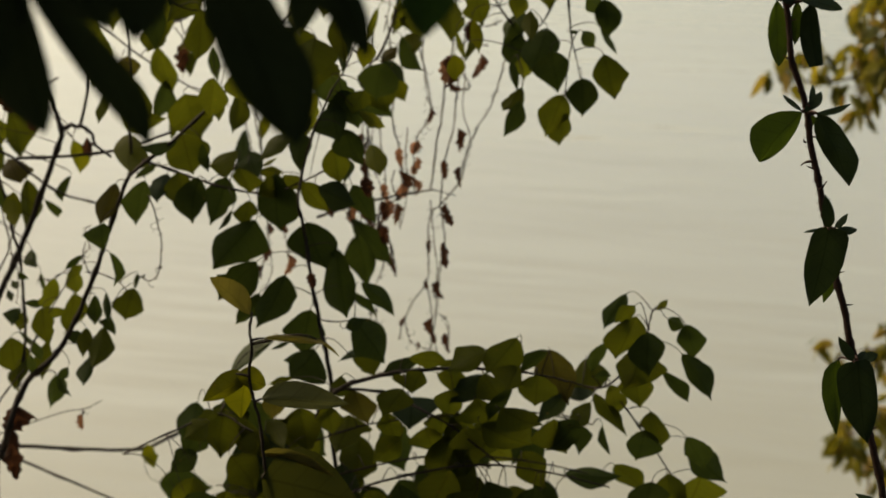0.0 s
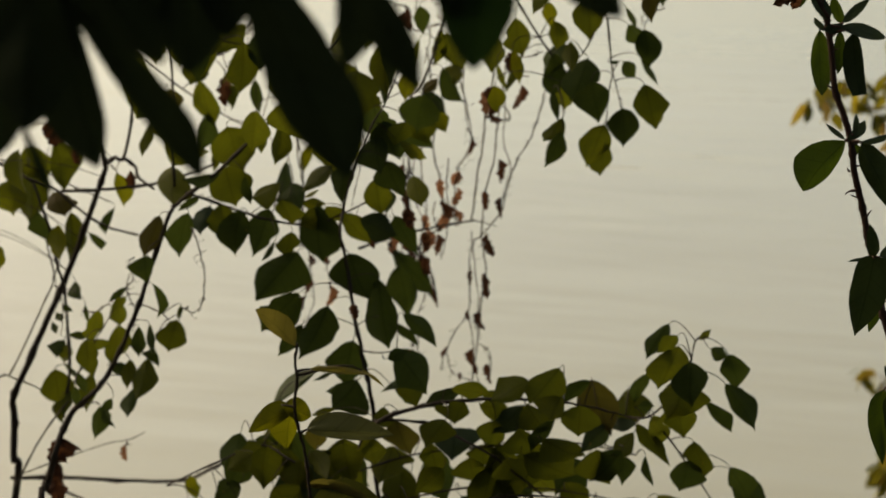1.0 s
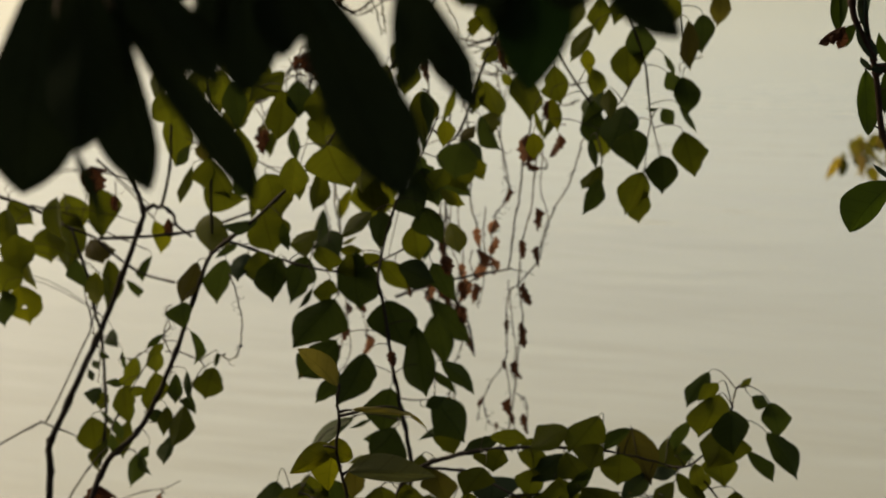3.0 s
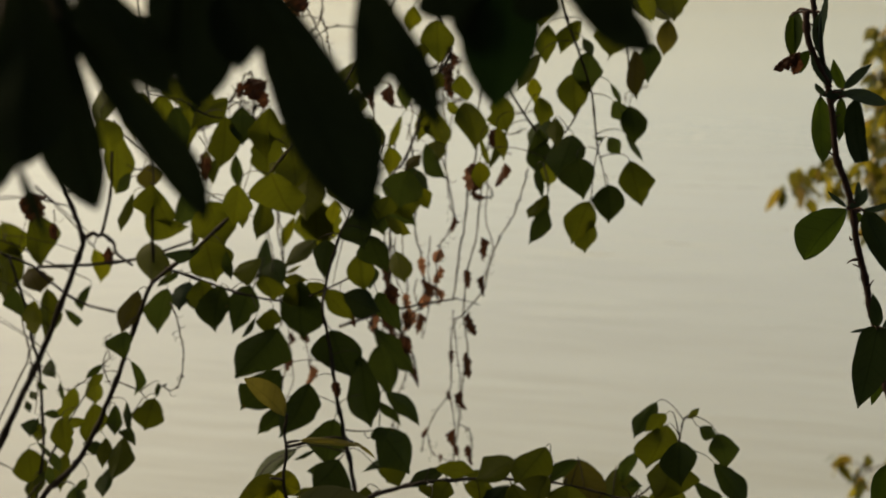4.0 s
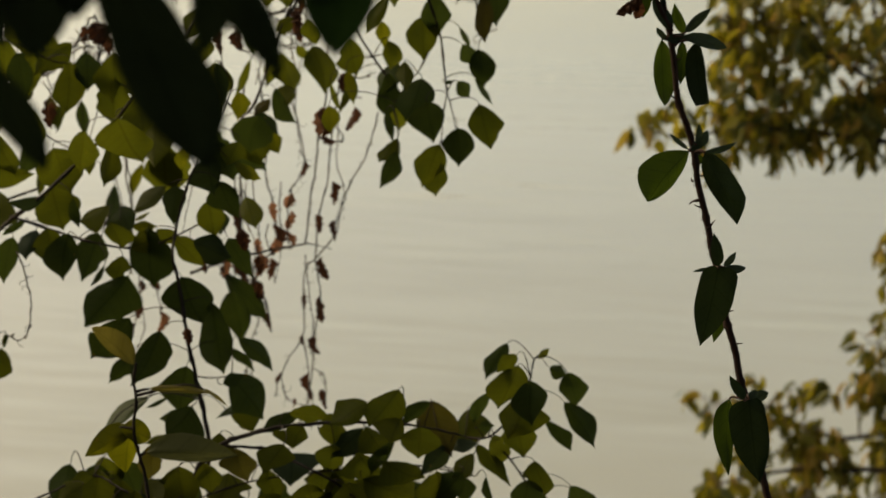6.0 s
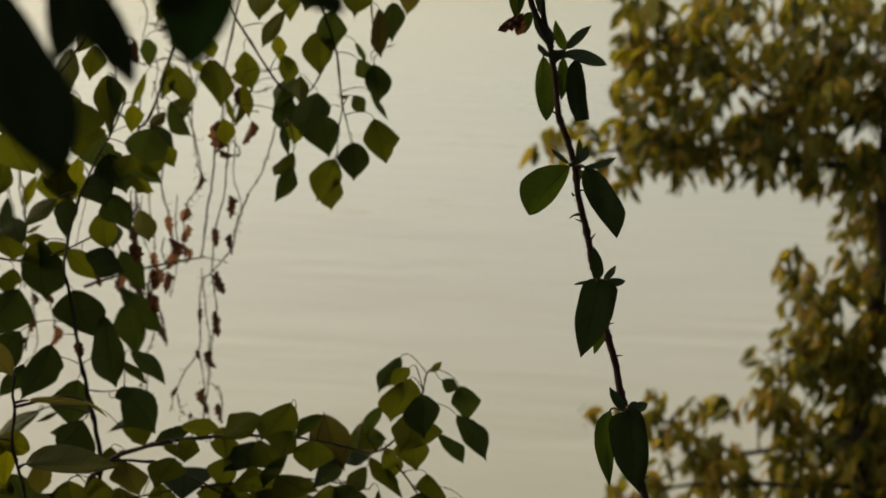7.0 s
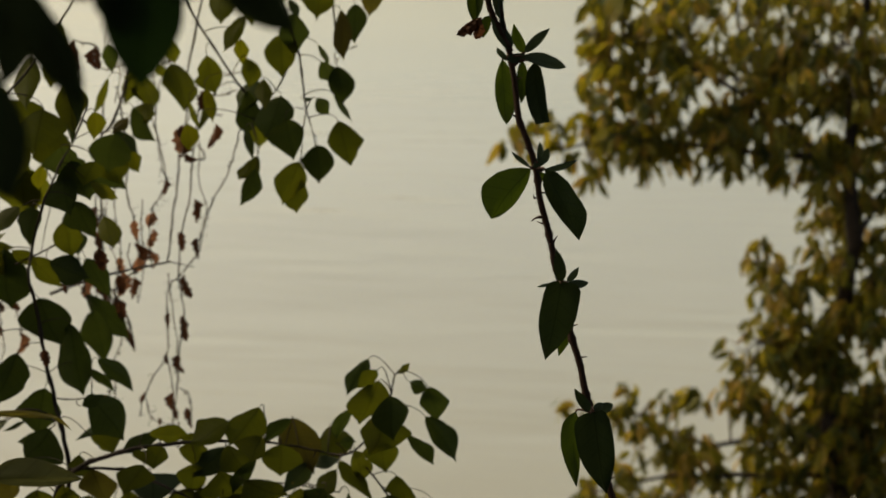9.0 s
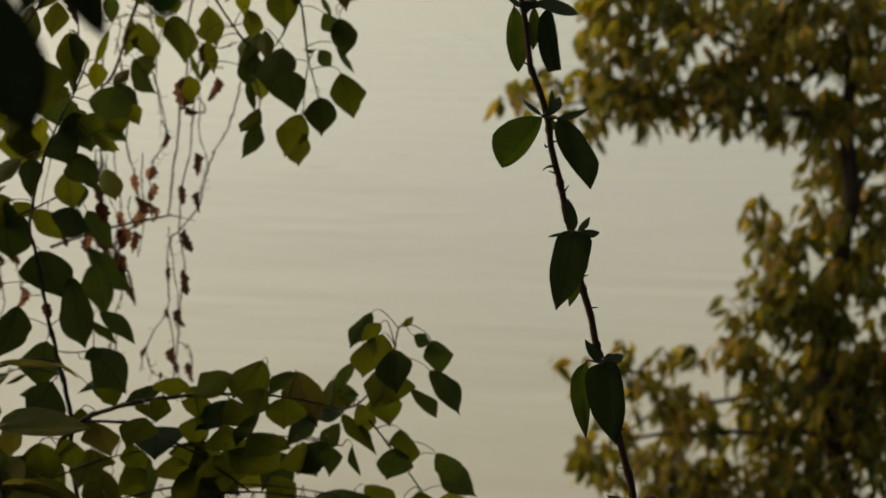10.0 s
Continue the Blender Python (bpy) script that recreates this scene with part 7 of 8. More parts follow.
branch(dry, 'strand', 0.0012, 0.0008, (-0.156, 2.281, 1.413), (-0.149, 2.274, 1.383), (-0.144, 2.251, 1.366), (-0.143, 2.279, 1.345))
branch(dry, 'strand', 0.0009, 0.0006, (-0.071, 2.278, 1.091), (-0.065, 2.251, 1.049), (-0.063, 2.293, 0.988), (-0.058, 2.279, 0.951))
branch(dry, 'strand', 0.0009, 0.0006, (-0.061, 2.247, 1.001), (-0.068, 2.296, 0.962), (-0.057, 2.248, 0.935), (-0.053, 2.260, 0.915))
branch(dry, 'strand', 0.0012, 0.0008, (-0.030, 2.283, 0.983), (-0.042, 2.276, 0.968), (-0.051, 2.273, 0.952))
branch(dry, 'strand', 0.0009, 0.0006, (0.292, 2.279, 1.310), (0.262, 2.267, 1.303), (0.258, 2.259, 1.289))

# ---- downy climber ----
vine = plant("climber", "downy green climber with paired leaves on a reddish stem", "climber", 0.36, 1.05, 0)
SKIN[vine.name] = (REDDISH, 11, 0.1)
b = branch(vine, 'stem', 0.0018, 0.0028, (0.2164, 1.05, 1.652), (0.2314, 1.05, 1.5773), (0.2367, 1.05, 1.5317), (0.2416, 1.05, 1.5067), (0.2462, 1.05, 1.4849), (0.2511, 1.05, 1.4666), (0.2542, 1.05, 1.4481), (0.2569, 1.05, 1.4295), (0.2638, 1.05, 1.4125), (0.2692, 1.05, 1.3953), (0.2724, 1.05, 1.3761), (0.2767, 1.05, 1.3606), (0.281, 1.05, 1.3449), (0.2842, 1.05, 1.3291), (0.2898, 1.05, 1.3131), (0.2936, 1.05, 1.2931), (0.2977, 1.05, 1.2769), (0.3034, 1.05, 1.2604), (0.3081, 1.05, 1.2398), (0.3136, 1.05, 1.223), (0.3197, 1.05, 1.1977), (0.3268, 1.05, 1.172), (0.3325, 1.05, 1.1525), (0.3388, 1.05, 1.1306), (0.3431, 1.05, 1.1064), (0.3606, 1.05, 1.0159), (0.36, 1.05, 0))
leaf(b, 'ovate', 'v', 0.2293, 1.0566, 1.5204, 0.2277, 1.0566, 1.4908, 0.0079)
leaf(b, 'ovate', 't', 0.2447, 1.048, 1.5301, 0.2431, 1.048, 1.4903, 0.0079)
leaf(b, 'ovate', 't', 0.3345, 1.0475, 1.1196, 0.3199, 1.0475, 1.1257, 0.0047)
leaf(b, 'ovate', 'e', 0.3346, 1.0436, 1.1206, 0.3278, 1.0436, 1.0906, 0.0164)
leaf(b, 'ovate', 'v', 0.3375, 1.0559, 1.1147, 0.3522, 1.0559, 1.0874, 0.0166)
shaped_leaf(b, 'paddle', 'v', 0.2470, 1.059, 1.4668, 0.2499, 1.4241, 0.44, -0.0050, 0.51, 0.0089)
shaped_leaf(b, 'ovate', 'v', 0.2599, 1.056, 1.4663, 0.2595, 1.4384, 0.43, -0.0037, 0.62, 0.0041)
shaped_leaf(b, 'blunt', 'e', 0.2651, 1.041, 1.4671, 0.2707, 1.4276, 0.46, -0.0074, 0.47, 0.0054)
shaped_leaf(b, 'ovate', 't', 0.2500, 1.046, 1.4753, 0.2362, 1.4964, 0.38, -0.0054, 0.50, 0.0039)
shaped_leaf(b, 'ovate', 'v', 0.2614, 1.059, 1.4715, 0.2534, 1.4900, 0.23, -0.0031, 0.52, 0.0043)
shaped_leaf(b, 'ovate', 't', 0.2598, 1.048, 1.4734, 0.2750, 1.4886, 0.48, -0.0031, 0.46, 0.0034)
shaped_leaf(b, 'paddle', 't', 0.2567, 1.042, 1.4714, 0.2849, 1.4634, 0.53, -0.0036, 0.48, 0.0056)
shaped_leaf(b, 'ovate', 't', 0.2488, 1.048, 1.4680, 0.2408, 1.4765, 0.44, -0.0015, 0.72, 0.0024)
shaped_leaf(b, 'ovate', 't', 0.2475, 1.047, 1.4689, 0.2623, 1.4702, 0.51, -0.0032, 0.46, 0.0032)
shaped_leaf(b, 'dry', 'b', 0.2293, 1.046, 1.4957, 0.2141, 1.4857, 0.60, -0.0020, 0.50, 0.0060)
shaped_leaf(b, 'dry', 'b', 0.2294, 1.046, 1.4928, 0.2266, 1.4820, 0.67, -0.0033, 0.56, 0.0048)
shaped_leaf(b, 'ovate', 'v', 0.2266, 1.058, 1.5167, 0.2271, 1.4921, 0.48, -0.0041, 0.56, 0.0048)
shaped_leaf(b, 'ovate', 'v', 0.2377, 1.056, 1.4959, 0.2332, 1.4814, 0.66, -0.0056, 0.45, 0.0023)
shaped_leaf(b, 'ovate', 't', 0.2409, 1.046, 1.5196, 0.2453, 1.4898, 0.39, -0.0055, 0.64, 0.0013)
shaped_leaf(b, 'paddle', 'v', 0.2663, 1.054, 1.3945, 0.2411, 1.3616, 0.62, -0.0184, 0.55, 0.0065)
shaped_leaf(b, 'ovate', 'e', 0.2729, 1.038, 1.3966, 0.2984, 1.3498, 0.33, -0.0067, 0.72, 0.0138)
shaped_leaf(b, 'ovate', 't', 0.2643, 1.047, 1.3975, 0.2519, 1.4080, 0.47, -0.0016, 0.59, 0.0018)
shaped_leaf(b, 'ovate', 't', 0.2695, 1.046, 1.4012, 0.2703, 1.4147, 0.48, -0.0033, 0.53, 0.0010)
shaped_leaf(b, 'paddle', 't', 0.2661, 1.047, 1.3969, 0.2771, 1.4099, 0.61, -0.0049, 0.50, 0.0020)
shaped_leaf(b, 'ovate', 't', 0.2748, 1.050, 1.3949, 0.2972, 1.4016, 0.58, -0.0039, 0.46, 0.0005)
shaped_leaf(b, 'ovate', 'v', 0.2756, 1.061, 1.3909, 0.2754, 1.3836, 0.42, -0.0025, 0.42, 0.0033)
shaped_leaf(b, 'ovate', 'e', 0.2848, 1.035, 1.3223, 0.2818, 1.3448, 0.28, -0.0045, 0.34, 0.0042)
shaped_leaf(b, 'ovate', 't', 0.2924, 1.048, 1.3183, 0.3006, 1.3279, 0.51, -0.0030, 0.44, 0.0019)
shaped_leaf(b, 'ovate', 't', 0.2831, 1.047, 1.3174, 0.2715, 1.3154, 0.49, -0.0011, 0.48, 0.0012)
shaped_leaf(b, 'paddle', 't', 0.2917, 1.042, 1.3192, 0.3057, 1.3187, 0.55, -0.0038, 0.52, 0.0019)
shaped_leaf(b, 'cordate', 'e', 0.2853, 1.037, 1.3213, 0.2781, 1.2667, 0.31, -0.0105, 0.26, 0.0165)
shaped_leaf(b, 'ovate', 'v', 0.2987, 1.056, 1.2891, 0.2905, 1.2627, 0.57, -0.0045, 0.49, 0.0039)
shaped_leaf(b, 'ovate', 'e', 0.3074, 1.035, 1.2294, 0.2970, 1.2461, 0.27, -0.0044, 0.46, 0.0030)
shaped_leaf(b, 'paddle', 't', 0.3138, 1.046, 1.2244, 0.3199, 1.2311, 0.56, -0.0028, 0.54, 0.0031)
shaped_leaf(b, 'paddle', 't', 0.3178, 1.049, 1.2226, 0.3285, 1.2283, 0.60, -0.0033, 0.54, 0.0042)
shaped_leaf(b, 'cordate', 'e', 0.3115, 1.037, 1.2281, 0.3218, 1.1678, 0.25, -0.0149, 0.42, 0.0119)
shaped_leaf(b, 'ovate', 'v', 0.3047, 1.061, 1.2198, 0.3091, 1.1633, 0.36, -0.0098, 0.54, 0.0040)
branch(vine, 'side_stem', 0.0022, 0.0017, (0.2328, 1.0480, 1.5212), (0.2350, 1.0480, 1.5040), (0.2408, 1.0480, 1.4907), (0.2501, 1.0480, 1.4735))
branch(vine, 'stub', 0.0011, 0.00025, (0.2742, 1.0480, 1.3634), (0.2708, 1.0480, 1.3631), (0.2685, 1.0480, 1.3620), (0.2670, 1.0480, 1.3605))
branch(vine, 'stub', 0.0011, 0.00025, (0.2802, 1.0480, 1.3439), (0.2821, 1.0480, 1.3458), (0.2836, 1.0480, 1.3481), (0.2850, 1.0480, 1.3500))
branch(vine, 'stub', 0.0009, 0.00025, (0.2693, 1.0480, 1.3759), (0.2681, 1.0480, 1.3770), (0.2677, 1.0480, 1.3786))
# leaf-stalk stubs and fine hairs of the stem
line = LINES[b.name][0]
for k in range(14, len(line) - 12, 7):
    bm = bmesh.new()
    out = Vector((rng.choice((-1, 1)) * rng.uniform(0.6, 1), rng.uniform(-0.3, 0.3), rng.uniform(-0.2, 0.5))).normalized()
    tube(bm, [line[k] + out * s + Vector((0, 0, 30 * s * s)) for s in (0.001, 0.0035, 0.0055, 0.0065)], [0.0008, 0.0006, 0.0004, 0.0002], 4)
    part("stub", bm, REDDISH, b)

bm = bmesh.new()
for k in range(len(line) * 14):
    i = rng.randrange(20, len(line) - 12)
    at = line[i].lerp(line[i + 1], rng.random())
    out = Vector((rng.uniform(-1, 1), rng.uniform(-1, 1), rng.uniform(-0.4, 0.2))).normalized()
    tube(bm, [at + out * 0.0012, at + out * rng.uniform(0.0028, 0.0042) - Vector((0, 0, 0.0005))], [0.00007, 0.00003], 3)
tagged(part("stem_hair", bm, DRY_STEM, b), kind="stuff")

# ---- sapling ----
sapling = plant("sapling", "young sapling with a thin dark stem and pale yellow-green leaves", "sapling", -0.07, 0.95, 0)
SKIN[sapling.name] = (BARK, 8, 0.2)
b = branch(sapling, 'stem', 0.00084, 0.0013, (-0.0836, 0.95, 1.2937), (-0.0854, 0.95, 1.282), (-0.0844, 0.95, 1.2702), (-0.0868, 0.95, 1.2523), (-0.0845, 0.95, 1.2373), (-0.0811, 0.95, 1.2221), (-0.0794, 0.95, 1.1992), (-0.0778, 0.95, 1.1818), (-0.0728, 0.95, 1.1445), (-0.0611, 0.95, 1.0427), (-0.07, 0.95, 0))
shaped_leaf(b, 'paddle', 'sy', -0.0851, 0.951, 1.2921, -0.1086, 1.3153, 0.42, -0.0097, 0.53, 0.0038)
shaped_leaf(b, 'ovate', 'sy', -0.0763, 0.948, 1.2776, -0.0378, 1.2743, 0.54, -0.0011, 0.41, 0.0031)
shaped_leaf(b, 'ovate', 'sy', -0.0450, 0.952, 1.2753, -0.0309, 1.2645, 0.47, -0.0002, 0.45, 0.0019)
shaped_leaf(b, 'ovate', 'sg', -0.0878, 0.951, 1.2506, -0.1156, 1.2345, 0.41, -0.0100, 0.55, 0.0044)
shaped_leaf(b, 'ovate', 'sg', -0.0880, 0.953, 1.2506, -0.0932, 1.2227, 0.53, -0.0133, 0.41, 0.0046)
shaped_leaf(b, 'paddle', 'sg', -0.0941, 0.951, 1.2526, -0.0769, 1.2451, 0.67, -0.0058, 0.41, 0.0084)
shaped_leaf(b, 'ovate', 'sp', -0.0796, 0.951, 1.2364, -0.0255, 1.2318, 0.47, -0.0042, 0.43, 0.0128)
shaped_leaf(b, 'ovate', 'so', -0.0803, 0.949, 1.1839, -0.0214, 1.1659, 0.42, -0.0197, 0.33, 0.0244)
shaped_leaf(b, 'ovate', 'sy', -0.0819, 0.952, 1.1981, -0.0355, 1.1825, 0.48, 0.0052, 0.40, 0.0087)

# ---- overhanging branch close to the camera ----
dark = plant("overhanging_tree", "tree with large lance-shaped leaves, painted dark as in shade, hanging from an overhead branch", "tree", -1.1, 0.4, 0)
SKIN[dark.name] = (TRUNK, 9, 0.2)
branch(dark, "trunk", 0.05, 0.02, (-1.1, 0.4, 0), (-1.06, 0.42, 0.8), (-0.98, 0.48, 1.4), (-0.75, 0.55, 1.68), (-0.45, 0.6, 1.75), (-0.28, 0.6, 1.74))
b = branch(dark, 'branch', 0.00154, 0.00085, (-0.1931, 0.5, 1.6385), (-0.1471, 0.5, 1.625), (-0.1001, 0.5, 1.6159), (-0.0606, 0.5, 1.6129), (-0.0209, 0.5, 1.61), (0.0189, 0.5, 1.6085), (0.0587, 0.5, 1.6071), (0.0905, 0.5, 1.6088))
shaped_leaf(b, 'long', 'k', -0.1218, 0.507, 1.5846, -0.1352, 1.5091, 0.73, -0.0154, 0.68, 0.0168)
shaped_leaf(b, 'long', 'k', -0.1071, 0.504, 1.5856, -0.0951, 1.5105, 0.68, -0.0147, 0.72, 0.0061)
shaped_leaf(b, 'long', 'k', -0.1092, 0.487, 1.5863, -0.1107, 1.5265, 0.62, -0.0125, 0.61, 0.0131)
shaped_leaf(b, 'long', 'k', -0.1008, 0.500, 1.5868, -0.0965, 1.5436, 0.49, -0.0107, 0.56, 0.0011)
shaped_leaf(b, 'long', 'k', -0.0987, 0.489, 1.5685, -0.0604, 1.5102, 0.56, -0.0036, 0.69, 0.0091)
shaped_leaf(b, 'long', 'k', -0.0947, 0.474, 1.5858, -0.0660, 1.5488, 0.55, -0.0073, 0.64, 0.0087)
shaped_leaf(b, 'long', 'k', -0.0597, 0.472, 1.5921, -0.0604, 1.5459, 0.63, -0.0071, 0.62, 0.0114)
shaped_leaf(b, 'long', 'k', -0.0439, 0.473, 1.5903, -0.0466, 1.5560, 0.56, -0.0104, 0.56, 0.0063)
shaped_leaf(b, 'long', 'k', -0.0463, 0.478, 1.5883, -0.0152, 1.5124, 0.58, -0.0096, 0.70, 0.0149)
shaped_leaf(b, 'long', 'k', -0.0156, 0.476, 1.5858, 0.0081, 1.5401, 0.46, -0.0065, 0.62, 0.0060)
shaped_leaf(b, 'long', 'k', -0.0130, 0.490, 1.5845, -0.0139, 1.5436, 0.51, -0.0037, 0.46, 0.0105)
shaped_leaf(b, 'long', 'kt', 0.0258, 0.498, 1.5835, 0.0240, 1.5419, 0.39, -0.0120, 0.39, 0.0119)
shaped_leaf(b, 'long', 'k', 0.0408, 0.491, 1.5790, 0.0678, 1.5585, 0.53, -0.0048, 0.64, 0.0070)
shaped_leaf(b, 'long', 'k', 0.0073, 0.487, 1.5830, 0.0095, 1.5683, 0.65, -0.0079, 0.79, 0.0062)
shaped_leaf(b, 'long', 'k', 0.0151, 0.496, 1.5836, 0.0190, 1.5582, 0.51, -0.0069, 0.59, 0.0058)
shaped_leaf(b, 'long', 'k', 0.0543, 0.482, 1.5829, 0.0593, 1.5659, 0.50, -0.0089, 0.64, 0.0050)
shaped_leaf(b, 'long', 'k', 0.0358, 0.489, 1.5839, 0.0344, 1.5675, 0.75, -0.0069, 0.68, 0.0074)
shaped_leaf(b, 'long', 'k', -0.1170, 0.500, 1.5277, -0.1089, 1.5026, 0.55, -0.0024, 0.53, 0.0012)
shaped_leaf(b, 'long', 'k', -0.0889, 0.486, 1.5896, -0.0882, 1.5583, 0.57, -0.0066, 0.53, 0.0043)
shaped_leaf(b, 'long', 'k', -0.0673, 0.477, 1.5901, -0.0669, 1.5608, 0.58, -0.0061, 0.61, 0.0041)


# ---- tree on the spit ----
bank_tree = plant("bank_tree", "autumn bank tree with drooping yellow-green and ochre leaves", "tree", 3.3, 7.0, SPIT_Z)
SKIN[bank_tree.name] = (BARK, 9, 0.3)
MASSES, GAPS = [], []


def mass(x, z, across, high):
    MASSES.append((x, z, across, high))


def gap(x, z, across, high):
    GAPS.append((x, z, across, high))


mass(1.89, 0.75, 0.12, 0.144)
mass(2.07, 0.7, 0.191, 0.215)
mass(1.95, 0.5, 0.144, 0.144)
mass(1.91, 0.3, 0.12, 0.12)
mass(2.09, 0.32, 0.191, 0.167)
mass(1.87, 0.13, 0.084, 0.096)
mass(1.52, 0.21, 0.077, 0.067)
mass(1.72, 0.23, 0.086, 0.081)
mass(2.18, 0.17, 0.144, 0.084)
mass(2.3, 0.7, 0.215, 0.263)
mass(2.33, 0.27, 0.191, 0.167)
mass(2.5, 0.52, 0.215, 0.215)
mass(2.54, 0.21, 0.191, 0.144)
mass(2.69, 0.74, 0.215, 0.191)
mass(2.77, 0.39, 0.215, 0.215)
mass(2.81, 0.13, 0.191, 0.132)
mass(3.01, 0.05, 0.215, 0.144)
mass(2.96, 0.62, 0.215, 0.263)
mass(3.25, 0.38, 0.263, 0.478)
mass(3.14, -0.19, 0.179, 0.144)
mass(3.32, -0.42, 0.239, 0.287)
mass(3.04, -0.35, 0.144, 0.108)
mass(2.69, -0.34, 0.081, 0.081)
mass(2.86, -0.51, 0.108, 0.108)
mass(3.42, -1.15, 0.15, 0.3)
mass(2.09, -1.05, 0.081, 0.081)
mass(1.86, -1.09, 0.062, 0.053)
mass(2.17, -1.17, 0.07, 0.06)
mass(2.1, -1.34, 0.07, 0.07)
mass(3.14, -1.54, 0.335, 0.263)
mass(2.32, -1.66, 0.25, 0.12)
mass(2.72, -1.75, 0.359, 0.191)
mass(1.94, -1.5, 0.077, 0.108)
mass(2.63, -0.80, 0.038, 0.082)
mass(2.75, -0.74, 0.078, 0.095)
mass(2.80, -0.91, 0.066, 0.068)
mass(2.90, -0.69, 0.080, 0.067)
mass(2.67, -0.94, 0.049, 0.041)
mass(2.57, -1.02, 0.031, 0.063)
mass(2.74, -1.07, 0.096, 0.053)
mass(2.88, -1.13, 0.110, 0.053)
mass(3.06, -0.64, 0.133, 0.094)
mass(3.00, -0.82, 0.092, 0.095)
mass(3.20, -0.62, 0.077, 0.095)
mass(3.12, -0.92, 0.047, 0.125)
mass(2.35, -1.19, 0.082, 0.054)
mass(2.42, -1.30, 0.109, 0.067)
mass(2.32, -1.36, 0.081, 0.068)
mass(2.57, -1.40, 0.112, 0.039)
mass(2.75, -1.24, 0.082, 0.063)
mass(2.97, -1.20, 0.137, 0.073)
mass(3.20, -1.18, 0.123, 0.082)
mass(2.82, -1.40, 0.111, 0.054)
mass(3.10, -1.38, 0.168, 0.066)
mass(3.30, -1.39, 0.111, 0.069)
mass(2.26, -0.98, 0.022, 0.041)
mass(2.39, -0.98, 0.038, 0.041)
mass(2.33, -1.02, 0.022, 0.041)
mass(2.92, -0.92, 0.078, 0.096)
mass(3.07, -1.00, 0.092, 0.096)
mass(3.08, -0.84, 0.078, 0.096)
mass(2.83, -0.80, 0.079, 0.081)
mass(2.90, -1.03, 0.096, 0.054)
mass(3.13, -1.12, 0.108, 0.082)
mass(2.65, -1.01, 0.054, 0.054)
mass(2.98, -1.32, 0.111, 0.054)
mass(3.26, -1.10, 0.078, 0.097)
mass(3.24, -0.76, 0.052, 0.068)
gap(2.97, 0.31, 0.13, 0.07)
gap(2.37, 0.47, 0.058, 0.068)
gap(2.01, 0.5, 0.055, 0.05)
gap(2.34, 0.24, 0.052, 0.044)
gap(2.52, 0.77, 0.06, 0.125)
gap(2.7, 0.66, 0.045, 0.055)
gap(2.97, 0.62, 0.045, 0.04)
gap(2.79, 0.79, 0.035, 0.045)
gap(3.09, 0.74, 0.044, 0.054)
gap(2.8, -0.4, 0.05, 0.06)
gap(2.95, -0.57, 0.06, 0.065)
gap(2.62, -1.17, 0.103, 0.099)
gap(2.89, -1.01, 0.106, 0.070)
gap(2.93, -0.89, 0.060, 0.077)
gap(3.22, -0.91, 0.082, 0.144)
gap(3.18, -1.04, 0.065, 0.089)
gap(2.65, -0.78, 0.044, 0.071)
gap(3.03, -1.32, 0.056, 0.070)
gap(2.62, -1.35, 0.068, 0.055)
gap(2.95, -1.37, 0.057, 0.056)
branch(bank_tree, 'trunk', 0.055, 0.02, (3.3, 7, SPIT_Z - 0.05), (3.34, 7.14, -1.91), (3.07, 6.91, -1.21), (3.13, 7.16, -0.85), (3.08, 6.85, -0.23), (3.06, 6.96, 0.19), (3.17, 7.11, 0.63), (3.14, 7.01, 1.14))
branch(bank_tree, 'limb', 0.016, 0.005, (3.11, 6.98, -0.14), (2.92, 7.15, 0.2), (2.45, 6.87, 0.49), (2.17, 7.14, 0.6), (1.82, 7.01, 0.72))
branch(bank_tree, 'limb', 0.016, 0.005, (3.05, 6.91, 0.14), (2.71, 6.94, 0.17), (2.3, 6.91, 0.23), (2.01, 7.05, 0.23), (1.68, 6.98, 0.19))
branch(bank_tree, 'limb', 0.016, 0.005, (3.11, 7.01, -1.19), (2.85, 7.06, -1.23), (2.52, 7.14, -1.28), (2.24, 7.08, -1.13), (2.04, 6.92, -1.0))
branch(bank_tree, 'limb', 0.016, 0.005, (3.1, 7.07, -0.87), (2.92, 7.08, -0.59), (2.84, 7.16, -0.45), (2.63, 6.95, -0.33))
branch(bank_tree, 'limb', 0.016, 0.005, (3.1, 7.01, -0.97), (2.89, 7.1, -0.82), (2.6, 6.93, -0.67))
branch(bank_tree, 'limb', 0.016, 0.005, (3.15, 6.93, -1.39), (2.72, 7.05, -1.42), (2.27, 6.95, -1.36), (1.94, 7.14, -1.51))
branch(bank_tree, 'limb', 0.016, 0.005, (3.12, 6.94, -0.23), (3.23, 6.89, 0.02), (3.52, 7.04, 0.11))
branch(bank_tree, 'limb', 0.016, 0.005, (2.63, 7.04, 0.31), (2.61, 7.2, 0.62), (2.55, 7.18, 0.98))


def inside(x, z, shape, grow=1.0):
    return ((x - shape[0]) / (shape[2] * grow)) ** 2 + ((z - shape[1]) / (shape[3] * grow)) ** 2 < 1


EDGE = 2.0


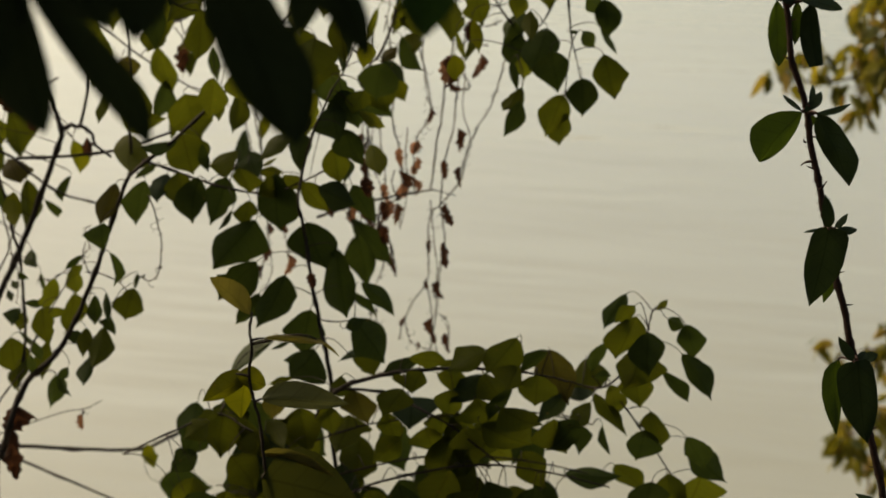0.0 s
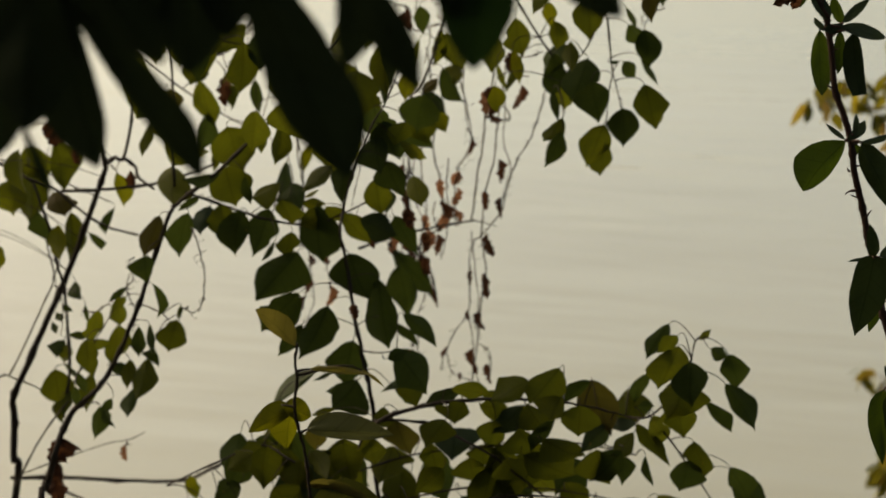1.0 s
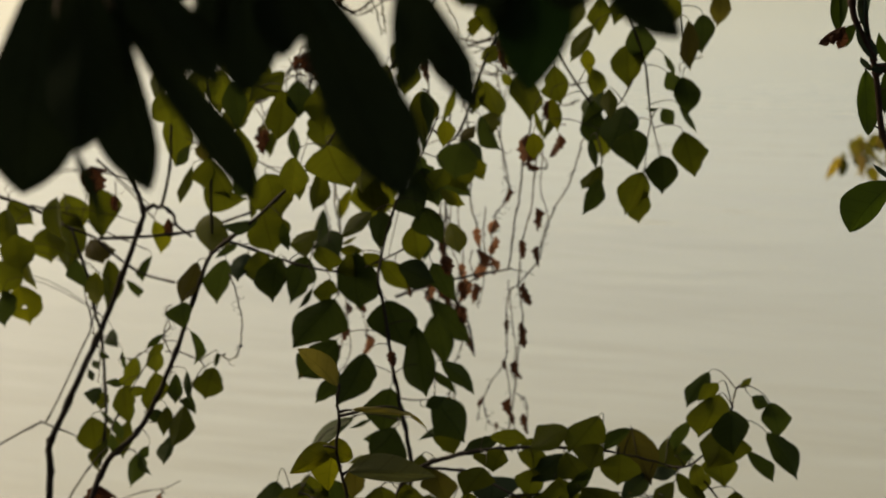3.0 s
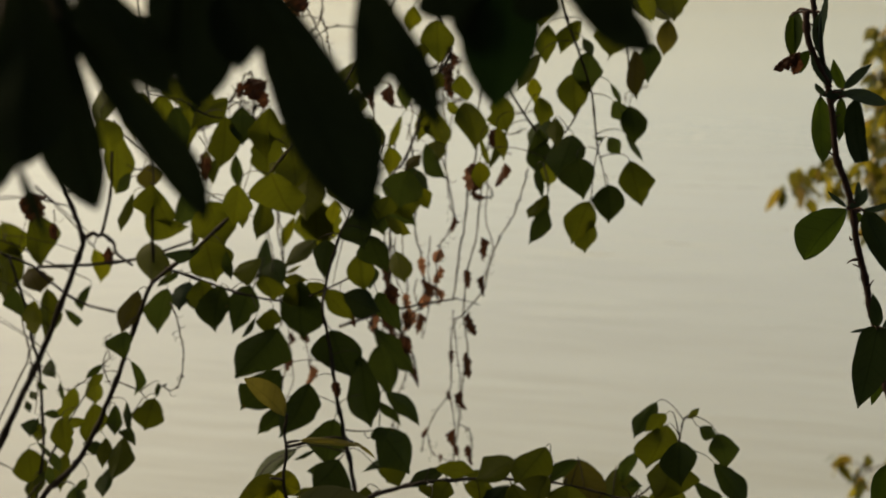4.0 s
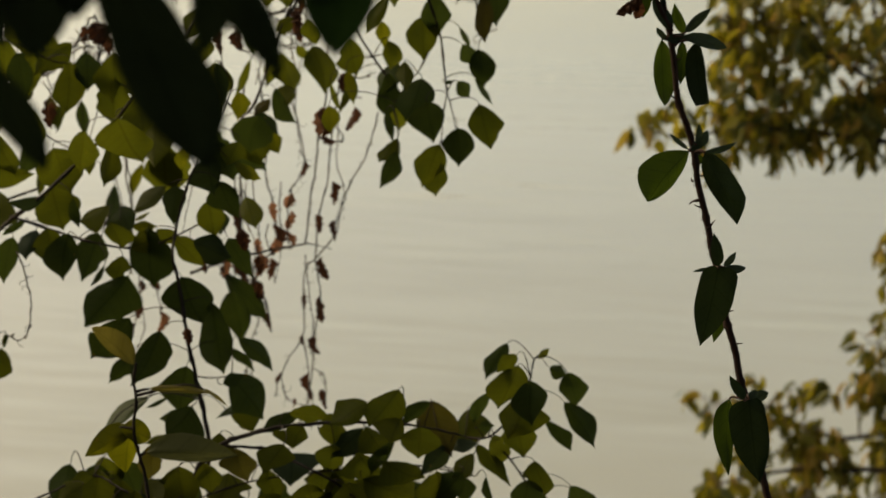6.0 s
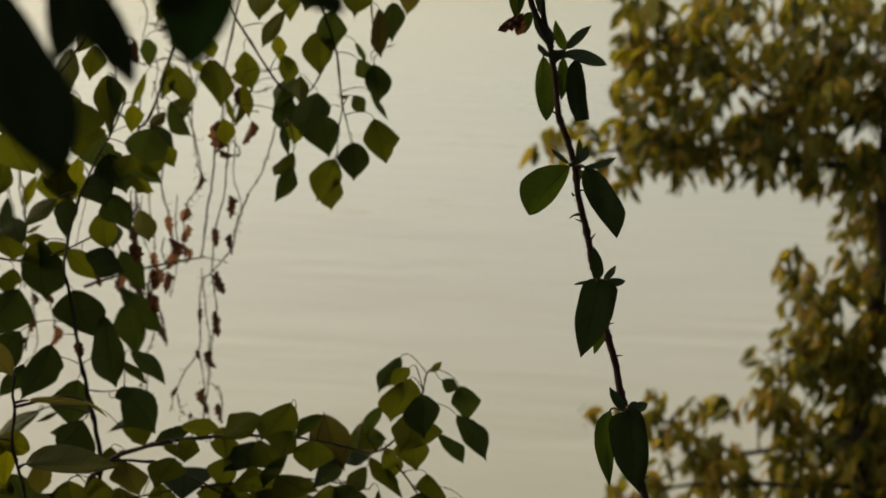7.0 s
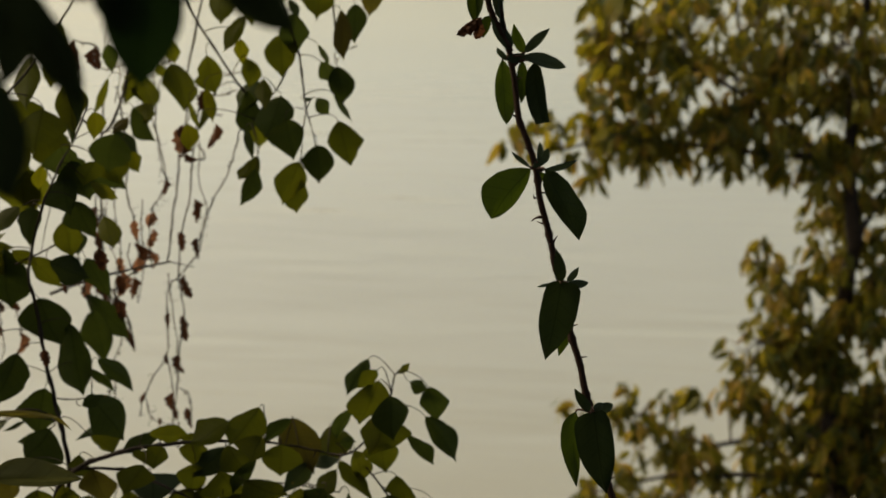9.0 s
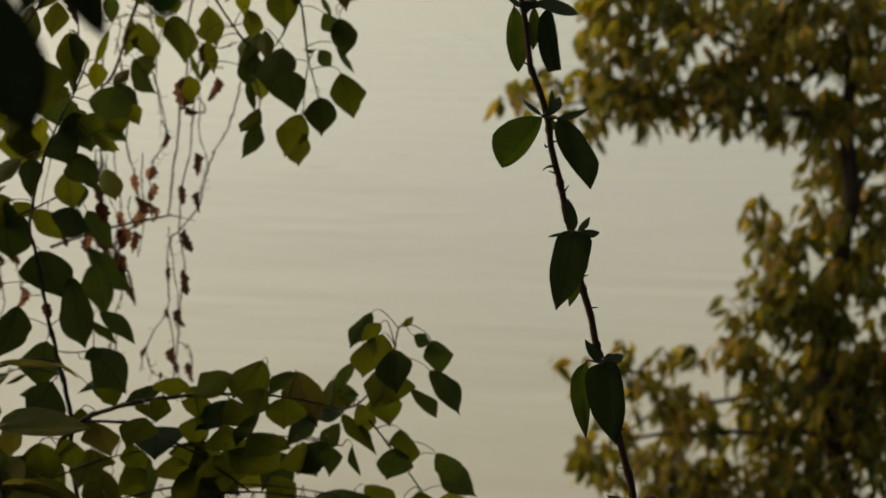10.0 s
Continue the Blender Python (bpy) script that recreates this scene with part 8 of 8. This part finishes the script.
def crown():
    r = random.Random(21)
    verts, faces, uvs = [], [], []
    stalks = bmesh.new()
    limb_points = [q for ob in bank_tree.children for q in LINES[ob.name][0]]
    profile = ((0, 0.02), (0.2, 0.36), (0.45, 0.5), (0.75, 0.28), (1, 0.01))

    def one(base, way, length, width, single):
        side = way.cross(Vector((r.uniform(-1, 1), r.uniform(-1, 1), r.uniform(-0.3, 0.3)))).normalized()
        up = way.cross(side)
        if single:
            key = ("ovate", "spray", r.randrange(8))
            if key not in BLADES:
                BLADES[key] = blade("ovate", key[2], LEAF["spray"])
            ob = new("leaf", BLADES[key])
            ob.parent = bank_tree
            m = Matrix(((way - Vector((0, 0, 0.2))) * length, side * width, up * width)).transposed().to_4x4()
            m.translation = base - Vector(bank_tree.location)
            ob.matrix_basis = m
            return
        k = len(verts)
        for u, half in profile:
            for v in (-1, 0, 1):
                p = base + way * u * length + side * v * half * width + up * (0.22 * width * abs(v) + length * 0.12 * math.sin(u * 3))
                verts.append(p - Vector((0, 0, 0.25 * length * u * u)))
                uvs.append((u, 0.5 + v * half))
        for i in range(4):
            for j in range(2):
                a = k + 3 * i + j
                faces.append((a, a + 3, a + 4, a + 1))

    for shape in MASSES:
        # a twig from the nearest limb carries each bough of leaves
        middle = Vector((shape[0], 7.0, shape[1]))
        joint = min((q for q in limb_points), key=lambda q: (q - middle).length)
        crook = joint.lerp(middle, 0.5) + Vector((0, 0, 0.12 * (middle - joint).length))
        bough = smooth_path([joint, crook, middle], 5)
        tube(stalks, bough, [0.007 - 0.0045 * k / len(bough) for k in range(len(bough))], 5)
        n = max(3, int(shape[2] * shape[3] * 3.14 / (0.003 if shape[1] > -0.5 else 0.0016)))
        for _ in range(n):
            a, d = r.uniform(0, 6.283), math.sqrt(r.random()) * 1.02
            x, z = shape[0] + math.cos(a) * d * shape[2], shape[1] + math.sin(a) * d * shape[3]
            if any(inside(x, z, g) for g in GAPS):
                continue
            y = 7.0 + r.gauss(0, 0.06 + 0.5 * min(shape[2], 0.3))
            top = Vector((x, y, z + 0.03))
            for _ in range(r.randint(2, 5)):
                way = Vector((r.uniform(-0.7, 0.7), r.uniform(-0.7, 0.7), r.uniform(-1.2, -0.15))).normalized()
                at = top + Vector((r.uniform(-0.035, 0.035), r.uniform(-0.035, 0.035), r.uniform(-0.02, 0.03)))
                one(at, way, r.uniform(0.068, 0.11), r.uniform(0.034, 0.05), shape[0] < EDGE)
            if r.random() < 0.35 or n < 9:
                near = bough[r.randrange(4, len(bough))]
                if (near - top).length > 0.3:
                    near = top + (near - top).normalized() * 0.3
                tube(stalks, [near, near.lerp(top, 0.5) + Vector((0, 0, 0.015)), top], [0.003, 0.0022, 0.0015], 4)
    me = bpy.data.meshes.new("crown")
    me.from_pydata(verts, [], faces)
    layer = me.uv_layers.new(name="along")
    for loop in me.loops:
        layer.data[loop.index].uv = uvs[loop.vertex_index]
    me.materials.append(LEAF["far"])
    ob = new("crown", me)
    ob.parent = bank_tree
    ob.matrix_parent_inverse = Matrix.Translation(-Vector(bank_tree.location))
    tagged(ob, "drooping yellow-green and ochre leaves", kind="stuff")
    fine = part("brushwood", stalks, TRUNK, bank_tree)
    tagged(fine, kind="stuff")
    fine.matrix_parent_inverse = Matrix.Translation(-Vector(bank_tree.location))


crown()


# ---- unseen foliage added behind and over the camera to block sky light ----
def foliage(name, centres, size, seed):
    r = random.Random(seed)
    verts, faces, uvs = [], [], []
    rows = ((0, 0.03), (0.3, 0.42), (0.6, 0.5), (1, 0.02))
    for centre in centres:
        for _ in range(7):
            way = Vector((r.uniform(-1, 1), r.uniform(-1, 1), r.uniform(-1, 0.4))).normalized()
            side = way.cross(Vector((r.uniform(-1, 1), r.uniform(-1, 1), r.uniform(-1, 1)))).normalized()
            base = centre + Vector((r.uniform(-1, 1), r.uniform(-1, 1), r.uniform(-1, 1))) * size * 0.6
            long_, wide = size * r.uniform(0.8, 1.3), size * r.uniform(0.35, 0.5)
            k = len(verts)
            for u, half in rows:
                for v in (-1, 0, 1):
                    verts.append(base + way * u * long_ + side * v * half * wide - Vector((0, 0, 0.2 * u * u * long_)))
                    uvs.append((u, 0.5 + v * half))
            for i in range(3):
                for j in range(2):
                    a = k + 3 * i + j
                    faces.append((a, a + 3, a + 4, a + 1))
    me = bpy.data.meshes.new(name)
    me.from_pydata(verts, [], faces)
    layer = me.uv_layers.new(name="along")
    for loop in me.loops:
        layer.data[loop.index].uv = uvs[loop.vertex_index]
    me.materials.append(LEAF["shade"])
    return new(name, me)


# invented clumps, out of view, that darken the near side of the plants
rc = random.Random(5)
shade_hedge, shade_canopy = [], []
for i in range(1750):
    x = rc.uniform(-6, 6)
    y, z = -2.2 + 0.12 * x * x * rc.uniform(0.6, 1) - rc.uniform(0, 0.8), rc.uniform(0.05, 4.6)
    if abs(x) > 4.6:
        y = rc.uniform(-2.5, 1.0)
    shade_hedge.append(Vector((x, y, z)))
for i in range(850):
    shade_canopy.append(Vector((rc.uniform(-4.2, 4.2), rc.uniform(-3, 0.35), rc.uniform(3.0, 4.4))))
tagged(foliage("shore_thicket", shade_hedge, 0.22, 8), "unseen dark green thicket added behind to block sky light", "bushes", kind="stuff")
over = foliage("crown", shade_canopy, 0.22, 9)
over.parent = dark
over.matrix_parent_inverse = Matrix.Translation(-Vector(dark.location))
tagged(over, "unseen dark green foliage added overhead to block sky light", kind="stuff")
# limbs that only carry the added overhead foliage
branch(dark, "limb", 0.05, 0.025, (-1.07, 0.42, 0.7), (-1.15, 0.2, 1.7), (-1.0, -0.3, 2.8), (-0.6, -0.8, 3.5), (0.2, -1.2, 3.9))
branch(dark, "limb", 0.03, 0.015, (-1.02, -0.2, 2.6), (-1.8, -0.6, 3.3), (-2.8, -0.9, 3.8))
branch(dark, "limb", 0.03, 0.015, (-0.7, -0.7, 3.4), (0.6, -0.5, 3.6), (2.2, -0.6, 3.8))
